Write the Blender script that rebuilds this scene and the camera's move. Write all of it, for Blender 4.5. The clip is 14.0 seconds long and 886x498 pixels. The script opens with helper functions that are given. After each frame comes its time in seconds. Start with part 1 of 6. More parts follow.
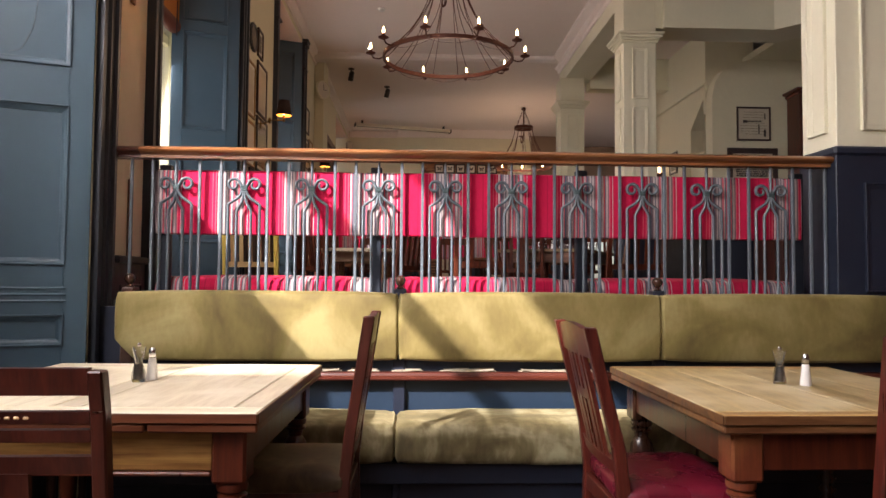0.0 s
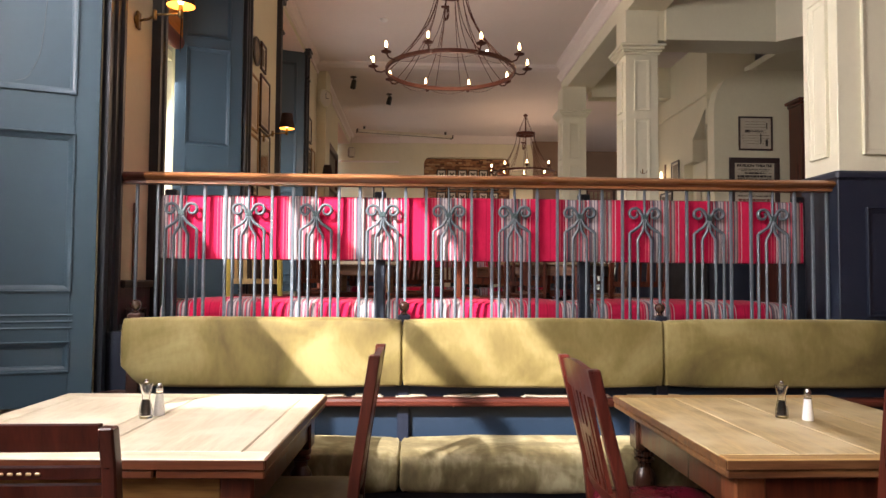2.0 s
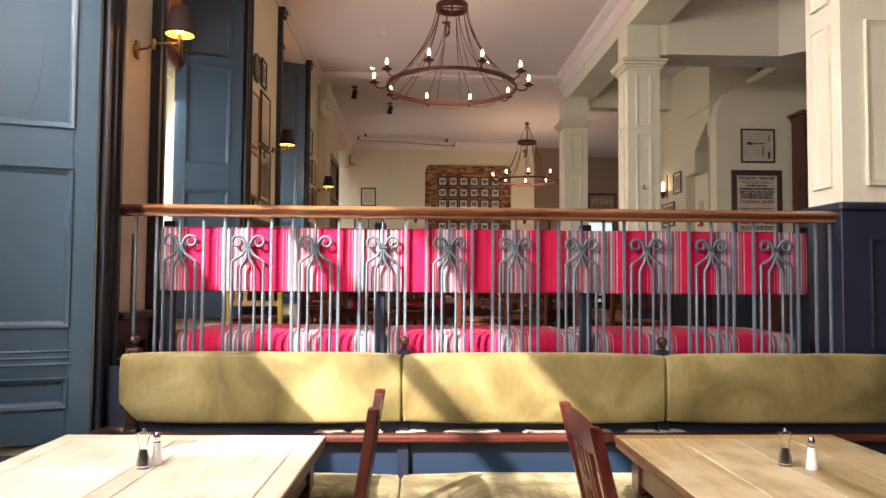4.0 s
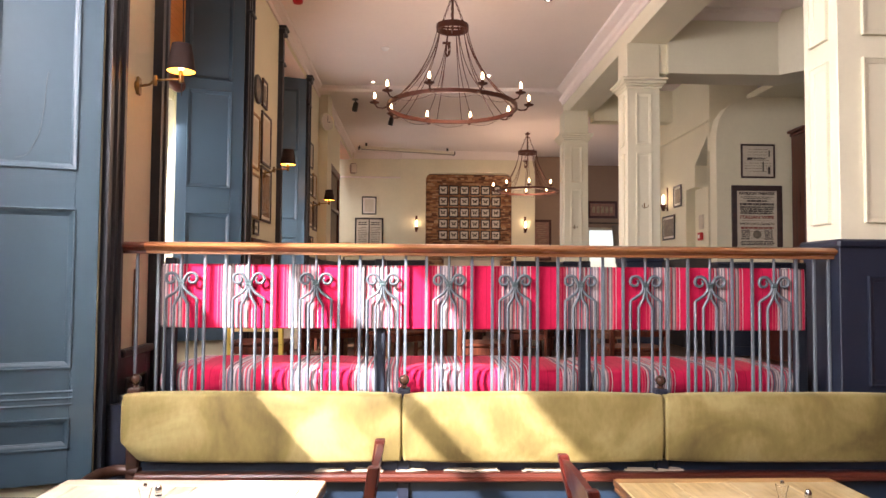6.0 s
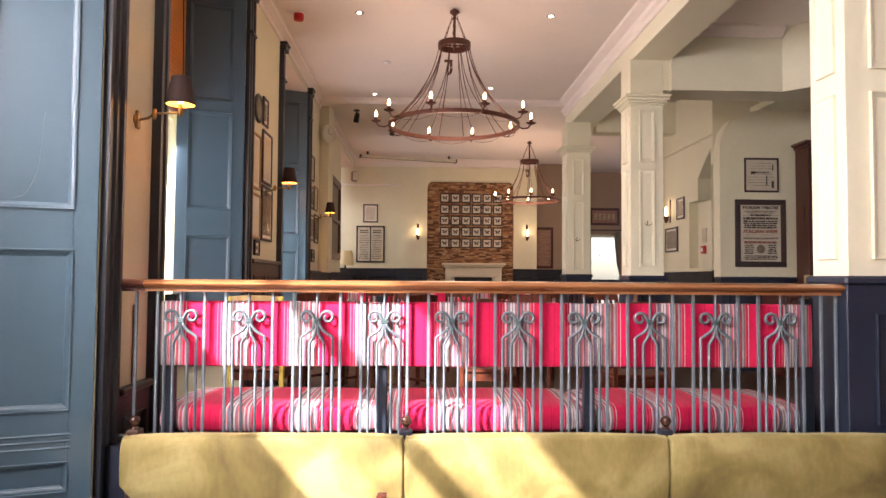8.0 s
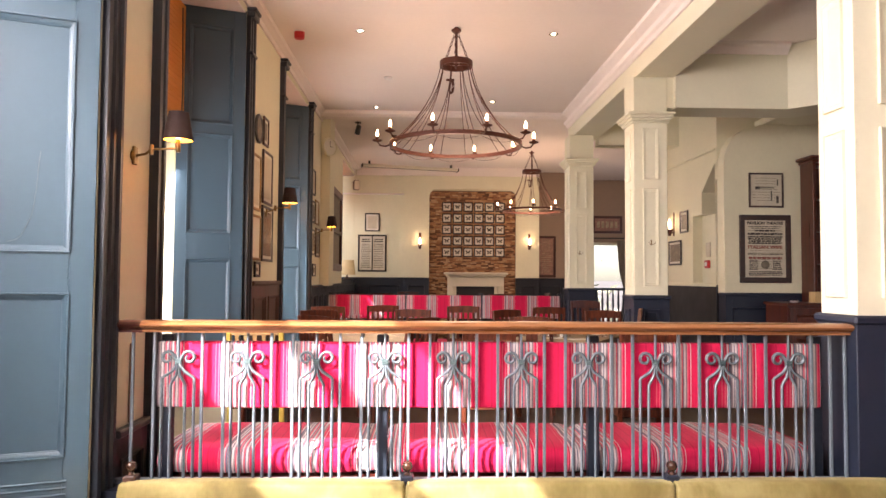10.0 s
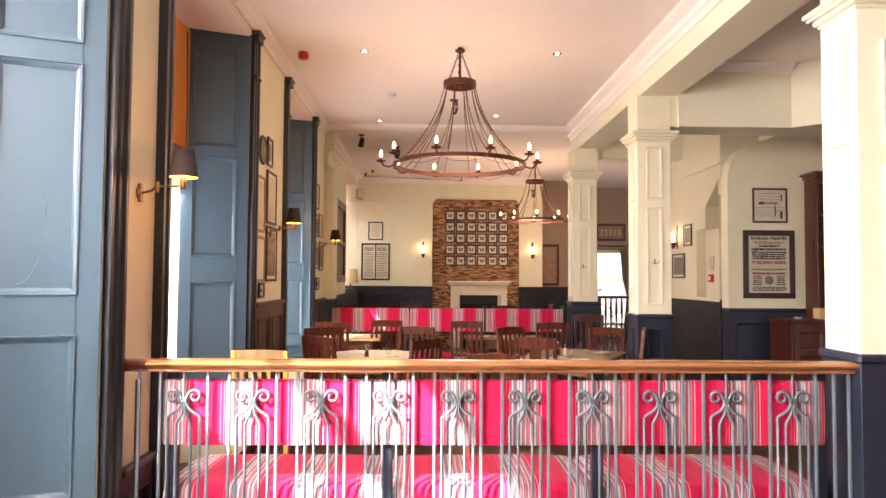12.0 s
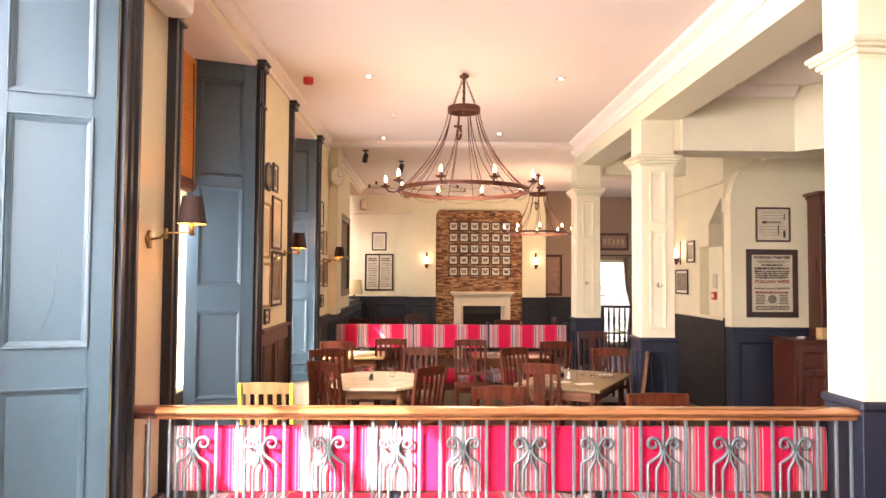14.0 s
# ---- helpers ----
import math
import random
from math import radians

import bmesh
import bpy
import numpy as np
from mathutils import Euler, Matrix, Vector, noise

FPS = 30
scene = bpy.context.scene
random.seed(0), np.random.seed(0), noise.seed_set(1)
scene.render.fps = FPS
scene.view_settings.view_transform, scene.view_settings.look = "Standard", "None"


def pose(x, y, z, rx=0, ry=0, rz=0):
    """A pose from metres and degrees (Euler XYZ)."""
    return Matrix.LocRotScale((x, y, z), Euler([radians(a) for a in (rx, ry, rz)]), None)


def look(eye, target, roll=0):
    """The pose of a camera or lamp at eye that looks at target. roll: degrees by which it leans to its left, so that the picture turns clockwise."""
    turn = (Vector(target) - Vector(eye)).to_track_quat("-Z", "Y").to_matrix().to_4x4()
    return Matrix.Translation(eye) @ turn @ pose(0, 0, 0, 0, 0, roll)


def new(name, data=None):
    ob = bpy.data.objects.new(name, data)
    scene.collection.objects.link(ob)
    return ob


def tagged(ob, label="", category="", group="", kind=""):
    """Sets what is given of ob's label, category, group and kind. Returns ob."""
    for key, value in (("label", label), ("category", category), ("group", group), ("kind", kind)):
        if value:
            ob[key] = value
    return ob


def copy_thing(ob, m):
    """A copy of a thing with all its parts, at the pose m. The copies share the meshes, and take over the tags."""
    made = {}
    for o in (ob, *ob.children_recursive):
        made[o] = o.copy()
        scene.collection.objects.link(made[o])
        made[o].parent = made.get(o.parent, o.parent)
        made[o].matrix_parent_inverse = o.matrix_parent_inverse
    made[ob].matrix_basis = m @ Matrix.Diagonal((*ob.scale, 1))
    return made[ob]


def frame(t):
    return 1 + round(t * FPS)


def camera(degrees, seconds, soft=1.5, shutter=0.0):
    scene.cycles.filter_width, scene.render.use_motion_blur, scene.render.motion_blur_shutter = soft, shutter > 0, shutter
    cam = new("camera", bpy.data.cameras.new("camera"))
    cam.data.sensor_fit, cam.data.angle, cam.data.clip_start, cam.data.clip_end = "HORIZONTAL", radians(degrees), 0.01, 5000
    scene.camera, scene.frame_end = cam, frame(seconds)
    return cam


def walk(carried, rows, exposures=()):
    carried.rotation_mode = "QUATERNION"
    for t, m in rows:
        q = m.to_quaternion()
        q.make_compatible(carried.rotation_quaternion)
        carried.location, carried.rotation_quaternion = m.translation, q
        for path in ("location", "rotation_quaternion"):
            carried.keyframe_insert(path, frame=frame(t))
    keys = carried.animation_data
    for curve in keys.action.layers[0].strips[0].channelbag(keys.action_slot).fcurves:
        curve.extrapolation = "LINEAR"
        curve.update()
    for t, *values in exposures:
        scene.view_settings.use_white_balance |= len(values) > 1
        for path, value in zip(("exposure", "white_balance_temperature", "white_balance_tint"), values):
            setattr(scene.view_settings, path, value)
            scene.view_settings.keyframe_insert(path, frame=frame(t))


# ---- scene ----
cam = camera(65.1, 14.0)
METRES, EYE, TILT, LEAN, TURN = 1.39, 1.10, 2.5, -0.45, -2.3
ROWS = [
    (0.0, 0.0, 0.0, 0.0, -0.0, -0.0, -0.0),
    (0.5, -0.0003, 0.0008, 0.0177, 0.03, -0.02, 0.01),
    (1.0, -0.0016, -0.001, 0.043, 0.06, -0.03, 0.01),
    (1.5, -0.0047, -0.0065, 0.0705, 0.09, -0.04, 0.02),
    (2.0, -0.0076, -0.0135, 0.0931, 0.12, -0.03, 0.03),
    (2.5, -0.0074, -0.0057, 0.1142, 0.15, -0.04, 0.05),
    (3.0, -0.0054, 0.0059, 0.144, 0.19, -0.04, 0.05),
    (5.5, -0.0004, -0.0073, 0.3179, 0.31, -0.06, 0.03),
    (6.0, 0.0012, -0.0092, 0.3523, 0.33, -0.04, 0.03),
    (6.5, 0.0002, -0.0082, 0.3942, 0.36, -0.05, 0.04),
    (7.0, -0.0018, 0.0024, 0.4277, 0.38, -0.06, 0.04),
    (7.5, -0.0021, 0.0172, 0.4578, 0.41, -0.07, 0.05),
    (8.0, -0.002, 0.0212, 0.492, 0.45, -0.09, 0.05),
    (10.5, -0.0, 0.0705, 0.6663, 0.67, -0.08, 0.09),
    (11.0, -0.001, 0.0699, 0.6955, 0.72, -0.08, 0.09),
    (11.5, -0.0029, 0.0709, 0.7348, 0.8, -0.09, 0.1),
    (12.0, -0.0052, 0.0584, 0.7786, 0.87, -0.1, 0.1),
    (12.5, -0.009, 0.0318, 0.8213, 0.91, -0.12, 0.11),
    (13.0, -0.0118, 0.009, 0.8682, 0.97, -0.13, 0.11),
    (13.5, -0.0138, 0.0101, 0.916, 1.03, -0.16, 0.1),
    (14.0, -0.0156, 0.0318, 0.9603, 1.09, -0.16, 0.12),
]
walk(cam, [(t, pose(0, 0, EYE, TILT, LEAN, TURN) @ pose(METRES * x, METRES * y, METRES * z, 90 + pitch, roll, yaw)) for t, x, y, z, yaw, pitch, roll in ROWS],
     exposures=[(0.0, 1.08, 6480, 20), (0.5, 1.14, 6480, 20), (1.5, 1.35, 6480, 19), (2.0, 1.34, 6470, 19), (2.5, 1.28, 6460, 20), (3.0, 1.35, 6460, 20), (5.5, 1.91, 6430, 24), (6.0, 1.96, 6430, 24), (6.5, 1.8, 6430, 23), (7.0, 1.8, 6430, 23), (7.5, 1.98, 6430, 23), (8.0, 2.1, 6460, 23), (10.5, 2.4, 6680, 23), (12.5, 2.74, 6830, 24), (14.0, 2.96, 6930, 24)])

# ---------------- world, sun, window light ----------------
SUN_WAY = Vector((0.90, 1.15, -1.0))
world = bpy.data.worlds.new("sky")
scene.world = world
world.use_nodes = True
wn = world.node_tree.nodes
sky = wn.new("ShaderNodeTexSky")
sky.sky_type = "NISHITA"
sky.sun_disc = False
sky.sun_elevation = math.atan2(1.0, math.hypot(SUN_WAY.x, SUN_WAY.y))
sky.sun_rotation = math.atan2(-SUN_WAY.x, -SUN_WAY.y)
wn["Background"].inputs["Strength"].default_value = 0.05
world.node_tree.links.new(sky.outputs["Color"], wn["Background"].inputs["Color"])

sun = new("sun", bpy.data.lights.new("sun", "SUN"))
sun.data.energy, sun.data.angle, sun.data.color = 5.0, radians(0.6), (1.0, 0.95, 0.87)
sun.rotation_euler = SUN_WAY.to_track_quat("-Z", "Y").to_euler()


def window_light(name, at, way, w, h, watts, colour=(1.0, 0.97, 0.94)):
    """Skylight through one opening; the lamp at the right wall is added fill."""
    d = bpy.data.lights.new(name, "AREA")
    d.shape, d.size, d.size_y, d.energy, d.color = "RECTANGLE", w, h, watts, colour
    ob = new(name, d)
    ob.matrix_world = look(at, Vector(at) + Vector(way))
    return ob


# ---------------- materials ----------------
def material(name, colour, rough=0.5, metal=0.0, vary=0.12, scale=6.0, bump=0.05, fine=60.0, coat=0.0, sheen=0.0, random=0.0, stretch=(1, 1, 1), grain=0.6):
    """Paint, plaster, leather, metal: two scales of tone and a fine relief."""
    m = bpy.data.materials.new(name)
    m.use_nodes = True
    n, l = m.node_tree.nodes, m.node_tree.links
    b = n["Principled BSDF"]
    tc = n.new("ShaderNodeTexCoord")
    mp = n.new("ShaderNodeMapping")
    mp.inputs["Scale"].default_value = stretch
    l.new(tc.outputs["Object"], mp.inputs["Vector"])
    big = n.new("ShaderNodeTexNoise")
    big.inputs["Scale"].default_value, big.inputs["Detail"].default_value = scale, 4
    small = n.new("ShaderNodeTexNoise")
    small.inputs["Scale"].default_value, small.inputs["Detail"].default_value = fine, 3
    for t in (big, small):
        l.new(mp.outputs["Vector"], t.inputs["Vector"])
    add = n.new("ShaderNodeMath")
    add.operation = "ADD"
    soft = n.new("ShaderNodeMath")
    soft.operation = "MULTIPLY_ADD"
    soft.inputs[1].default_value, soft.inputs[2].default_value = grain, 0.5 - 0.5 * grain
    l.new(small.outputs["Fac"], soft.inputs[0])
    l.new(big.outputs["Fac"], add.inputs[0])
    l.new(soft.outputs[0], add.inputs[1])
    rng = n.new("ShaderNodeMapRange")
    rng.inputs["From Min"].default_value, rng.inputs["From Max"].default_value = 0.6, 1.4
    rng.inputs["To Min"].default_value, rng.inputs["To Max"].default_value = 1 - vary, 1 + vary
    l.new(add.outputs[0], rng.inputs["Value"])
    mul = n.new("ShaderNodeVectorMath")
    mul.operation = "SCALE"
    mul.inputs[0].default_value = colour[:3]
    last = rng.outputs[0]
    if random:
        oi = n.new("ShaderNodeObjectInfo")
        r2 = n.new("ShaderNodeMapRange")
        r2.inputs["To Min"].default_value, r2.inputs["To Max"].default_value = 1 - random, 1 + random
        l.new(oi.outputs["Random"], r2.inputs["Value"])
        m2 = n.new("ShaderNodeMath")
        m2.operation = "MULTIPLY"
        l.new(last, m2.inputs[0])
        l.new(r2.outputs[0], m2.inputs[1])
        last = m2.outputs[0]
    l.new(last, mul.inputs["Scale"])
    l.new(mul.outputs[0], b.inputs["Base Color"])
    rr = n.new("ShaderNodeMapRange")
    rr.inputs["To Min"].default_value, rr.inputs["To Max"].default_value = max(0.03, rough - 0.12), min(1, rough + 0.12)
    l.new(big.outputs["Fac"], rr.inputs["Value"])
    l.new(rr.outputs[0], b.inputs["Roughness"])
    b.inputs["Metallic"].default_value = metal
    b.inputs["Coat Weight"].default_value = coat
    b.inputs["Sheen Weight"].default_value = sheen
    if bump:
        bp = n.new("ShaderNodeBump")
        bp.inputs["Strength"].default_value, bp.inputs["Distance"].default_value = bump, 0.01
        l.new(add.outputs[0], bp.inputs["Height"])
        l.new(bp.outputs[0], b.inputs["Normal"])
    return m


def timber(name, dark, light, rough=0.4, axis="X", coat=0.0, ring=9.0, random=0.15, worn=None, worn_at=0.62):
    """Wood with grain along one axis; worn: a paler tone in rubbed patches."""
    m = bpy.data.materials.new(name)
    m.use_nodes = True
    n, l = m.node_tree.nodes, m.node_tree.links
    b = n["Principled BSDF"]
    tc = n.new("ShaderNodeTexCoord")
    oi = n.new("ShaderNodeObjectInfo")
    off = n.new("ShaderNodeVectorMath")
    off.operation = "MULTIPLY_ADD"
    off.inputs[1].default_value = (17.0, 23.0, 11.0)
    l.new(oi.outputs["Random"], off.inputs[0])
    l.new(tc.outputs["Object"], off.inputs[2])
    mp = n.new("ShaderNodeMapping")
    s = [ring, ring, ring]
    s["XYZ".index(axis)] = ring * 0.07
    mp.inputs["Scale"].default_value = s
    l.new(off.outputs[0], mp.inputs["Vector"])
    g = n.new("ShaderNodeTexNoise")
    g.inputs["Scale"].default_value, g.inputs["Detail"].default_value, g.inputs["Distortion"].default_value = 2.2, 6, 0.6
    f = n.new("ShaderNodeTexNoise")
    f.inputs["Scale"].default_value, f.inputs["Detail"].default_value = 14, 3
    for t in (g, f):
        l.new(mp.outputs["Vector"], t.inputs["Vector"])
    mixf = n.new("ShaderNodeMath")
    mixf.operation = "MULTIPLY_ADD"
    mixf.inputs[1].default_value = 0.45
    l.new(f.outputs["Fac"], mixf.inputs[0])
    l.new(g.outputs["Fac"], mixf.inputs[2])
    cr = n.new("ShaderNodeValToRGB")
    cr.color_ramp.elements[0].position, cr.color_ramp.elements[0].color = 0.5, (*dark, 1)
    cr.color_ramp.elements[1].position, cr.color_ramp.elements[1].color = 0.95, (*light, 1)
    l.new(mixf.outputs[0], cr.inputs["Fac"])
    colour = cr.outputs["Color"]
    if worn:
        wnz = n.new("ShaderNodeTexNoise")
        wnz.inputs["Scale"].default_value, wnz.inputs["Detail"].default_value = 5.0, 5
        l.new(off.outputs[0], wnz.inputs["Vector"])
        wr = n.new("ShaderNodeMapRange")
        wr.inputs["From Min"].default_value, wr.inputs["From Max"].default_value = worn_at - 0.12, worn_at + 0.12
        l.new(wnz.outputs["Fac"], wr.inputs["Value"])
        wm = n.new("ShaderNodeMix")
        wm.data_type = "RGBA"
        wm.inputs["B"].default_value = (*worn, 1)
        l.new(wr.outputs[0], wm.inputs["Factor"])
        l.new(colour, wm.inputs["A"])
        colour = wm.outputs["Result"]
    r2 = n.new("ShaderNodeMapRange")
    r2.inputs["To Min"].default_value, r2.inputs["To Max"].default_value = 1 - random, 1 + random
    l.new(oi.outputs["Random"], r2.inputs["Value"])
    sc = n.new("ShaderNodeVectorMath")
    sc.operation = "SCALE"
    l.new(colour, sc.inputs[0])
    l.new(r2.outputs[0], sc.inputs["Scale"])
    l.new(sc.outputs[0], b.inputs["Base Color"])
    rr = n.new("ShaderNodeMapRange")
    rr.inputs["To Min"].default_value, rr.inputs["To Max"].default_value = rough - 0.1, rough + 0.15
    l.new(g.outputs["Fac"], rr.inputs["Value"])
    l.new(rr.outputs[0], b.inputs["Roughness"])
    b.inputs["Coat Weight"].default_value = coat
    b.inputs["Coat Roughness"].default_value = 0.2
    bp = n.new("ShaderNodeBump")
    bp.inputs["Strength"].default_value, bp.inputs["Distance"].default_value = 0.12, 0.004
    l.new(mixf.outputs[0], bp.inputs["Height"])
    l.new(bp.outputs[0], b.inputs["Normal"])
    return m


def striped(name, period=0.342):
    """Woven stripes across the object's own x, red bands between grey and pink groups."""
    m = bpy.data.materials.new(name)
    m.use_nodes = True
    n, l = m.node_tree.nodes, m.node_tree.links
    b = n["Principled BSDF"]
    tc = n.new("ShaderNodeTexCoord")
    sep = n.new("ShaderNodeSeparateXYZ")
    l.new(tc.outputs["Object"], sep.inputs[0])
    div = n.new("ShaderNodeMath")
    div.operation = "DIVIDE"
    div.inputs[1].default_value = period
    l.new(sep.outputs["X"], div.inputs[0])
    fr = n.new("ShaderNodeMath")
    fr.operation = "FRACT"
    ph = n.new("ShaderNodeMath")
    ph.inputs[1].default_value = 0.67
    l.new(div.outputs[0], ph.inputs[0])
    l.new(ph.outputs[0], fr.inputs[0])
    cr = n.new("ShaderNodeValToRGB")
    cr.color_ramp.interpolation = "CONSTANT"
    red, deep, pink, grey, pale, blue = (0.53, 0.012, 0.063), (0.38, 0.008, 0.046), (0.60, 0.11, 0.145), (0.20, 0.15, 0.17), (0.50, 0.43, 0.42), (0.10, 0.11, 0.16)
    bands = [(0, grey), (.03, pale), (.055, blue), (.07, pale), (.10, grey), (.125, pink), (.145, pale), (.165, blue), (.18, pink), (.20, grey), (.225, pale), (.25, pink), (.27, blue), (.285, pale), (.315, grey), (.335, pink), (.355, red), (.385, pale), (.395, red),
             (.53, deep), (.545, red), (.70, deep), (.715, red), (.86, pink), (.875, red), (.91, pink), (.925, deep), (.945, pale), (.965, pink), (.98, blue)]
    els = cr.color_ramp.elements
    els[0].color = (*grey, 1)
    els[1].position, els[1].color = bands[-1][0], (*bands[-1][1], 1)
    for p, c in bands[1:-1]:
        e = els.new(p)
        e.color = (*c, 1)
    l.new(fr.outputs[0], cr.inputs["Fac"])
    nz = n.new("ShaderNodeTexNoise")
    mp = n.new("ShaderNodeMapping")
    mp.inputs["Scale"].default_value = (260, 30, 30)
    l.new(tc.outputs["Object"], mp.inputs["Vector"])
    l.new(mp.outputs[0], nz.inputs["Vector"])
    nz.inputs["Scale"].default_value = 1.0
    rg = n.new("ShaderNodeMapRange")
    rg.inputs["To Min"].default_value, rg.inputs["To Max"].default_value = 0.75, 1.25
    l.new(nz.outputs["Fac"], rg.inputs["Value"])
    sc = n.new("ShaderNodeVectorMath")
    sc.operation = "SCALE"
    l.new(cr.outputs["Color"], sc.inputs[0])
    l.new(rg.outputs[0], sc.inputs["Scale"])
    l.new(sc.outputs[0], b.inputs["Base Color"])
    b.inputs["Roughness"].default_value = 0.85
    b.inputs["Sheen Weight"].default_value = 0.05
    b.inputs["Specular IOR Level"].default_value = 0.15
    bp = n.new("ShaderNodeBump")
    bp.inputs["Strength"].default_value, bp.inputs["Distance"].default_value = 0.25, 0.003
    l.new(nz.outputs["Fac"], bp.inputs["Height"])
    l.new(bp.outputs[0], b.inputs["Normal"])
    return m


def velvet(name, low, mid, high, scale=2.4, streak=30.0, bump=0.15, rub=0.5):
    """Cut pile brushed in patches, with fine upright streaks and rubbed marks."""
    m = bpy.data.materials.new(name)
    m.use_nodes = True
    n, l = m.node_tree.nodes, m.node_tree.links
    b = n["Principled BSDF"]
    tc = n.new("ShaderNodeTexCoord")
    big = n.new("ShaderNodeTexNoise")
    big.inputs["Scale"].default_value, big.inputs["Detail"].default_value, big.inputs["Distortion"].default_value = scale, 6, 0.8
    l.new(tc.outputs["Object"], big.inputs["Vector"])
    mp = n.new("ShaderNodeMapping")
    mp.inputs["Scale"].default_value = (streak, streak, streak * 0.45)
    l.new(tc.outputs["Object"], mp.inputs["Vector"])
    fine = n.new("ShaderNodeTexNoise")
    fine.inputs["Scale"].default_value, fine.inputs["Detail"].default_value = 1.6, 5
    l.new(mp.outputs["Vector"], fine.inputs["Vector"])
    mix = n.new("ShaderNodeMath")
    mix.operation = "MULTIPLY_ADD"
    mix.inputs[1].default_value = rub
    l.new(fine.outputs["Fac"], mix.inputs[0])
    l.new(big.outputs["Fac"], mix.inputs[2])
    cr = n.new("ShaderNodeValToRGB")
    els = cr.color_ramp.elements
    a = 0.5 + 0.5 * rub
    els[0].position, els[0].color = a - 0.20, (*low, 1)
    els[1].position, els[1].color = a + 0.18, (*high, 1)
    e = els.new(a - 0.01)
    e.color = (*mid, 1)
    l.new(mix.outputs[0], cr.inputs["Fac"])
    l.new(cr.outputs["Color"], b.inputs["Base Color"])
    b.inputs["Roughness"].default_value = 0.75
    b.inputs["Sheen Weight"].default_value = 0.35
    b.inputs["Sheen Roughness"].default_value = 0.4
    b.inputs["Sheen Tint"].default_value = (0.95, 0.85, 0.5, 1)
    bp = n.new("ShaderNodeBump")
    bp.inputs["Strength"].default_value, bp.inputs["Distance"].default_value = bump, 0.006
    l.new(mix.outputs[0], bp.inputs["Height"])
    l.new(bp.outputs[0], b.inputs["Normal"])
    return m


def glow(name, colour, strength):
    m = bpy.data.materials.new(name)
    m.use_nodes = True
    b = m.node_tree.nodes["Principled BSDF"]
    b.inputs["Base Color"].default_value = (*colour, 1)
    b.inputs["Emission Color"].default_value = (*colour, 1)
    b.inputs["Emission Strength"].default_value = strength
    return m


def clear(name, rough=0.02, tint=(1, 1, 1)):
    m = bpy.data.materials.new(name)
    m.use_nodes = True
    b = m.node_tree.nodes["Principled BSDF"]
    b.inputs["Base Color"].default_value = (*tint, 1)
    b.inputs["Transmission Weight"].default_value = 1.0
    b.inputs["Roughness"].default_value = rough
    b.inputs["IOR"].default_value = 1.45
    return m


M_SHUT = material("blue_grey_gloss_paint", (0.038, 0.077, 0.107), 0.44, vary=0.05, scale=3, bump=0.0, fine=40, coat=0.3)
M_MIDBLUE = material("mid_blue_paint", (0.015, 0.031, 0.057), 0.4, vary=0.12, scale=4, bump=0.05)
M_DARKBLUE = material("dark_blue_paint", (0.014, 0.021, 0.034), 0.42, vary=0.14, scale=4, bump=0.05)
# Dado blue taken down to near-black, with shade put into the colour.
M_DADO_SHADE = material("dado_shade_black", (0.0045, 0.006, 0.011), 0.6, vary=0.2, scale=5, bump=0.05)
M_NAVY = material("navy_panel_paint", (0.0115, 0.0168, 0.033), 0.45, vary=0.12, scale=4, bump=0.05)
M_ARCHI = material("dark_architrave_paint", (0.017, 0.021, 0.029), 0.36, vary=0.15, scale=5, bump=0.05)
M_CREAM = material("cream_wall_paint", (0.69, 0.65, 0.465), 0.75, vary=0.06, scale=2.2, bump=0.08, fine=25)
# Dark tone for walls out of view, to hold bounced light down.
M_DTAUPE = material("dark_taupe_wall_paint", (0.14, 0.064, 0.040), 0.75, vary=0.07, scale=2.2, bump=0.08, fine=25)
# Taupe tone; on the stair recess it stands for shade on cream.
M_TAUPE = material("taupe_wall_tone", (0.30, 0.205, 0.135), 0.75, vary=0.07, scale=2.2, bump=0.08, fine=25)
M_CEIL = material("ceiling_paint", (0.79, 0.715, 0.655), 0.8, vary=0.04, scale=1.5, bump=0.05, fine=20)
M_COL = material("ivory_column_paint", (0.71, 0.68, 0.505), 0.5, vary=0.05, scale=3, bump=0.05, fine=30)
M_IRON = material("grey_painted_iron", (0.118, 0.146, 0.168), 0.42, vary=0.18, scale=20, bump=0.12, fine=120)
M_COLLAR = material("teal_worn_iron", (0.065, 0.105, 0.108), 0.4, vary=0.2, scale=30, bump=0.1)
M_BRONZE = material("brown_iron", (0.090, 0.028, 0.016), 0.45, metal=0.4, vary=0.25, scale=18, bump=0.15, fine=90)
M_BRASS = material("aged_brass", (0.22, 0.145, 0.06), 0.33, metal=0.9, vary=0.2, scale=20, bump=0.03)
M_KNOB = material("dark_polished_knob", (0.05, 0.02, 0.012), 0.15, vary=0.2, scale=20, bump=0.0, coat=0.6)
M_VELVET = velvet("olive_velvet", (0.100, 0.073, 0.017), (0.194, 0.149, 0.043), (0.32, 0.265, 0.105), 2.6, 34, 0.10, 0.12)
M_VELVETS = velvet("worn_olive_velvet", (0.070, 0.052, 0.018), (0.170, 0.138, 0.060), (0.38, 0.34, 0.20), 5.0, 22, 0.35, 0.3)
M_BROWNSEAT = velvet("brown_velvet", (0.022, 0.013, 0.006), (0.060, 0.037, 0.016), (0.13, 0.092, 0.045), 5.0, 22, 0.3, 0.3)
M_LEATHER = material("burgundy_leather", (0.13, 0.008, 0.020), 0.27, vary=0.3, scale=7, bump=0.12, fine=140)
M_STRIPE = striped("striped_woven_fabric")
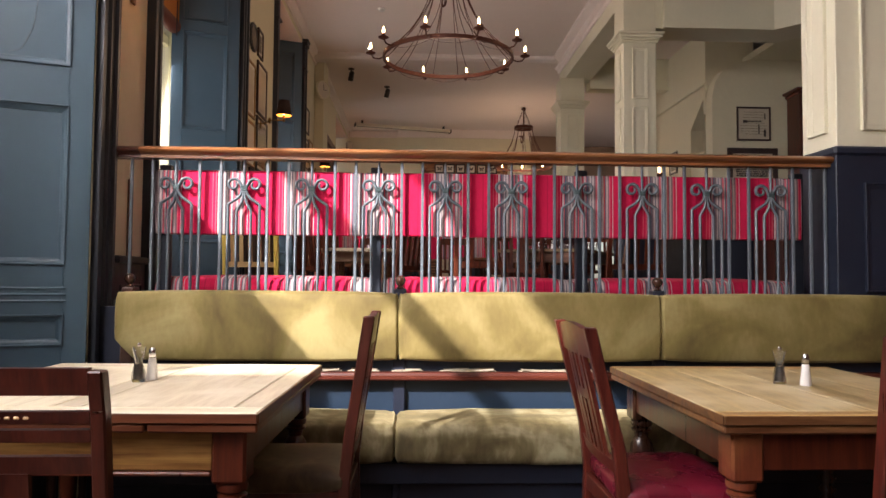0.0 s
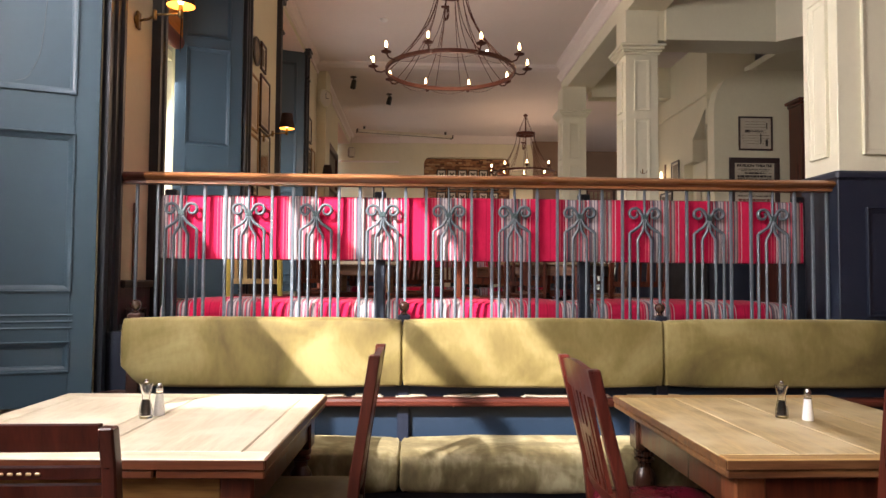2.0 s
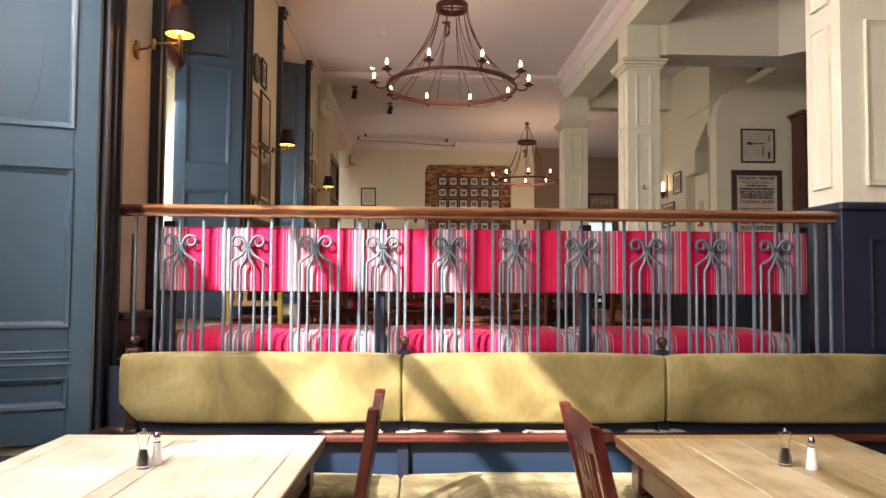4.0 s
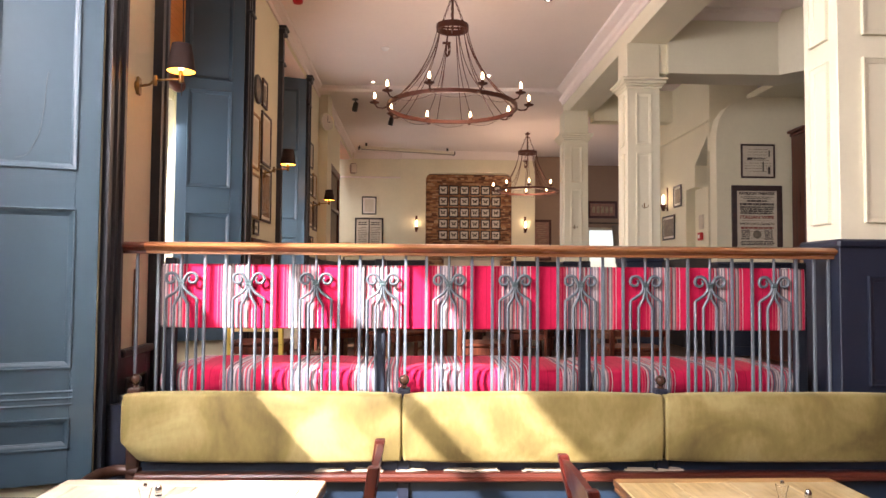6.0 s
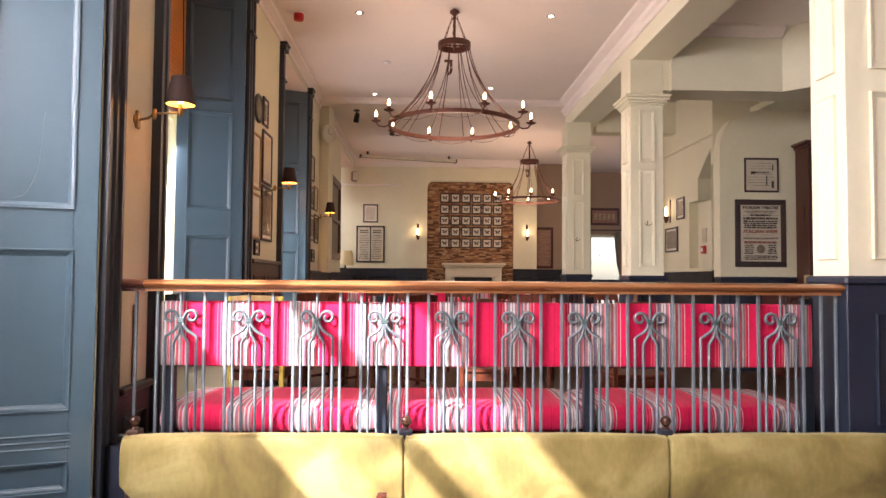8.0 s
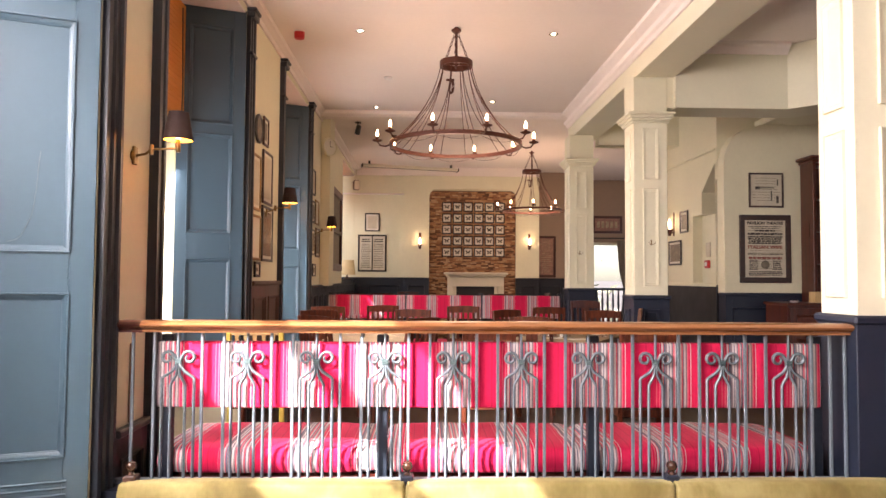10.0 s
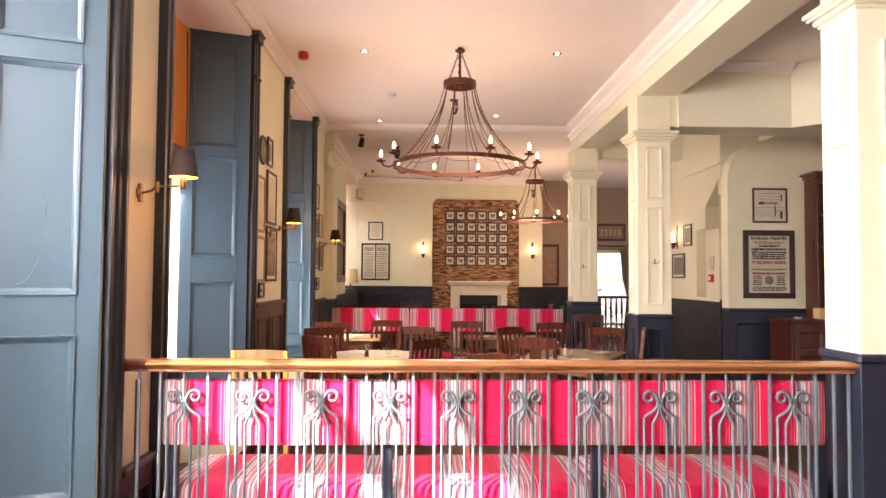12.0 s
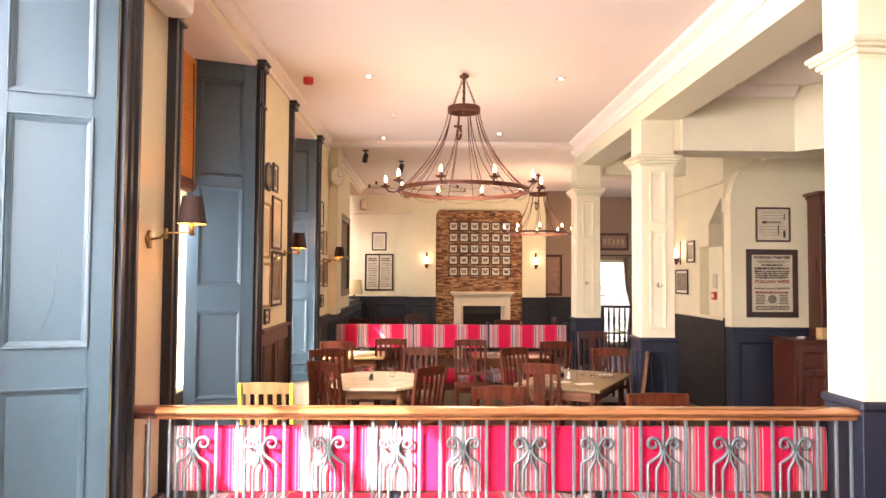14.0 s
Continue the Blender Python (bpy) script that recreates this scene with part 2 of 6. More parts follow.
M_RAIL = timber("varnished_rail_wood", (0.20, 0.072, 0.024), (0.34, 0.145, 0.055), 0.27, "X", coat=0.5, ring=8)
M_MAHO = timber("mahogany", (0.030, 0.006, 0.004), (0.080, 0.017, 0.009), 0.32, "Z", coat=0.3, ring=12)
M_MAHOX = timber("mahogany_rail", (0.040, 0.008, 0.005), (0.105, 0.023, 0.012), 0.32, "X", coat=0.35, ring=12)
M_CHAIR = timber("red_brown_chair_wood", (0.036, 0.007, 0.003), (0.145, 0.033, 0.011), 0.5, "Z", coat=0.0, ring=12)
M_CHAIR.node_tree.nodes["Principled BSDF"].inputs["Specular IOR Level"].default_value = 0.3
M_CHAIRD = timber("dark_red_chair_wood", (0.052, 0.008, 0.006), (0.135, 0.025, 0.014), 0.3, "Z", coat=0.35, ring=12)
M_PALECHAIR = timber("pale_chair_wood", (0.42, 0.27, 0.10), (0.62, 0.45, 0.22), 0.4, "Z", coat=0.2)
M_OAKTOP = timber("bleached_oak_top", (0.54, 0.45, 0.30), (0.77, 0.70, 0.53), 0.42, "Y", ring=12, worn=(0.80, 0.74, 0.58))
M_OAKX = timber("bleached_oak_cross", (0.54, 0.45, 0.30), (0.77, 0.70, 0.53), 0.42, "X", ring=12, worn=(0.80, 0.74, 0.58))
M_TANTOP = timber("warm_oak_top", (0.33, 0.225, 0.085), (0.68, 0.53, 0.27), 0.34, "Y", ring=12, worn=(0.70, 0.59, 0.36), worn_at=0.55)
M_TANEDGE = timber("worn_tan_edge", (0.085, 0.030, 0.010), (0.25, 0.115, 0.042), 0.4, "X", coat=0.1, ring=14)
M_TANX = timber("warm_oak_cross", (0.38, 0.20, 0.065), (0.66, 0.43, 0.17), 0.34, "X", ring=12)
M_BROWNTOP = timber("brown_oak_top", (0.14, 0.085, 0.034), (0.30, 0.20, 0.09), 0.5, "X", ring=10)
M_OAKEDGE = timber("oak_edge", (0.085, 0.026, 0.009), (0.24, 0.095, 0.034), 0.35, "X", coat=0.2, ring=12)
M_LEAF = timber("oak_leaf_edge", (0.16, 0.075, 0.028), (0.36, 0.20, 0.085), 0.35, "X", coat=0.15, ring=12)
M_TABLELEG = timber("table_leg_wood", (0.072, 0.014, 0.007), (0.20, 0.050, 0.019), 0.3, "Z", coat=0.35, ring=14, worn=(0.31, 0.125, 0.04), worn_at=0.66)
M_REDLEG = timber("dark_red_leg_wood", (0.045, 0.008, 0.004), (0.115, 0.024, 0.009), 0.3, "Z", coat=0.25, ring=12)
M_DARKLEG = timber("dark_far_leg_tone", (0.025, 0.010, 0.006), (0.07, 0.028, 0.014), 0.25, "Z", coat=0.4)
M_FLOOR = timber("dark_floor_boards", (0.030, 0.015, 0.008), (0.085, 0.045, 0.022), 0.4, "Y", ring=8, random=0.3)
M_BROWNPANEL = timber("brown_wall_panel", (0.040, 0.019, 0.011), (0.092, 0.047, 0.028), 0.45, "Z", coat=0.08, ring=12)
# Paler than the shutter: the crack's highlight is painted into its colour.
M_CRACK = material("crack_highlight", (0.085, 0.115, 0.135), 0.5, vary=0.2, scale=40, bump=0.0)
M_BLACK = material("black_frame", (0.012, 0.009, 0.008), 0.4, vary=0.2, scale=12, bump=0.03)
M_BROWNFRAME = timber("brown_frame", (0.020, 0.007, 0.004), (0.052, 0.019, 0.010), 0.35, "X")
M_GILT = material("gilt_frame", (0.30, 0.18, 0.06), 0.4, metal=0.5, vary=0.2, scale=25)
M_PAPER = material("aged_paper", (0.55, 0.49, 0.37), 0.8, vary=0.14, scale=9, bump=0.02)
M_PAPERW = material("white_mount", (0.66, 0.62, 0.52), 0.8, vary=0.06, scale=9, bump=0.0)
M_INK = material("print_ink", (0.045, 0.035, 0.03), 0.8, vary=0.3, scale=60, bump=0.0)
M_REDINK = material("red_ink", (0.24, 0.07, 0.05), 0.8, vary=0.3, scale=60, bump=0.0)
M_ROSE = material("faded_rose_print", (0.27, 0.135, 0.09), 0.6, vary=0.5, scale=18, bump=0.0, fine=45)
M_MURK = material("dark_picture", (0.16, 0.13, 0.09), 0.6, vary=0.7, scale=16, bump=0.0, fine=40)
M_SEPIA = material("sepia_print", (0.34, 0.26, 0.15), 0.6, vary=0.6, scale=14, bump=0.0, fine=45)
M_MIRROR = material("mirror_glass", (0.75, 0.75, 0.75), 0.04, metal=1.0, vary=0.02, bump=0.0)
M_GLASS = clear("clear_glass")
M_ACRYLIC = clear("clear_acrylic", 0.08)
M_ACRYLIC.node_tree.nodes["Principled BSDF"].inputs["IOR"].default_value = 1.42
M_EDGE = timber("dark_table_edge", (0.062, 0.015, 0.005), (0.165, 0.050, 0.017), 0.38, "X", coat=0.1, ring=12)
M_GOLDOAK = timber("golden_oak_apron", (0.15, 0.060, 0.014), (0.46, 0.26, 0.075), 0.33, "X", coat=0.3, ring=9)
M_PANE = clear("window_pane", 0.0)
M_SALT = material("white_salt", (0.86, 0.86, 0.84), 0.5, vary=0.05, scale=200, bump=0.05, coat=1.0)
M_PEPPER = material("black_pepper", (0.03, 0.025, 0.02), 0.6, vary=0.6, scale=250, bump=0.2, coat=1.0)
M_STEEL = material("bright_steel", (0.6, 0.6, 0.6), 0.2, metal=1.0, vary=0.05, bump=0.0)
M_WHITE = material("white_plastic", (0.75, 0.74, 0.70), 0.45, vary=0.03, bump=0.0)
M_RED = material("red_plastic", (0.45, 0.012, 0.015), 0.35, vary=0.05, bump=0.0)
M_SHADE = material("dark_lampshade", (0.026, 0.010, 0.007), 0.85, vary=0.15, scale=30, bump=0.1)
M_SHADEIN = glow("lampshade_lining", (1.0, 0.50, 0.06), 1.2)
M_BULB = glow("warm_bulb", (1.0, 0.62, 0.28), 9.0)
M_SPOTBULB = glow("spot_bulb", (1.0, 0.85, 0.65), 9.0)
M_SCONCE = glow("sconce_glass", (1.0, 0.72, 0.38), 2.5)
M_BLIND = material("orange_bamboo_blind", (0.70, 0.34, 0.10), 0.6, vary=0.3, scale=3, bump=0.3, fine=30, stretch=(1, 1, 22))
M_BLIND_TREE = M_BLIND.node_tree
mixer, thin = M_BLIND_TREE.nodes.new("ShaderNodeMixShader"), M_BLIND_TREE.nodes.new("ShaderNodeBsdfTranslucent")
thin.inputs["Color"].default_value = (0.85, 0.42, 0.10, 1)
mixer.inputs["Fac"].default_value = 0.5
M_BLIND_TREE.links.new(M_BLIND_TREE.nodes["Principled BSDF"].outputs[0], mixer.inputs[1])
M_BLIND_TREE.links.new(thin.outputs[0], mixer.inputs[2])
M_BLIND_TREE.links.new(mixer.outputs[0], M_BLIND_TREE.nodes["Material Output"].inputs["Surface"])
M_BLINDTRIM = timber("blind_trim", (0.10, 0.02, 0.008), (0.22, 0.06, 0.02), 0.4, "Y")
M_BRICK = material("slip_brick", (0.33, 0.155, 0.070), 0.85, vary=0.3, scale=16, bump=0.6, fine=80)
M_MORTAR = material("mortar", (0.16, 0.10, 0.06), 0.95, vary=0.2, scale=20, bump=0.3)
M_MANTEL = material("pale_stone", (0.66, 0.60, 0.46), 0.5, vary=0.06, scale=5, bump=0.04)
M_SOOT = material("soot", (0.012, 0.011, 0.010), 0.9, vary=0.3, scale=8, bump=0.2)
# Yellow that stands for sunlight on one chair's back posts.
M_SUNYELLOW = material("sunlit_post_yellow", (0.68, 0.52, 0.10), 0.45, vary=0.1, scale=8, bump=0.05)
M_LAMPSHADE = material("cream_lampshade", (0.62, 0.50, 0.28), 0.85, vary=0.08, scale=20, bump=0.05)
M_CURTAIN = material("grey_curtain", (0.32, 0.28, 0.22), 0.8, vary=0.15, scale=10, bump=0.1)
M_GRASS = material("pale_garden_growth", (0.36, 0.38, 0.28), 0.9, vary=0.4, scale=3, bump=0.3)
M_GROUND = material("outside_ground", (0.16, 0.155, 0.145), 0.9, vary=0.2, scale=0.5, bump=0.1)


def brick_tones(m):
    """A tone of its own for every brick, joined or single."""
    n, l = m.node_tree.nodes, m.node_tree.links
    oi, geo = n.new("ShaderNodeObjectInfo"), n.new("ShaderNodeNewGeometry")
    add, fr = n.new("ShaderNodeMath"), n.new("ShaderNodeMath")
    fr.operation = "FRACT"
    l.new(oi.outputs["Random"], add.inputs[0])
    l.new(geo.outputs["Random Per Island"], add.inputs[1])
    l.new(add.outputs[0], fr.inputs[0])
    cr = n.new("ShaderNodeValToRGB")
    tones = ((0.0, (0.10, 0.040, 0.022)), (0.25, (0.21, 0.088, 0.044)), (0.5, (0.33, 0.150, 0.066)), (0.75, (0.44, 0.235, 0.105)), (1.0, (0.52, 0.34, 0.19)))
    els = cr.color_ramp.elements
    els[0].color, els[1].color = (*tones[0][1], 1), (*tones[-1][1], 1)
    for at, c in tones[1:-1]:
        els.new(at).color = (*c, 1)
    l.new(fr.outputs[0], cr.inputs["Fac"])
    scale = [q for q in n if q.bl_idname == "ShaderNodeVectorMath"][0]
    l.new(cr.outputs["Color"], scale.inputs[0])


brick_tones(M_BRICK)


# ---------------- mesh helpers ----------------
def cbox(bm, x0, x1, y0, y1, z0, z1, c=0.0):
    """A box, with chamfered edges where c is given."""
    if c <= 0:
        v = [bm.verts.new((x, y, z)) for x in (x0, x1) for y in (y0, y1) for z in (z0, z1)]
        for f in ((0, 1, 3, 2), (4, 6, 7, 5), (0, 4, 5, 1), (2, 3, 7, 6), (0, 2, 6, 4), (1, 5, 7, 3)):
            bm.faces.new([v[i] for i in f])
        return
    c = min(c, (x1 - x0) * 0.45, (y1 - y0) * 0.45, (z1 - z0) * 0.45)
    lim = ((x0, x1), (y0, y1), (z0, z1))
    key = {}
    for i in (0, 1):
        for j in (0, 1):
            for k in (0, 1):
                s = (i, j, k)
                for a in range(3):
                    p = [lim[d][s[d]] + (0 if d == a else (c if s[d] == 0 else -c)) for d in range(3)]
                    key[s, a] = bm.verts.new(p)
    for a in range(3):
        u, w = [d for d in range(3) if d != a]
        for side in (0, 1):
            q = []
            for su, sw in ((0, 0), (1, 0), (1, 1), (0, 1)):
                s = [0, 0, 0]
                s[a], s[u], s[w] = side, su, sw
                q.append(key[tuple(s), a])
            bm.faces.new(q)
        for su in (0, 1):
            for sw in (0, 1):
                s0, s1 = [0, 0, 0], [0, 0, 0]
                s0[u] = s1[u] = su
                s0[w] = s1[w] = sw
                s1[a] = 1
                bm.faces.new([key[tuple(s0), u], key[tuple(s1), u], key[tuple(s1), w], key[tuple(s0), w]])
    for i in (0, 1):
        for j in (0, 1):
            for k in (0, 1):
                bm.faces.new([key[(i, j, k), a] for a in range(3)])


def prism(bm, poly, z0, z1):
    """An upright prism over a plan outline."""
    lo = [bm.verts.new((x, y, z0)) for x, y in poly]
    hi = [bm.verts.new((x, y, z1)) for x, y in poly]
    n = len(poly)
    bm.faces.new(lo[::-1])
    bm.faces.new(hi)
    for i in range(n):
        bm.faces.new((lo[i], lo[(i + 1) % n], hi[(i + 1) % n], hi[i]))


def tube(bm, pts, r, n=8, closed=False, flat=1.0):
    """A bar swept along a line; r may be a list of radii."""
    pts = [Vector(p) for p in pts]
    m = len(pts)
    rings = []
    ref = Vector((0, 0, 1))
    d0 = (pts[1] - pts[0]).normalized()
    if abs(d0.dot(ref)) > 0.9:
        ref = Vector((0, 1, 0))
    for i, p in enumerate(pts):
        a = pts[(i - 1) % m] if (i or closed) else p
        b = pts[(i + 1) % m] if (i < m - 1 or closed) else p
        d = (b - a).normalized()
        u = d.cross(ref)
        if u.length < 1e-4:
            u = d.orthogonal()
        u.normalize()
        w = d.cross(u).normalized()
        rad = r[i] if isinstance(r, (list, tuple)) else r
        rings.append([bm.verts.new(p + rad * (math.cos(t) * u + math.sin(t) * w * flat)) for t in [2 * math.pi * (k + 0.5) / n for k in range(n)]])
    for i in range(m if closed else m - 1):
        a, b = rings[i], rings[(i + 1) % m]
        for k in range(n):
            bm.faces.new((a[k], a[(k + 1) % n], b[(k + 1) % n], b[k]))
    if not closed:
        bm.faces.new(rings[0][::-1])
        bm.faces.new(rings[-1])


def lathe(bm, profile, n=16, at=(0, 0, 0), axis="Z"):
    """A turned shape: (radius, height) pairs about an axis."""
    rings = []
    for r, h in profile:
        ring = []
        for k in range(n):
            t = 2 * math.pi * k / n
            p = (r * math.cos(t), r * math.sin(t), h)
            if axis == "Y":
                p = (p[0], h, p[1])
            if axis == "X":
                p = (h, p[0], p[1])
            ring.append(bm.verts.new(Vector(p) + Vector(at)))
        rings.append(ring)
    for a, b in zip(rings, rings[1:]):
        for k in range(n):
            bm.faces.new((a[k], a[(k + 1) % n], b[(k + 1) % n], b[k]))
    bm.faces.new(rings[0][::-1])
    bm.faces.new(rings[-1])


def extrude_x(bm, outline, x0, x1):
    """A moulding: an outline in y, z drawn along x."""
    a = [bm.verts.new((x0, y, z)) for y, z in outline]
    b = [bm.verts.new((x1, y, z)) for y, z in outline]
    n = len(outline)
    bm.faces.new(a)
    bm.faces.new(b[::-1])
    for i in range(n):
        bm.faces.new((a[i], b[i], b[(i + 1) % n], a[(i + 1) % n]))


def extrude_y(bm, outline, y0, y1):
    """A moulding: an outline in x, z drawn along y."""
    a = [bm.verts.new((x, y0, z)) for x, z in outline]
    b = [bm.verts.new((x, y1, z)) for x, z in outline]
    n = len(outline)
    bm.faces.new(a)
    bm.faces.new(b[::-1])
    for i in range(n):
        bm.faces.new((a[i], b[i], b[(i + 1) % n], a[(i + 1) % n]))


def finish(bm, smooth=None):
    bmesh.ops.recalc_face_normals(bm, faces=bm.faces)
    me = bpy.data.meshes.new("mesh")
    bm.to_mesh(me)
    bm.free()
    if smooth:
        me.polygons.foreach_set("use_smooth", [True] * len(me.polygons))
        me.set_sharp_from_angle(angle=radians(smooth))
    return me


def part(name, bm, mat, parent=None, label="", smooth=None):
    """One mesh object, under a thing or a part."""
    me = finish(bm, smooth)
    me.materials.append(mat)
    ob = new(name, me)
    if parent:
        ob.parent = parent
    if label:
        tagged(ob, label)
    return ob


def share(name, me, parent, m):
    """One more object on a mesh that exists."""
    ob = new(name, me)
    ob.parent = parent
    ob.matrix_basis = m
    return ob


def thing(name, m, label, category, group="", kind=""):
    ob = new(name)
    ob.empty_display_size = 0.05
    ob.matrix_basis = m
    return tagged(ob, label, category, group, kind)


def box_part(name, lim, mat, parent=None, c=0.004, label="", smooth=None):
    bm = bmesh.new()
    cbox(bm, *lim, c)
    return part(name, bm, mat, parent, label, smooth)


def structure(name, boxes, mat, label, c=0.0, category=""):
    bm = bmesh.new()
    for b in boxes:
        cbox(bm, *b, c)
    return tagged(part(name, bm, mat), label, category or name.split("_")[0], kind="structure")


def ring_moulding(bm, x0, x1, z0, z1, w, y_out, y_in):
    """A mitred picture-frame moulding on the plane y = y_in that stands out to y_out (towards -y)."""
    d = y_in - y_out
    prof = [(0.0, y_in), (0.0, y_out + 0.1 * d), (0.05, y_out), (0.2, y_out), (0.26, y_out + 0.32 * d), (0.40, y_out + 0.34 * d), (0.86, y_in - 0.2 * d), (0.92, y_in - 0.2 * d), (1.0, y_in - 0.08 * d), (1.0, y_in)]
    loops = []
    for f, y in prof:
        d = f * w
        loops.append([bm.verts.new(p) for p in ((x0 + d, y, z0 + d), (x1 - d, y, z0 + d), (x1 - d, y, z1 - d), (x0 + d, y, z1 - d))])
    for a, b in zip(loops, loops[1:]):
        for k in range(4):
            bm.faces.new((a[k], a[(k + 1) % 4], b[(k + 1) % 4], b[k]))


def panelled(parent, w, h, panels, mat, t=0.035, moulding=0.034, sunk=0.019):
    """Frame-and-panel joinery in the plane y = 0, front towards -y: stiles, rails and sunk panels with mouldings.
    panels: (x0, x1, z0, z1), one above another or side by side."""
    xs = sorted({0.0, w} | {p[0] for p in panels} | {p[1] for p in panels})
    zs = sorted({0.0, h} | {p[2] for p in panels} | {p[3] for p in panels})
    inside = lambda x, z: any(p[0] < x < p[1] and p[2] < z < p[3] for p in panels)
    for a, b in zip(xs, xs[1:]):
        col = [not inside((a + b) / 2, (c + d) / 2) for c, d in zip(zs, zs[1:])]
        if all(col):
            box_part("stile", (a, b, 0, t, 0, h), mat, parent, 0.0015)
            continue
        i = 0
        while i < len(col):
            if col[i]:
                j = i
                while j + 1 < len(col) and col[j + 1]:
                    j += 1
                box_part("rail", (a, b, 0.0005, t, zs[i], zs[j + 1]), mat, parent, 0.0015)
                i = j
            i += 1
    for x0, x1, z0, z1 in panels:
        p = box_part("panel", (x0 - 0.004, x1 + 0.004, sunk, t - 0.004, z0 - 0.004, z1 + 0.004), mat, parent, 0)
        bm = bmesh.new()
        ring_moulding(bm, x0 - 0.008, x1 + 0.008, z0 - 0.008, z1 + 0.008, moulding, -0.009, sunk + 0.001)
        part("moulding", bm, mat, p, smooth=35)


# ---------------- the large structure ----------------
FU = 0.64      # upper floor
CEIL = 4.45
WX = -1.56     # inner face of the window wall
structure("floor_lower", [(-2.5, 4.8, -4.2, 3.45, -0.2, 0.0)], M_FLOOR, "dark wooden floor of the lower bar", category="floor")
structure("floor_upper", [(-2.5, 6.6, 3.62, 17.3, 0.3, FU)], M_FLOOR, "dark wooden floor of the raised dining room", category="floor")
structure("ceiling", [(-2.5, 6.6, -4.2, 17.4, CEIL, CEIL + 0.2)], M_CEIL, "pale cream painted plaster ceiling", category="ceiling")
# Unseen closing walls, kept dark so that they bounce little light.
structure("wall_back", [(-2.5, 4.8, -4.2, -4.0, 0.0, CEIL)], M_DTAUPE, "plain dark taupe wall at the end of the bar", category="wall")
structure("wall_bar_side", [(4.6, 4.8, -4.0, 3.53, 0.0, CEIL)], M_DTAUPE, "plain dark taupe side wall of the bar", category="wall")
# Out of view; the opening in it is added for a fill lamp.
structure("wall_right", [(6.4, 6.6, 3.86, 12.6, FU, CEIL), (6.4, 6.6, 15.8, 17.3, FU, CEIL), (6.4, 6.6, 12.6, 15.8, FU, 1.4), (6.4, 6.6, 12.6, 15.8, 4.1, CEIL)], M_DTAUPE, "unseen dark side wall with an added opening for fill light", category="wall")
structure("wall_parapet", [(-1.56, 2.2, 3.47, 3.62, 0.0, 0.955)], M_NAVY, "low navy painted wall under the iron rail", category="wall")

# The first window's rear stretch is unseen, added to let more light in.
WINDOWS = [(-3.60, 3.40, 1.70), (4.17, 6.08, 1.45), (7.66, 9.36, 1.45), (13.4, 15.69, 1.95)]
TRANSOM = (3.45, 3.20, 3.20, 3.20)
BOX = (0.34, 0.34, 0.34, 0.0)     # how far the glass reaches past the shutters
HEAD = 4.29
SPLAY, DEEP = 0.25, 0.66


def window_wall():
    bm = bmesh.new()
    ends = [-4.0] + [v for w in WINDOWS for v in w[:2]] + [15.9]
    for i in range(0, len(ends), 2):
        a, b = ends[i], ends[i + 1]
        box = BOX[max(0, i // 2 - 1)]
        plan = [(WX, a), (WX, b), (WX - DEEP - 0.14, b)]
        plan += [(WX - DEEP - 0.14, a)] if i == 0 or box == 0 else [(WX - DEEP - 0.14, a + box), (WX - 0.525, a + box), (WX - 0.52, a - SPLAY * 0.79)]
        prism(bm, plan, 0, CEIL)
    for box, (a, b, sill) in zip(BOX, WINDOWS):
        cbox(bm, WX - DEEP - 0.14, WX, a + 0.001, b - 0.001, HEAD, CEIL - 0.001)
        if box:
            cbox(bm, WX - DEEP - 0.14, WX - 0.53, b - 0.001, b + box - 0.001, HEAD, CEIL - 0.001)
    return tagged(part("wall_windows", bm, M_CREAM), "thick cream plastered wall with deep splayed window bays", "wall", kind="structure")


window_wall()
for i, (a, b, sill) in enumerate(WINDOWS):
    # The first panel is out of view; its dark colour spares the shutter bounce.
    structure("wall_under_window_%d" % (i + 1), [(WX - DEEP - 0.14, WX - DEEP + 0.1 if i < 3 else WX, a + 0.001, b + BOX[i] - 0.01, 0, sill)], M_DARKBLUE, "dark blue painted panel below the window", category="wall")


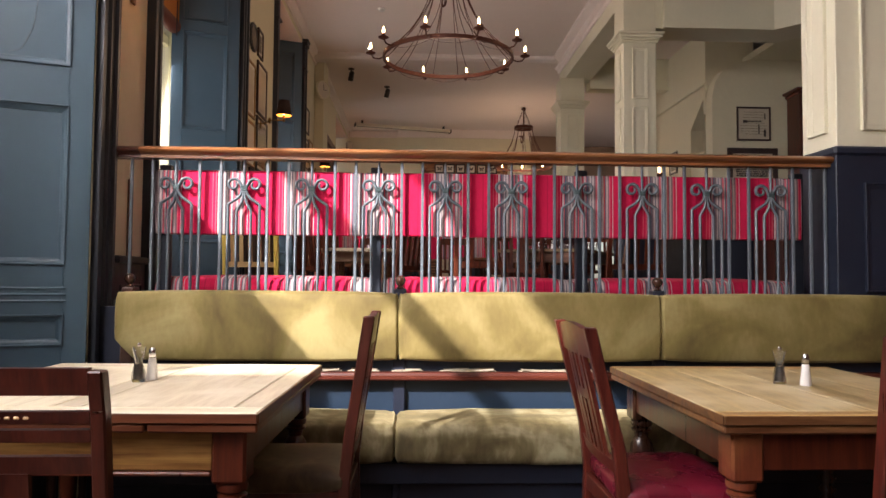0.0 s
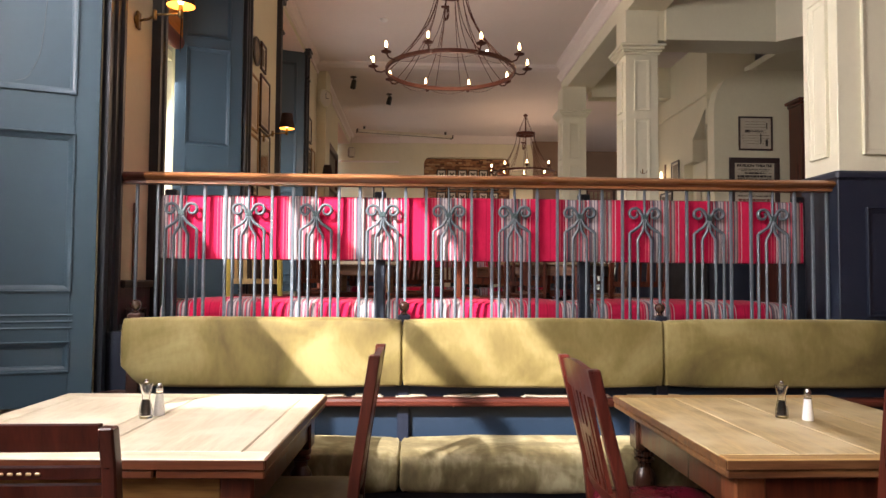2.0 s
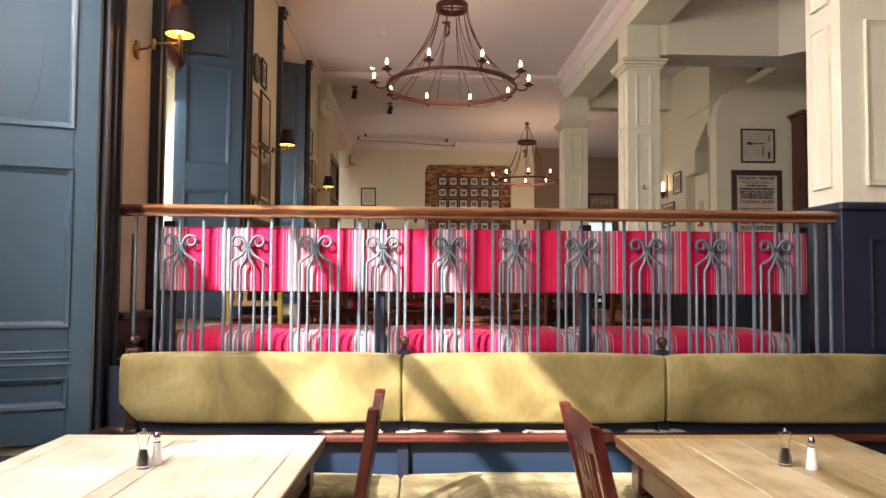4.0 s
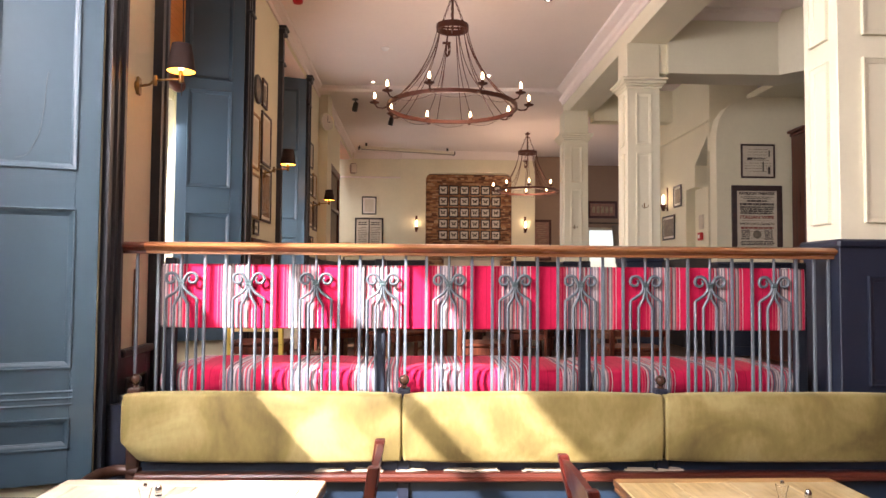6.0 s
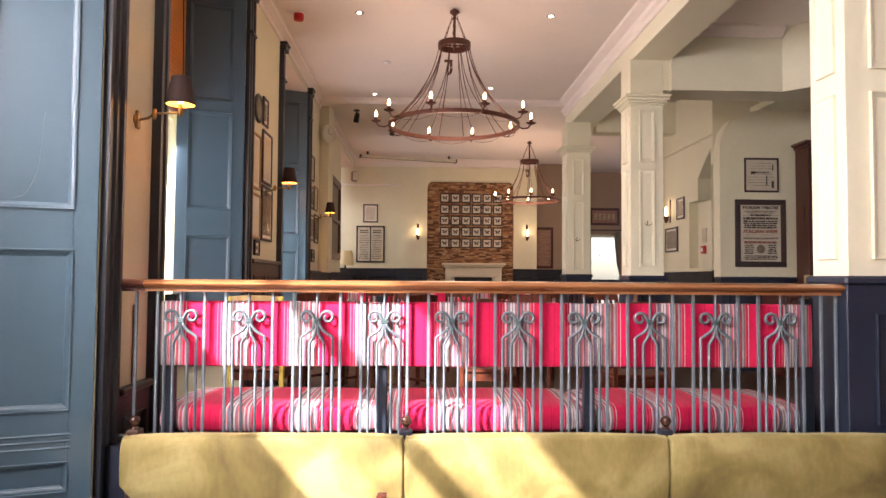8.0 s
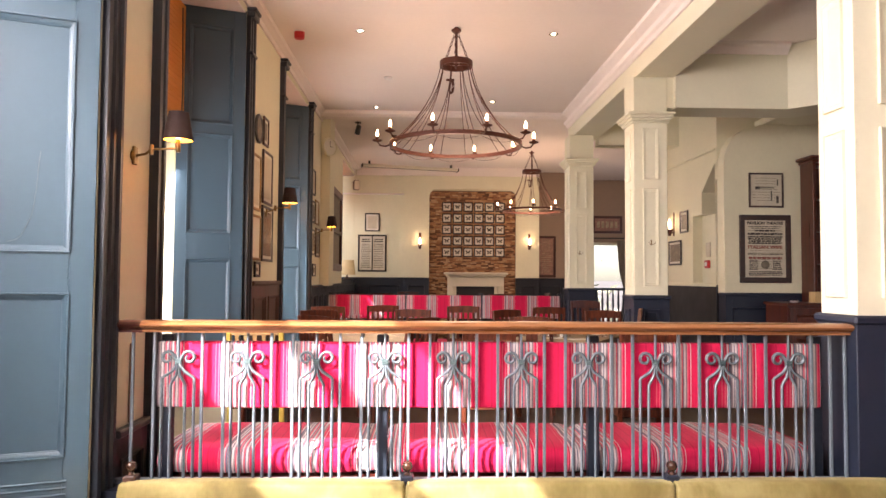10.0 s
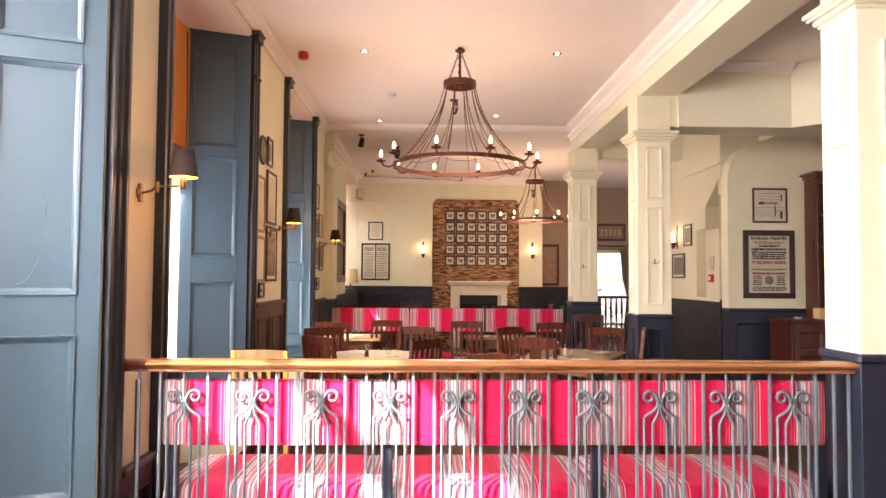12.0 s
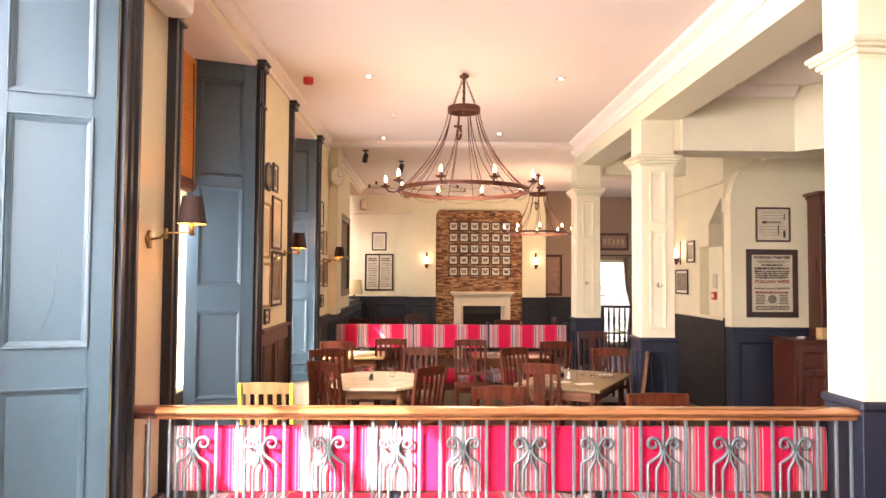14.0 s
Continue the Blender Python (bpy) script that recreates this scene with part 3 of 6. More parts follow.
def sash_window(i, a, b, sill):
    x = WX - DEEP
    y0, y1 = a, b + BOX[i]
    w = thing("window_%d" % (i + 1), pose(x, 0, 0), "tall timber sash window in a splayed bay", "window", kind="structure")
    for nm, lim in (("window_frame", (-0.12, -0.04, y0 - 0.005, y0 + 0.07, sill, HEAD)), ("window_frame", (-0.12, -0.04, y1 - 0.07, y1 + 0.005, sill, HEAD)),
                    ("window_frame", (-0.12, -0.04, y0 + 0.07, y1 - 0.07, HEAD - 0.09, HEAD)), ("window_sill", (-0.13, 0.09, y0 + 0.07, y1 - 0.07, sill - 0.002, sill + 0.05)),
                    ("transom", (-0.12, -0.05, y0 + 0.07, y1 - 0.07, TRANSOM[i], TRANSOM[i] + 0.09))):
        box_part(nm, lim, M_COL, w, 0.006)
    for z0, z1 in ((sill + 0.05, TRANSOM[i]), (TRANSOM[i] + 0.09, HEAD - 0.09)):
        p = box_part("pane", (-0.088, -0.084, y0 + 0.07, y1 - 0.07, z0, z1), M_PANE, w, 0)
        p.visible_shadow = False
    # architraves on the room face: stepped mouldings with a moulded cap
    for y_in, way in ((a, -1), (b, 1)) if i < 3 else ():
        bm = bmesh.new()
        out = [(0.0, 0.0), (0.035, 0.0), (0.035, 0.03), (0.022, 0.035), (0.022, 0.07), (0.035, 0.08), (0.035, 0.115), (0.05, 0.125), (0.05, 0.152), (0.0, 0.16)]
        prism(bm, [(DEEP + px, y_in + way * py) for px, py in out], 0 if a < 0 else FU, HEAD)
        arch = part("architrave", bm, M_ARCHI, w, "dark blue-black moulded architrave")
        bm = bmesh.new()
        ya, yb = sorted((y_in, y_in + way * 0.16))
        cbox(bm, DEEP - 0.002, DEEP + 0.06, ya - 0.004, yb + 0.012, HEAD - 0.36, HEAD - 0.33, 0.008)
        cbox(bm, DEEP - 0.002, DEEP + 0.07, ya - 0.006, yb + 0.02, HEAD - 0.03, HEAD + 0.03, 0.012)
        cbox(bm, DEEP - 0.002, DEEP + 0.085, ya - 0.008, yb + 0.03, HEAD + 0.03, HEAD + 0.06, 0.01)
        part("cap", bm, M_ARCHI, arch)
    return w


for i, (a, b, sill) in enumerate(WINDOWS):
    sash_window(i, a, b, sill)
    # The y -2.3 lamp is added fill at that unseen rear stretch.
    spots = {0: [(-2.3, 2.2, 2.3, HEAD - 0.1, 44, -0.6), (0.3, 2.4, 2.5, HEAD - 0.1, 66, -1.15), (2.75, 1.0, 2.8, HEAD - 0.1, 20, -0.2)], 3: [(14.5, 1.7, 2.05, 4.1, 10, -0.2)]}.get(i, [((a + b) / 2 - 0.3, b - a - 0.7, sill, 2.9, 12, -0.3), (b - 0.12, 0.6, sill, 2.9, 8, -0.3)])
    for y, wide, low, top, watts, tilt in spots:
        window_light("window_light", (WX - DEEP - 0.10, y, (low + top) / 2), (1, 0.45 if 0 < i < 3 else 0.0, tilt), wide, top - low, watts)

# Added dark box that covers the pale wall foot in the near bay.
structure("window_seat", [(WX - DEEP + 0.101, WX - 0.002, -3.58, 3.17, 0.0, 0.60)], M_NAVY, "navy box added to close the foot of the near bay", 0.004, "window seat")
# Unseen outer walls, added and sized only to cut the sun's beams.
structure("wall_buttress", [(-9.0, WX - DEEP - 0.141, -3.82, -3.70, -0.4, 6.25), (-3.5, WX - DEEP - 0.141, 2.16, 2.34, -0.4, 7.5), (-4.4, WX - DEEP - 0.141, 3.62, 3.92, -0.4, 7.5), (-3.4, WX - DEEP - 0.141, 8.30, 8.42, -0.4, 7.5), (-4.6, WX - DEEP - 0.141, 12.9, 13.1, -0.4, 7.5)], M_DTAUPE, "added unseen outer walls that block the sun", category="wall")

for a, b, sill in WINDOWS:
    structure("ceiling_bay", [(WX - DEEP, WX - 0.002, a + 0.002, b - 0.002, HEAD - 0.014, HEAD - 0.002)], M_CEIL, "pale plaster soffit of a window bay", category="ceiling")

# folded shutters lining the far side of each bay


def shutter(i, y_far, base, cuts, label):
    """A shutter on the splayed far jamb, front towards the room's near end."""
    ang = math.degrees(math.atan2(SPLAY, DEEP))
    m = pose(WX - 0.52, y_far - SPLAY * 0.79, base, 0, 0, ang) @ pose(0, -0.042, 0)
    s = thing("window_shutter", m, label, "shutter", "shutters in the window bays")
    w = 0.515 * math.hypot(DEEP, SPLAY) / DEEP
    panelled(s, w, HEAD - base, [(w - 0.455, w - 0.105, z0 - base, z1 - base) for z0, z1 in cuts], M_SHUT)
    return s


s1 = shutter(1, 3.40, 0.62, [(0.785, 0.915), (1.16, 1.90), (2.10, 3.18), (3.29, 4.12)], "blue-grey painted panelled window shutter with a cracked panel")
shutter(2, 6.08, 1.05, [(1.40, 2.13), (2.36, 3.19), (3.29, 4.12)], "blue-grey painted panelled window shutter, folded back")
shutter(3, 9.36, 1.05, [(1.15, 1.28), (1.42, 2.13), (2.36, 3.19), (3.29, 4.12)], "blue-grey painted panelled window shutter, folded back")
# Added leaf, out of view: keeps low sun off the left cushion.
closed = thing("window_shutter", pose(WX - DEEP - 0.02, 1.06, 1.70, 0, 0, 90), "unseen blue-grey shutter leaf added to block low sun", "shutter", "shutters in the window bays")
panelled(closed, 2.6, 0.97, [(0.12, 1.22, 0.12, 0.85), (1.38, 2.48, 0.12, 0.85)], M_SHUT)
# reeded rail of the near shutter and the old crack in its paint
bm = bmesh.new()
wS = 0.515 * math.hypot(DEEP, SPLAY) / DEEP
for z in (0.985, 1.015, 1.045):
    tube(bm, [(0.02, 0.0, z - 0.62), (wS - 0.09, 0.0, z - 0.62)], 0.006, 6)
part("bead", bm, M_SHUT, s1, smooth=60)
bm = bmesh.new()
pts = []
rs = random.Random(4)
for k in range(16):
    f = k / 15
    pts.append((wS - 0.355 + 0.10 * math.sin(math.pi / 2 * f ** 0.55) + 0.003 * rs.uniform(-1, 1) + 0.02 * f, 0.018, 1.52 + 0.42 * f ** 1.35))
tube(bm, pts, [0.0013] * 16, 5)
part("paint_crack", bm, M_CRACK, s1, "raised crack in the old paint", smooth=60)

# blinds at the heads of the upper windows
for a, b, bot, inset in ((4.17, 6.08, 3.16, 0.46), (7.66, 9.36, 3.12, 0.46), (13.4, 15.69, 3.5, 0.30)):
    bl = thing("window_blind", pose(WX - inset, (a + b) / 2, bot), "orange bamboo blind rolled part way down the window", "blind", "blinds in the windows")
    L = (b - a) / 2 - 0.31
    bm = bmesh.new()
    n = 26
    for k in range(n):
        z0 = 0.07 + k * (HEAD - bot - 0.1) / n
        cbox(bm, -0.006, 0.006, -L, L + 0.12, z0, z0 + (HEAD - bot - 0.1) / n - 0.003)
    part("slat_curtain", bm, M_BLIND, bl)
    bm = bmesh.new()
    lathe(bm, [(0.055, -L), (0.06, -L + 0.02), (0.06, L - 0.02), (0.055, L)], 14, (0, 0, 0.02), "Y")
    part("bottom_roll", bm, M_BLINDTRIM, bl, smooth=50)
    bm = bmesh.new()
    tube(bm, [(0.03, L - 0.05, HEAD - bot - 0.1), (0.06, L - 0.10, 0.35), (0.06, L - 0.12, -0.1)], 0.005, 5)
    part("cord", bm, M_BLACK, bl)

# plaster mouldings
bm = bmesh.new()
extrude_y(bm, [(WX, CEIL), (WX, CEIL - 0.10), (WX + 0.02, CEIL - 0.10), (WX + 0.03, CEIL - 0.06), (WX + 0.075, CEIL - 0.035), (WX + 0.09, CEIL - 0.03), (WX + 0.10, CEIL)], -4.0, 15.7)
tagged(part("trim_cornice_windows", bm, M_CEIL), "moulded plaster cornice over the windows", "cornice", kind="structure")
BX0, BX1, BZ = 2.20, 2.60, 4.10
structure("beam_main", [(BX0, BX1, 3.86, 10.52, BZ, CEIL)], M_COL, "broad white plastered beam over the columns", category="beam")
bm = bmesh.new()
extrude_y(bm, [(BX0, CEIL), (BX0, CEIL - 0.17), (BX0 - 0.02, CEIL - 0.17), (BX0 - 0.03, CEIL - 0.13), (BX0 - 0.06, CEIL - 0.11), (BX0 - 0.07, CEIL - 0.07), (BX0 - 0.13, CEIL - 0.04), (BX0 - 0.15, CEIL - 0.03), (BX0 - 0.16, CEIL)], 3.86, 10.52)
tagged(part("trim_cornice_beam", bm, M_CEIL), "moulded plaster cornice along the beam", "cornice", kind="structure")
bm = bmesh.new()
extrude_x(bm, [(10.20, CEIL), (10.20, CEIL - 0.05), (10.26, CEIL - 0.08), (10.46, CEIL - 0.08), (10.52, CEIL - 0.05), (10.52, CEIL)], WX, BX0)
tagged(part("beam_shallow", bm, M_CEIL), "shallow moulded ceiling band across the room", "beam", kind="structure")
bm = bmesh.new()
cbox(bm, BX1, 3.78, 7.10, 7.50, 3.77, CEIL)
cbox(bm, 2.527, BX1, 7.16, 7.50, 3.78, BZ)
prism(bm, [(3.78, 7.10), (3.78, 7.50), (4.0, 7.50), (5.2, 6.3), (5.2, 5.68)], 3.77, CEIL - 0.001)
tagged(part("beam_cross", bm, M_COL), "white plastered cross beam that turns a corner", "beam", kind="structure")
structure("beam_rear", [(2.60, 6.4, 10.22, 10.46, 3.98, CEIL)], M_COL, "ivory cross beam behind the columns", category="beam")
structure("ceiling_alcove", [(4.30, 6.4, 7.50, 8.90, 3.97, 4.05)], M_CREAM, "low cream ceiling of the poster corner", category="ceiling")
bm = bmesh.new()
cbox(bm, BX1, 6.4, 3.87, 3.95, CEIL - 0.1, CEIL)
cbox(bm, BX1, BX1 + 0.07, 3.95, 7.1, CEIL - 0.09, CEIL)
extrude_x(bm, [(7.10, CEIL), (7.10, CEIL - 0.11), (7.085, CEIL - 0.11), (7.04, CEIL - 0.05), (7.0, CEIL - 0.03), (7.0, CEIL)], BX1 + 0.07, 3.78)
tagged(part("trim_cornice_bay", bm, M_CEIL), "plaster cornice of the side bay", "cornice", kind="structure")


# columns
def column(name, x0, x1, y0, y1, base, dado, cap, top, faces, label, panels_z, dado_z):
    """A square column: navy foot, ivory shaft with sunk panels, moulded cap."""
    c = thing(name, pose(0, 0, 0), label, "column", kind="structure")
    box_part("shaft", (x0, x1, y0, y1, dado, top), M_COL, c, 0.004)
    box_part("foot", (x0 - 0.012, x1 + 0.012, y0 - 0.012, y1 + 0.012, base, dado - 0.02), M_NAVY, c, 0.004, "navy painted column foot")
    box_part("dado_rail", (x0 - 0.028, x1 + 0.028, y0 - 0.028, y1 + 0.028, dado - 0.035, dado + 0.012), M_NAVY, c, 0.012)
    bm = bmesh.new()
    for d, a, b in ((0.02, cap - 0.06, cap - 0.035), (0.035, cap - 0.035, cap - 0.01), (0.055, cap - 0.01, cap + 0.02), (0.07, cap + 0.02, cap + 0.05)):
        cbox(bm, x0 - d, x1 + d, y0 - d, y1 + d, a, b, 0.008)
    part("cap", bm, M_COL, c)
    for face in faces:
        w = (x1 - x0) if face == "front" else (y1 - y0)
        m = pose(x0, y0, 0) if face == "front" else pose(x0, y1, 0, 0, 0, -90)
        inset = min(0.13, w * 0.27)
        for z0, z1 in panels_z + dado_z:
            mat = M_COL if z0 > dado else M_NAVY
            off = 0 if z0 > dado else -0.012
            bm = bmesh.new()
            ring_moulding(bm, inset, w - inset, z0, z1, 0.03, -0.016 + off, 0.0005 + off)
            o = part("panel_moulding", bm, mat, c, smooth=35)
            o.matrix_basis = m
    return c


PZ = [(1.92, 2.93), (3.02, 3.56)]
column("column_near", 2.175, 2.525, 7.15, 7.48, FU, 1.815, 3.675, BZ, ("front", "left"), "ivory panelled square column with a navy foot", PZ, [(0.95, 1.68)])
column("column_far", 2.13, 2.483, 10.10, 10.45, FU, 1.845, 3.70, BZ, ("front", "left"), "ivory panelled square column with a navy foot", PZ, [(0.95, 1.68)])
# the broad pier beside the rail
pier = thing("pier", pose(0, 0, 0), "broad ivory panelled pier with a navy dado", "pier", kind="structure")
PX, PY0, PY1, PD = 2.205, 3.53, 3.85, 1.80
box_part("shaft", (PX, 4.8, PY0, PY1, PD, CEIL), M_COL, pier, 0.004)
box_part("foot", (PX - 0.014, 4.8, PY0 - 0.014, PY1 + 0.014, 0.0, PD - 0.02), M_NAVY, pier, 0.004, "navy painted foot of the pier")
box_part("dado_rail", (PX - 0.03, 4.8, PY0 - 0.03, PY1 + 0.03, PD - 0.035, PD + 0.012), M_NAVY, pier, 0.012)
bm = bmesh.new()
for d, a, b in ((0.012, 3.60, 3.62), (0.03, 3.62, 3.65), (0.055, 3.65, 3.67), (0.07, 3.67, 3.70)):
    cbox(bm, PX - d, 4.8, PY0 - d, PY1 + d, a, b, 0.008)
part("cap", bm, M_COL, pier)
for m, w, zs, mat, off in ((pose(PX, PY1, 0, 0, 0, -90), PY1 - PY0, ((1.90, 2.78), (2.90, 3.50)), M_COL, 0), (pose(PX, PY0, 0), 0.72, ((1.90, 2.78), (2.90, 3.44)), M_COL, 0),
                           (pose(PX, PY0, 0), 0.72, ((1.05, 1.62), (0.25, 0.90)), M_NAVY, -0.014), (pose(PX + 0.8, PY0, 0), 1.0, ((1.05, 1.62), (0.25, 0.90)), M_NAVY, -0.014)):
    for z0, z1 in zs:
        ins = 0.075 if w < 0.4 else 0.13
        bm = bmesh.new()
        ring_moulding(bm, ins, w - ins, z0, z1, 0.032, -0.02 + off, 0.0005 + off)
        o = part("panel_moulding", bm, mat, pier, smooth=35)
        o.matrix_basis = m

# right-hand walls of the dining room
bm = bmesh.new()
edge = [(3.80, 1.82), (6.4, 1.82), (6.4, 3.97), (4.30, 3.97), (4.08, 3.91), (3.94, 3.82), (3.85, 3.69), (3.81, 3.54), (3.80, 3.42)]
fa = [bm.verts.new((x, 8.70, z)) for x, z in edge]
fb = [bm.verts.new((x, 8.90, z)) for x, z in edge]
bm.faces.new(fa)
bm.faces.new(fb[::-1])
for i in range(len(edge)):
    bm.faces.new((fa[i], fb[i], fb[(i + 1) % len(edge)], fa[(i + 1) % len(edge)]))
tagged(part("wall_poster", bm, M_CREAM), "cream wall with a curved shoulder, hung with playbills", "wall", kind="structure")
wd = thing("dado_poster", pose(3.80, 8.68, FU), "navy panelled dado under the playbills", "dado", kind="structure")
panelled(wd, 2.6, 1.18, [(0.09, 0.62, 0.12, 1.0), (0.72, 1.25, 0.12, 1.0), (1.35, 1.9, 0.12, 1.0)], M_NAVY, t=0.21)
box_part("dado_rail", (-0.01, 2.6, -0.02, 0.2, 1.15, 1.19), M_NAVY, wd, 0.01)
bm = bmesh.new()


def yz_slab(bm, outline, x0, x1):
    a = [bm.verts.new((x0, y, z)) for y, z in outline]
    b = [bm.verts.new((x1, y, z)) for y, z in outline]
    bm.faces.new(a)
    bm.faces.new(b[::-1])
    n = len(outline)
    for i in range(n):
        bm.faces.new((a[i], b[i], b[(i + 1) % n], a[(i + 1) % n]))


yz_slab(bm, [(8.961, 1.93), (8.97, 1.93), (8.97, 3.52), (9.40, 3.18), (9.40, 2.88), (9.72, 2.88), (9.72, 1.93), (11.6, 1.93), (11.6, CEIL), (8.961, CEIL)], 3.80, 4.0)
tagged(part("wall_side", bm, M_CREAM), "cream side wall with a stair recess", "wall", kind="structure")
structure("wall_shoulder", [(3.80, 4.45, 8.905, 8.96, 3.30, CEIL)], M_CREAM, "cream wall above the curved shoulder", category="wall")
# Cream wall coloured taupe: the recess shade is painted in.
structure("wall_stair", [(4.35, 4.45, 8.91, 11.6, FU, CEIL), (3.80, 6.4, 11.6, 11.8, FU, CEIL)], M_TAUPE, "stair recess wall, cream darkened to taupe for shade", category="wall")
# Shade on this side is painted in by the darker dado colour.
structure("dado_side", [(3.785, 4.0, 8.92, 11.6, FU, 1.92)], M_DADO_SHADE, "near-black painted dado of the side wall", 0.004, "dado")
bm = bmesh.new()
cbox(bm, 3.77, 3.80, 8.91, 11.6, 3.68, 3.72, 0.01)
cbox(bm, 3.765, 3.785, 8.91, 11.6, 1.90, 1.945, 0.008)
tagged(part("trim_side", bm, M_CREAM), "picture rail and dado rail of the side wall", "trim", kind="structure")

# far end
structure("wall_far", [(-2.4, -0.43, 15.70, 15.9, 1.985, CEIL)], M_CREAM, "cream end wall of the dining room", category="wall")
# A tone darker than the cream chimney breast beside it.
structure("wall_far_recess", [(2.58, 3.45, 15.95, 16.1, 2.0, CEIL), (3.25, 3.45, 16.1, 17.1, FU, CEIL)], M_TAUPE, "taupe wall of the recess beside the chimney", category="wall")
structure("wall_breast", [(-0.43, 0.13, 15.42, 15.95, 1.985, CEIL), (2.06, 2.58, 15.42, 16.1, 1.985, CEIL), (0.13, 2.06, 15.42, 15.95, 3.96, CEIL), (0.13, 2.06, 15.50, 15.95, FU, 3.96)], M_CREAM, "cream chimney breast", category="wall")
bm = bmesh.new()
for x0, way in ((0.13, 1), (2.06, -1)):
    r = 0.16
    pts = [(x0, 3.96), (x0, 3.96 - r)] + [(x0 + way * (r - r * math.cos(t)), 3.96 - r + r * math.sin(t)) for t in [math.pi / 2 * k / 6 for k in range(1, 7)]]
    a = [bm.verts.new((x, 15.42, z)) for x, z in pts]
    b = [bm.verts.new((x, 15.50, z)) for x, z in pts]
    bm.faces.new(a)
    bm.faces.new(b[::-1])
    for i in range(len(pts)):
        bm.faces.new((a[i], b[i], b[(i + 1) % len(pts)], a[(i + 1) % len(pts)]))
tagged(part("trim_arch_corner", bm, M_CREAM), "rounded plaster corners over the brick panel", "trim", kind="structure")
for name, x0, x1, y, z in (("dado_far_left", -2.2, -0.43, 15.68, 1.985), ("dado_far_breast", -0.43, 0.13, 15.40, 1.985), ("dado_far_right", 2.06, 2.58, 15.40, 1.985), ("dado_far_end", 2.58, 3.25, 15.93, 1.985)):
    # Right of the chimney the dado takes the colour with shade painted in.
    paint, tone = (M_DADO_SHADE, "near-black") if x0 > 2 else (M_DARKBLUE, "dark blue")
    d = thing(name, pose(x0, y, FU), tone + " panelled dado at the end wall", "dado", kind="structure")
    w = x1 - x0
    k = max(1, round(w / 0.75))
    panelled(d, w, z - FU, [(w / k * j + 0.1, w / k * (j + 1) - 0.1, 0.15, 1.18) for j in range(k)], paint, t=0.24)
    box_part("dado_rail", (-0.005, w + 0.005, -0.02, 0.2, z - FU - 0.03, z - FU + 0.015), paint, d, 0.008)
bm = bmesh.new()
cbox(bm, -2.2, -0.44, 15.67, 15.7, 3.86, 3.90, 0.01)
cbox(bm, -0.43, 2.58, 15.40, 15.42, 4.26, CEIL, 0.01)
cbox(bm, -2.2, -0.43, 15.66, 15.7, 4.30, CEIL, 0.01)
tagged(part("trim_far", bm, M_CEIL), "picture rail and cornice of the end wall", "trim", kind="structure")

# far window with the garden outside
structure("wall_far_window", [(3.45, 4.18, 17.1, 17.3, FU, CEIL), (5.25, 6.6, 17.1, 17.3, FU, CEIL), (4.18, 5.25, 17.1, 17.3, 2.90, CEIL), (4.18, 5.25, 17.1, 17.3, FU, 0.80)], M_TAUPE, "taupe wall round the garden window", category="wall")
fw = thing("window_5", pose(0, 17.1, 0), "bright garden window with white frame", "window", kind="structure")
for lim in ((4.18, 4.24, 0.05, 0.12, 0.80, 2.90), (5.19, 5.25, 0.05, 0.12, 0.80, 2.90), (4.24, 5.19, 0.05, 0.12, 2.83, 2.90), (4.24, 5.19, 0.05, 0.12, 0.80, 0.87), (4.24, 5.19, 0.06, 0.11, 1.05, 1.10)):
    box_part("window_frame", lim, M_COL, fw, 0.005)
p = box_part("pane", (4.24, 5.19, 0.083, 0.087, 0.87, 2.83), M_PANE, fw, 0)
p.visible_shadow = False
# Added fill lamp at the made-up right-wall opening, not this window's light.
window_light("window_light", (6.62, 14.2, 2.75), (-1, 0.45, 0.0), 3.0, 2.5, 4)
structure("ground", [(-900, 900, -900, 900, -0.45, -0.40)], M_GROUND, "pale paved ground outside", category="ground")
bm = bmesh.new()
rs = random.Random(3)
for k in range(600):
    x, y, z = rs.uniform(0, 14), rs.uniform(24, 28), rs.uniform(-0.4, 2.0 + rs.random())
    s = rs.uniform(0.1, 0.3)
    vs = [bm.verts.new((x + rs.uniform(-s, s), y + rs.uniform(-s, s), z + rs.uniform(-s, s))) for q in range(4)]
    bm.faces.new(vs[:3])
    bm.faces.new((vs[0], vs[2], vs[3]))
tagged(part("hedge", bm, M_GRASS), "sunlit green garden hedge outside the window", "hedge", kind="stuff")

# left wall: wooden dados between the bays
for name, a, b, z, mat, lab in (("dado_bay_one", 3.60, 4.0, 1.19, M_ARCHI, "dark panelled dado between the window bays"), ("dado_bay_two", 6.30, 7.50, 1.93, M_BROWNPANEL, "red-brown wooden panelled dado between the window bays"), ("dado_bay_three", 9.58, 15.66, 1.86, M_DARKBLUE, "dark blue panelled dado along the window wall")):
    d = thing(name, pose(WX + 0.03, a, FU, 0, 0, 90), lab, "dado", kind="structure")
    w, h = b - a, z - FU
    k = max(1, round(w / 0.5))
    panelled(d, w, h, [(w / k * j + 0.07, w / k * (j + 1) - 0.07, 0.12, h - 0.14) for j in range(k)], mat, t=0.029)
    box_part("dado_rail", (0, w, -0.022, 0.029, h - 0.02, h + 0.02), mat, d, 0.008)
cd = thing("cable_conduit", pose(WX, 3.815, 1.21), "thin brown cable conduit on the cream wall", "conduit")
box_part("channel", (0.0, 0.014, -0.008, 0.008, 0.0, 0.42), M_OAKEDGE, cd, 0.003)
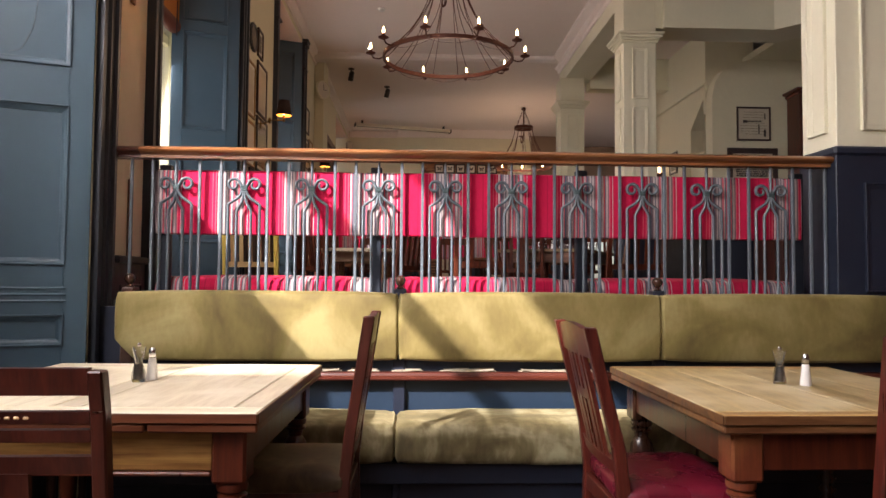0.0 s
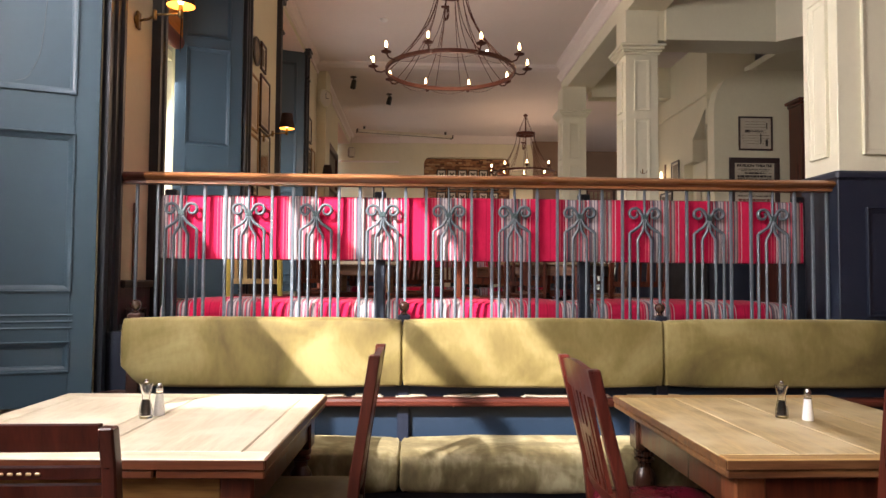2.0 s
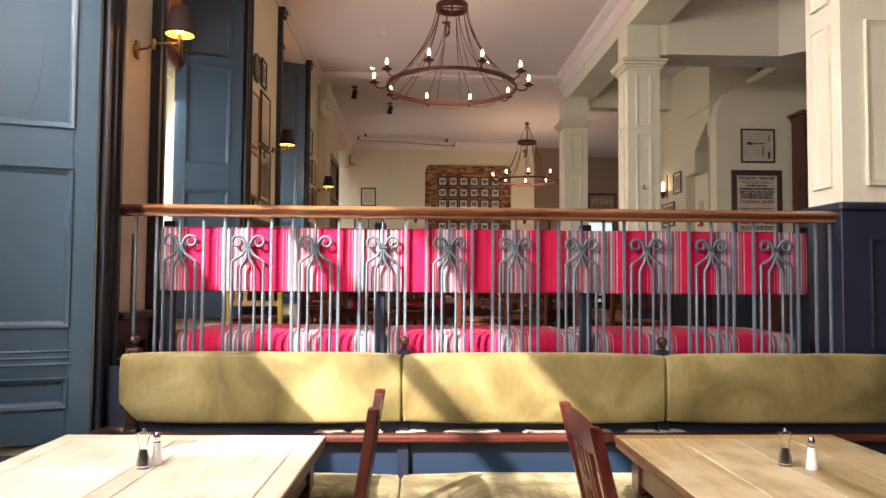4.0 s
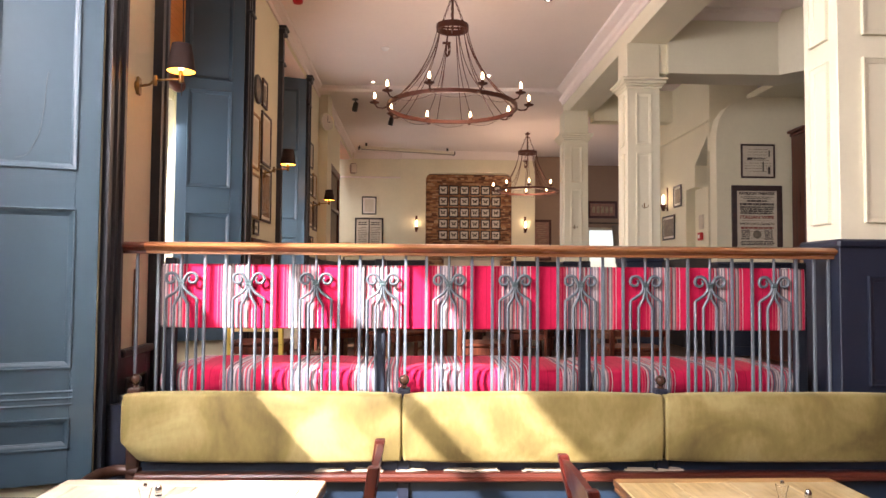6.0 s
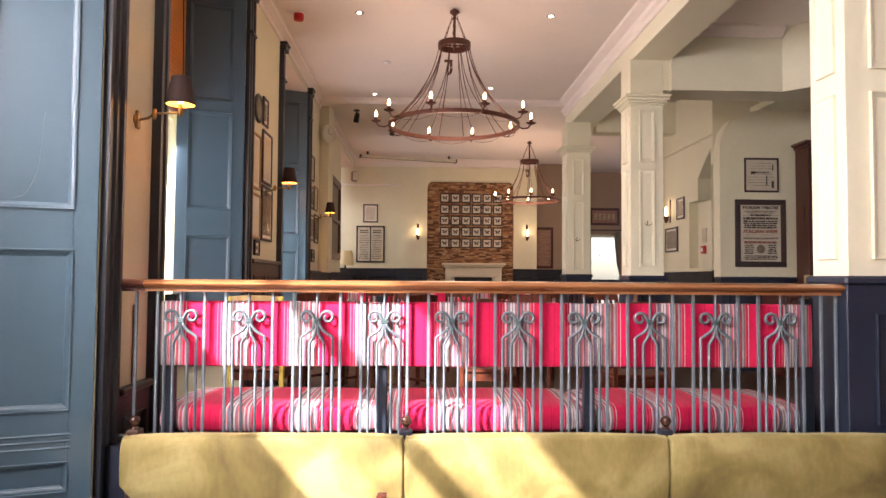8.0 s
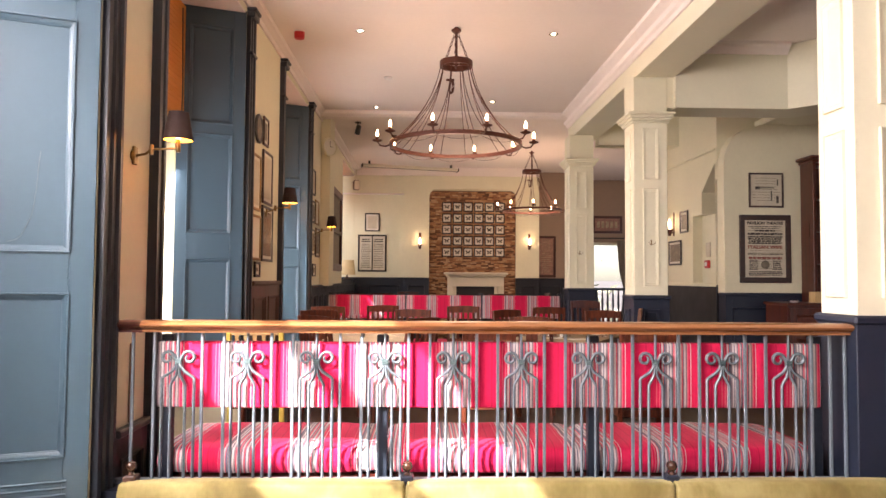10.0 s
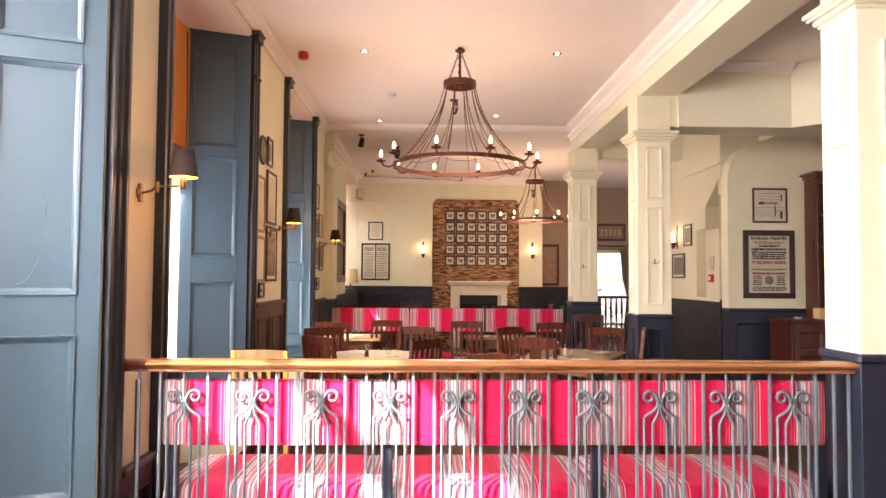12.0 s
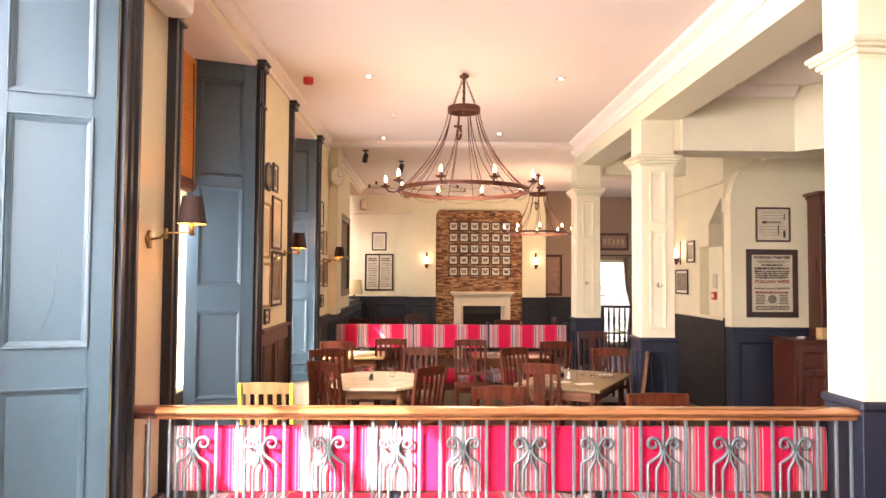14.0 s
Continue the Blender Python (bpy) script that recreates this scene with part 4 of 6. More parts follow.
# chimney pier of the window wall with a wall clock on it
structure("pilaster", [(WX, -1.42, 10.55, 11.05, 1.86, CEIL)], M_CREAM, "cream pilaster against the window wall", 0.004)


# ---------------- upholstery ----------------
def cushion(bm, x0, x1, y0, y1, z0, z1, r=0.04, puff=0.008, seed=0.0, n=14, shape=None):
    """A stuffed block with rounded edges and slightly lumpy faces."""
    bmesh.ops.create_cube(bm, size=2)
    bmesh.ops.subdivide_edges(bm, edges=bm.edges[:], cuts=n - 1, use_grid_fill=True)
    mid = Vector(((x0 + x1) / 2, (y0 + y1) / 2, (z0 + z1) / 2))
    half = Vector(((x1 - x0) / 2, (y1 - y0) / 2, (z1 - z0) / 2))

    def place(u, h):
        k = round((u + 1) * n / 2)
        edge = (-h, -h + 0.12 * r, -h + 0.45 * r, -h + r)
        if k < 4:
            return edge[k]
        if k > n - 4:
            return -edge[n - k]
        return -h + r + (2 * h - 2 * r) * (k - 3) / (n - 6)

    for v in bm.verts:
        p = Vector([place(v.co[i], half[i]) for i in range(3)])
        q = Vector([max(-(half[i] - r), min(half[i] - r, p[i])) for i in range(3)])
        d = p - q
        if d.length > 1e-6:
            d.normalize()
        belly = 1.0
        for i in range(3):
            if abs(d[i]) < 0.5:
                belly *= 1 - (q[i] / half[i]) ** 4
        w = mid + q + d * (r + puff * belly + 0.35 * puff * noise.noise(Vector((q.x * 7 + seed, q.y * 7, q.z * 7))))
        v.co = shape(w) if shape else w


def padded(name, lim, mat, parent, r=0.04, puff=0.008, seed=0.0, label="", shape=None):
    bm = bmesh.new()
    cushion(bm, *lim, r, puff, seed, 14, shape)
    return part(name, bm, mat, parent, label, smooth=80)


# the green banquette against the low wall
bench = thing("banquette", pose(0, 0, 0), "long olive velvet banquette with a dark wooden back rail", "bench")
GX = (-1.40, -0.078, 1.192, 2.50)
for i in range(3):
    x0, x1 = GX[i] + (0 if i == 0 else 0.006), GX[i + 1] - 0.006

    def notch(w, x0=x0):
        if w.z < 0.81:
            w.x = max(w.x, x0 + min(0.10, (0.81 - w.z)))
        return w

    padded("back_cushion", (x0, x1, 3.31, 3.42, 0.715, 1.03), M_VELVET, bench, 0.032, 0.010, i * 3.1, "olive velvet back cushion", notch if i == 0 else None)
SX = (-1.30, -0.078, 1.192, 2.46)
for i in range(3):
    padded("seat_cushion", (SX[i] + 0.004, SX[i + 1] - 0.004, 2.905, 3.27, 0.332, 0.495), M_VELVETS, bench, 0.045, 0.014, 20 + i * 2.3, "rubbed olive velvet seat cushion")
for x in (-1.37, -0.072, 1.2, 2.5):
    box_part("post", (x - 0.03, x + 0.03, 3.372, 3.44, 0.03, 1.052), M_BROWNFRAME if x < -1 else M_NAVY, bench, 0.006)
    bm = bmesh.new()
    lathe(bm, [(0.012, 1.05), (0.02, 1.055), (0.01, 1.066), (0.022, 1.078), (0.027, 1.092), (0.022, 1.108), (0.008, 1.117)], 14, (x, 3.40, 0))
    part("finial", bm, M_KNOB, bench, "dark polished ball finial", smooth=60)
bm = bmesh.new()
extrude_x(bm, [(3.325, 0.617), (3.318, 0.624), (3.318, 0.634), (3.33, 0.640), (3.335, 0.652), (3.345, 0.656), (3.42, 0.652), (3.42, 0.617)], -1.34, 2.5)
part("back_rail", bm, M_MAHOX, bench, "dark varnished wooden shelf rail")
bm = bmesh.new()
tube(bm, [(-1.335, 3.385, 0.650), (-1.40, 3.40, 0.656), (-1.455, 3.385, 0.658), (-1.50, 3.33, 0.656), (-1.52, 3.25, 0.645), (-1.525, 3.12, 0.625), (-1.525, 2.95, 0.60)], [0.026, 0.027, 0.028, 0.028, 0.028, 0.027, 0.022], 10)
part("arm_rail", bm, M_BROWNFRAME, bench, "dark curved wooden end rail", smooth=60)
for y in (3.02, 3.30):
    bm = bmesh.new()
    lathe(bm, [(0.022, 0.0), (0.026, 0.04), (0.016, 0.10), (0.022, 0.35), (0.014, 0.50), (0.020, 0.62)], 10, (-1.52, y, 0))
    part("arm_post", bm, M_BROWNFRAME, bench, smooth=50)
box_part("back_panel", (-1.34, 2.5, 3.40, 3.425, 0.36, 0.72), M_MIDBLUE, bench, 0.002, "blue painted back panel")
box_part("top_rail", (-1.36, 2.5, 3.425, 3.462, 0.94, 1.0), M_NAVY, bench, 0.004)
box_part("seat_base", (-1.30, 2.46, 2.95, 3.40, 0.24, 0.330), M_NAVY, bench, 0.004)
for a, b in ((-1.30, -0.09), (-0.06, 1.18), (1.21, 2.46)):
    box_part("front_panel", (a, b, 2.98, 3.01, 0.02, 0.24), M_NAVY, bench, 0.004)
for x in (-0.075, 1.195):
    box_part("front_post", (x - 0.014, x + 0.014, 2.97, 3.012, 0.0, 0.239), M_NAVY, bench, 0.003)
bs = random.Random(12)
for k in range(10):
    x = -0.42 + k * 0.19 + bs.uniform(-0.06, 0.06)
    cardm = pose(x, 3.372, 0.657, 0, 0, bs.uniform(-14, 14))
    menu = thing("menu_card", cardm, "crumpled paper menu tucked behind the back rail", "menu", "menus on the back rail")
    box_part("leaf", (-0.075, 0.075, -0.006, 0.03, 0.0, 0.0025), M_PAPER, menu, 0)
    t = box_part("leaf", (-0.06, 0.065, -0.008, 0.026, 0.0, 0.002), M_PAPER, menu, 0)
    t.matrix_basis = pose(0, 0.0, 0.005, bs.uniform(2, 12), bs.uniform(-3, 3), bs.uniform(-8, 8))


# striped benches on the upper floor
def striped_bench(m, cuts, faces_away, seat_y, back, back_z, label):
    """cuts: x of the cushion joints; seat_y: seat from, to; back: y from, to; back_z: from, to. Origin at the left end."""
    b = thing("striped_bench", m, label, "bench", "red striped benches")
    for i in range(len(cuts) - 1):
        a, c = cuts[i], cuts[i + 1]
        mid, half = (a + c) / 2, (c - a) / 2
        lo, hi = (0.03 if i == 0 else -0.004), (0.03 if i == len(cuts) - 2 else -0.004)
        seat = padded("seat_cushion", (-half - lo, half + hi, *seat_y, 0.325, 0.462), M_STRIPE, b, 0.06, 0.014, a * 3, "red and grey striped woven seat cushion")
        gap = 0.001 if faces_away else 0.012
        rest = padded("backrest", (gap - half, half - gap, *back, *back_z), M_STRIPE, b, 0.012, 0.003, a * 5, "red and grey striped woven back pad")
        seat.location.x = rest.location.x = mid
    box_part("seat_base", (cuts[0] + 0.03, cuts[-1] - 0.03, seat_y[0] + 0.04, seat_y[1] - 0.05, 0.22, 0.325), M_MAHOX, b, 0.004)
    yb = back[1]
    for x in cuts:
        x = min(max(x, cuts[0] + 0.035), cuts[-1] + 0.04)
        box_part("post", (x - 0.03, x + 0.03, yb + 0.001, yb + 0.05, 0.0, back_z[1] + 0.035), M_DARKBLUE, b, 0.005)
        box_part("leg", (x - 0.03, x + 0.03, seat_y[0] + 0.08, seat_y[0] + 0.14, 0.0, 0.22), M_MAHO, b, 0.004)
        box_part("leg", (x - 0.03, x + 0.03, seat_y[1] - 0.14, seat_y[1] - 0.08, 0.0, 0.22), M_MAHO, b, 0.004)
    return b


striped_bench(pose(-1.32, 0, FU), (-0.03, 1.11, 2.21, 3.395), True, (3.72, 4.38), (3.637, 3.675), (0.685, 1.016), "long red striped bench with its back to the iron rail")
striped_bench(pose(-1.39, 0, FU), (0.0, 1.14, 2.25, 3.42), False, (9.72, 10.24), (10.26, 10.32), (0.76, 1.095), "long red striped bench facing the tables")

# ---------------- the iron balustrade ----------------
RY, RZ0 = 3.60, 0.97
bal = thing("balustrade", pose(0, RY, 0), "grey iron balustrade with scroll motifs and a varnished handrail", "balustrade")
bm = bmesh.new()
prof = [(-0.035, 1.708), (-0.035, 1.722), (-0.05, 1.730), (-0.066, 1.738), (-0.07, 1.748), (-0.062, 1.757), (-0.04, 1.766), (0.0, 1.770), (0.04, 1.766), (0.062, 1.757), (0.07, 1.748), (0.066, 1.738), (0.05, 1.730), (0.035, 1.722), (0.035, 1.708)]
extrude_x(bm, prof, -1.40, 2.205)
part("handrail", bm, M_RAIL, bal, "varnished red-brown wooden handrail", smooth=50)
bm = bmesh.new()
extrude_x(bm, [(y * 0.96, z - 0.001) for y, z in prof], -1.56, -1.4005)
part("rail_end", bm, M_MAHOX, bal, "dark end piece of the handrail", smooth=50)
box_part("bottom_rail", (-1.56, 2.19, -0.02, 0.02, 0.957, 0.982), M_IRON, bal, 0.003)
PER, C0 = 0.34595, -1.230
bm = bmesh.new()
cbox(bm, -0.0074, 0.0074, -0.0074, 0.0074, 0.98, 1.709, 0.002)
bar = part("bar", bm, M_IRON, bal)
bar.location = (-1.455, 0, 0)
allx = [C0 + k * PER + s * 0.119 for k in range(10) for s in (-1, 1)] + [2.10, 2.178]
for x in allx:
    share("bar", bar.data, bal, pose(x, 0, 0))


def leg_line(points, z_low):
    return [(points[0][0], 0, z_low)] + [(x, 0, z) for x, z in points]


def spiral(s):
    pts = [(0.006 * s, 0, -0.012), (0.010 * s, 0, 0.0), (0.018 * s, 0, 0.018)]
    cx, cz = 0.054, 0.016
    for k in range(19):
        t = math.radians(165 - k * 22)
        r = 0.034 - 0.0011 * k
        pts.append((s * (cx + r * math.cos(t)), 0, cz + r * math.sin(t)))
    return pts


bm = bmesh.new()
tube(bm, [(0, 0, -0.014), (0, 0, 1.709 - 1.563)], 0.0072, 6)
stem_mesh = finish(bm, 60)
LOW = RZ0 + 0.012 - 1.563
pieces = []
for q in (-1, 1):
    bm = bmesh.new()
    tube(bm, leg_line([(0.080 * q, -0.088), (0.072 * q, -0.080), (0.030 * q, -0.052), (0.014 * q, -0.030), (0.008 * q, -0.008)], LOW), 0.0082, 6)
    pieces.append(("outer_leg", finish(bm, 60)))
    bm = bmesh.new()
    tube(bm, leg_line([(0.036 * q, -0.120), (0.031 * q, -0.108), (0.010 * q, -0.072), (0.005 * q, -0.045), (0.004 * q, -0.01)], LOW), 0.0078, 6)
    pieces.append(("inner_leg", finish(bm, 60)))
    bm = bmesh.new()
    tube(bm, spiral(q), [0.0088] * 12 + [0.0088 - 0.0004 * k for k in range(10)], 6)
    pieces.append(("scroll", finish(bm, 60)))
for me in [stem_mesh] + [p[1] for p in pieces]:
    me.materials.append(M_IRON)
bm = bmesh.new()
for z in (-0.010, -0.001, 0.008):
    cbox(bm, -0.0175, 0.0175, -0.0125, 0.0125, z - 0.004, z + 0.004, 0.003)
collar_mesh = finish(bm)
collar_mesh.materials.append(M_COLLAR)
for k in range(10):
    motif = share("scroll_motif", stem_mesh, bal, pose(C0 + k * PER, 0, 1.563))
    for nm, me in pieces:
        share(nm, me, motif, pose(0, 0, 0))
    tagged(share("collar", collar_mesh, motif, pose(0, 0, 0)), "worn teal collar")


# ---------------- tables ----------------
def turned_leg(bm, x, y, h, block, r):
    """A square block over a bulbous turned leg."""
    cbox(bm, x - block, x + block, y - block, y + block, h * 0.79, h, 0.008)
    lathe(bm, [(r * 0.75, 0.0), (r * 0.9, 0.02), (r * 0.55, 0.05), (r * 0.55, 0.10), (r * 0.65, h * 0.30), (r * 0.8, h * 0.46), (r * 1.02, h * 0.55), (r * 1.08, h * 0.60), (r * 1.0, h * 0.645), (r * 0.72, h * 0.675), (r * 0.62, h * 0.685), (r * 0.66, h * 0.715), (r * 0.92, h * 0.725), (r * 0.95, h * 0.735), (r * 0.66, h * 0.745), (r * 0.95, h * 0.755), (r * 1.0, h * 0.77), (r * 0.95, h * 0.785)], 20, (x, y, 0))


def draw_table(m, w, d, h, label, boards, dark_far=False, drawer=False, top=M_OAKTOP, cross=M_OAKX, edge=M_EDGE, split=0.24):
    """A draw-leaf table: framed top of boards, sliding leaf under it, apron and turned legs."""
    t = thing("dining_table", m, label, "table", "dining tables")
    x0, x1, y0, y1 = -w / 2, w / 2, -d / 2, d / 2
    e = 0.085
    if boards == "framed":
        box_part("plank", (x0, x1, y0, y0 + e, h - 0.028, h), cross, t, 0.004)
        box_part("plank", (x0, x1, y1 - e, y1, h - 0.028, h), cross, t, 0.004)
        cuts = (x0, x0 + e, -0.03 - 0.02, 0.03, x1 - e, x1)
        for a, b in zip(cuts, cuts[1:]):
            box_part("plank", (a + 0.0016, b - 0.0016, y0 + e + 0.0014, y1 - e - 0.0014, h - 0.028, h - 0.0004), top, t, 0.0025)
    else:
        n = boards
        for k in range(n):
            a, b = x0 + w * k / n, x0 + w * (k + 1) / n
            box_part("plank", (a + 0.001, b - 0.001, y0 + 0.06, y1 - 0.06, h - 0.028, h - 0.0004), top, t, 0.0025)
        box_part("plank", (x0, x1, y0, y0 + 0.0585, h - 0.028, h), cross, t, 0.004)
        box_part("plank", (x0, x1, y1 - 0.0585, y1, h - 0.028, h), cross, t, 0.004)
    box_part("lipping", (x0, x1, y0 - 0.004, y0 - 0.0002, h - 0.027, h - 0.002), edge, t, 0.001, "red-brown varnished edge")
    box_part("lipping", (x1 + 0.0002, x1 + 0.004, y0, y1, h - 0.027, h - 0.002), edge, t, 0.001, "red-brown varnished edge")
    box_part("lipping", (x0 - 0.004, x0 - 0.0002, y0, y1, h - 0.027, h - 0.002), edge, t, 0.001, "red-brown varnished edge")
    for a, b in ((x0, split - 0.0035), (split + 0.0035, x1)):
        box_part("draw_leaf", (a, b, y0 + 0.002, y1 - 0.002, h - 0.054, h - 0.030), edge, t, 0.005, "sliding oak leaf edge")
    a = 0.03
    box_part("apron", (x0 + a + 0.102, x1 - a - 0.102, y0 + a + 0.02, y0 + a + 0.045, h - 0.165, h - 0.056), M_GOLDOAK if drawer else M_REDLEG, t, 0.003)
    box_part("apron", (x0 + a + 0.102, x1 - a - 0.102, y1 - a - 0.045, y1 - a - 0.02, h - 0.165, h - 0.056), M_REDLEG, t, 0.003)
    box_part("apron", (x0 + a + 0.02, x0 + a + 0.045, y0 + a + 0.102, y1 - a - 0.102, h - 0.165, h - 0.056), M_REDLEG, t, 0.003)
    box_part("apron", (x1 - a - 0.045, x1 - a - 0.02, y0 + a + 0.102, y1 - a - 0.102, h - 0.165, h - 0.056), M_REDLEG, t, 0.003)
    if drawer:
        box_part("apron_bead", (x0 + a + 0.102, x1 - a - 0.102, y0 + a + 0.008, y0 + a + 0.046, h - 0.178, h - 0.166), M_TABLELEG, t, 0.004)
    for sx in (-1, 1):
        for sy in (-1, 1):
            bm = bmesh.new()
            # dark_far gives the far pair of legs a darker tone.
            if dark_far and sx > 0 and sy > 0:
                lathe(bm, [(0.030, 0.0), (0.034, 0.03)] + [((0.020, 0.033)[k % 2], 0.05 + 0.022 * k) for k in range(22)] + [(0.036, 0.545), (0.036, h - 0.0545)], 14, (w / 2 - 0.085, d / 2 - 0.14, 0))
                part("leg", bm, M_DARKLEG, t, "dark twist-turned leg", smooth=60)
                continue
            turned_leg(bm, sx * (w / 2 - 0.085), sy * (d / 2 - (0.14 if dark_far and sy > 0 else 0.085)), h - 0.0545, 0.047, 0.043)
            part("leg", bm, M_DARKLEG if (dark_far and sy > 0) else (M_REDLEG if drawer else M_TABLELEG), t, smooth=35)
    return t


draw_table(pose(-0.935, 2.41, 0, 0, 0, -1.5), 1.07, 1.05, 0.742, "square draw-leaf table with a pale worn framed oak top", "framed", drawer=True)
draw_table(pose(1.325, 2.44, 0, 0, 0, 0.5), 0.95, 1.08, 0.732, "square draw-leaf table with worn oak plank top, darker far legs", 4, dark_far=True, top=M_TANTOP, cross=M_TANX, edge=M_TANEDGE, split=0.15)


def plain_table(m, w, d, h, label, cut=0.0, top=M_OAKX, teeth=False, apron=M_OAKEDGE, leg=M_CHAIR):
    """A plain four-legged table, with its corners cut off where cut is given."""
    t = thing("dining_table", m, label, "table", "dining tables")
    bm = bmesh.new()
    c = max(cut, 0.004)
    x, y = w / 2, d / 2
    prism(bm, [(-x + c, -y), (x - c, -y), (x, -y + c), (x, y - c), (x - c, y), (-x + c, y), (-x, y - c), (-x, -y + c)], h - 0.03, h)
    bmesh.ops.bevel(bm, geom=bm.edges[:], offset=0.004, segments=1, affect="EDGES")
    part("tabletop", bm, top, t)
    a = 0.07 + cut * 0.35
    for lim in ((-x + a, x - a, -y + a, -y + a + 0.022), (-x + a, x - a, y - a - 0.022, y - a), (-x + a, -x + a + 0.022, -y + a, y - a), (x - a - 0.022, x - a, -y + a, y - a)):
        box_part("apron", (*lim, h - 0.13, h - 0.0305), apron, t, 0.002)
    if teeth:
        bm = bmesh.new()
        k = 14
        for i in range(k):
            xa = -x + c + (2 * x - 2 * c) * i / k
            cbox(bm, xa + 0.006, xa + (2 * x - 2 * c) / k - 0.012, -y + 0.006, -y + 0.022, h - 0.052, h - 0.0305, 0.002)
        part("dentil_edge", bm, apron, t)
    for sx in (-1, 1):
        for sy in (-1, 1):
            bm = bmesh.new()
            px, py = sx * (x - a - 0.03), sy * (y - a - 0.03)
            lathe(bm, [(0.022, 0.0), (0.026, 0.05), (0.034, h - 0.16), (0.036, h - 0.0305)], 10, (px, py, 0))
            part("leg", bm, leg, t, smooth=40)
    return t


plain_table(pose(-0.55, 7.15, FU), 0.84, 1.15, 0.75, "pale oak table with cut corners and a notched edge", 0.2, M_OAKX, True, M_LEAF, M_LEAF)
plain_table(pose(1.50, 7.18, FU, 0, 0, -29), 0.86, 1.30, 0.76, "square brown oak table laid with glasses", 0.0, M_BROWNTOP)
plain_table(pose(-1.0, 9.45, FU), 0.78, 0.75, 0.75, "pale table in the sun laid with glasses and napkins", 0.0, M_PALECHAIR)
plain_table(pose(1.05, 9.45, FU), 1.05, 0.75, 0.75, "brown table before the striped bench", 0.0, M_OAKEDGE)
plain_table(pose(-0.85, 12.7, FU), 0.85, 0.85, 0.75, "small brown table beyond the bench", 0.0, M_OAKEDGE)
plain_table(pose(1.6, 12.4, FU), 0.85, 0.85, 0.75, "small brown table near the fireplace", 0.0, M_OAKEDGE)


# ---------------- chairs ----------------
def chair(m, label, style="slats", wood=None, seat_mat=None, h=0.99, w=0.42, rake=0.07, pad=False):
    """A wooden chair that faces -y, origin on the floor under the seat."""
    wood = wood or M_CHAIR
    c = thing("dining_chair", m, label, "chair", "dining chairs")
    d, sh = 0.40, 0.455
    x = w / 2
    for s in (-1, 1):
        bm = bmesh.new()
        cbox(bm, s * (x - 0.022) - 0.019, s * (x - 0.022) + 0.019, -d / 2, -d / 2 + 0.038, 0, sh - 0.03, 0.005)
        part("leg", bm, wood, c)
        bm = bmesh.new()
        prof = [(0.045, 0.0), (0.0, 0.22), (-0.005, 0.44), (0.012, 0.60), (rake * 0.62, 0.80), (rake, h - 0.005)]
        y0 = d / 2 - 0.02
        fr, bk = [], []
        for dy, z in prof:
            for lst, o in ((fr, -0.019), (bk, 0.019)):
                lst.append([bm.verts.new((s * (x - 0.019) + q, y0 + dy + o, z)) for q in (-0.017, 0.017)])
        for i in range(len(prof) - 1):
            bm.faces.new((fr[i][0], fr[i][1], fr[i + 1][1], fr[i + 1][0]))
            bm.faces.new((bk[i][0], bk[i + 1][0], bk[i + 1][1], bk[i][1]))
            for k in (0, 1):
                bm.faces.new((fr[i][k], fr[i + 1][k], bk[i + 1][k], bk[i][k]))
        bm.faces.new((fr[0][0], bk[0][0], bk[0][1], fr[0][1]))
        bm.faces.new((fr[-1][0], fr[-1][1], bk[-1][1], bk[-1][0]))
        bmesh.ops.bevel(bm, geom=bm.edges[:], offset=0.004, segments=1, affect="EDGES")
        part("back_post", bm, wood, c)

    def at(z):
        """y of the raked back at height z."""
        f = max(0.0, min(1.0, (z - 0.52) / (h - 0.52)))
        return d / 2 - 0.02 + rake * f

    def bent_rail(name, z0, z1, bow=0.012, crest=0.0, over=0.0, t=0.011):
        bm = bmesh.new()
        n = 8
        rows = []
        for k in range(n + 1):
            f = -1 + 2 * k / n
            px = f * (x - 0.036 + over)
            py = at((z0 + z1) / 2) + bow * (1 - f * f)
            zt = z1 + crest * (1 - f * f)
            rows.append([bm.verts.new((px, py - t + 0.5 * (at(z0) - at(z1)), z0)), bm.verts.new((px, py + t + 0.5 * (at(z0) - at(z1)), z0)), bm.verts.new((px, py + t - 0.5 * (at(z0) - at(z1)), zt)), bm.verts.new((px, py - t - 0.5 * (at(z0) - at(z1)), zt))])
        for a, b in zip(rows, rows[1:]):
            for k in range(4):
                bm.faces.new((a[k], b[k], b[(k + 1) % 4], a[(k + 1) % 4]))
        bm.faces.new(rows[0])
        bm.faces.new(rows[-1][::-1])
        return part(name, bm, wood, c, smooth=40)

    def upright(name, px, half, z0, z1):
        bm = bmesh.new()
        bow = 0.012 * (1 - (px / x) ** 2)
        lo, hi = at(z0) + bow, at(z1) + bow
        v = [bm.verts.new(p) for p in ((px - half, lo - 0.007, z0), (px + half, lo - 0.007, z0), (px + half, lo + 0.007, z0), (px - half, lo + 0.007, z0), (px - half, hi - 0.007, z1), (px + half, hi - 0.007, z1), (px + half, hi + 0.007, z1), (px - half, hi + 0.007, z1))]
        for f in ((0, 3, 2, 1), (4, 5, 6, 7), (0, 1, 5, 4), (1, 2, 6, 5), (2, 3, 7, 6), (3, 0, 4, 7)):
            bm.faces.new([v[i] for i in f])
        part(name, bm, wood, c)

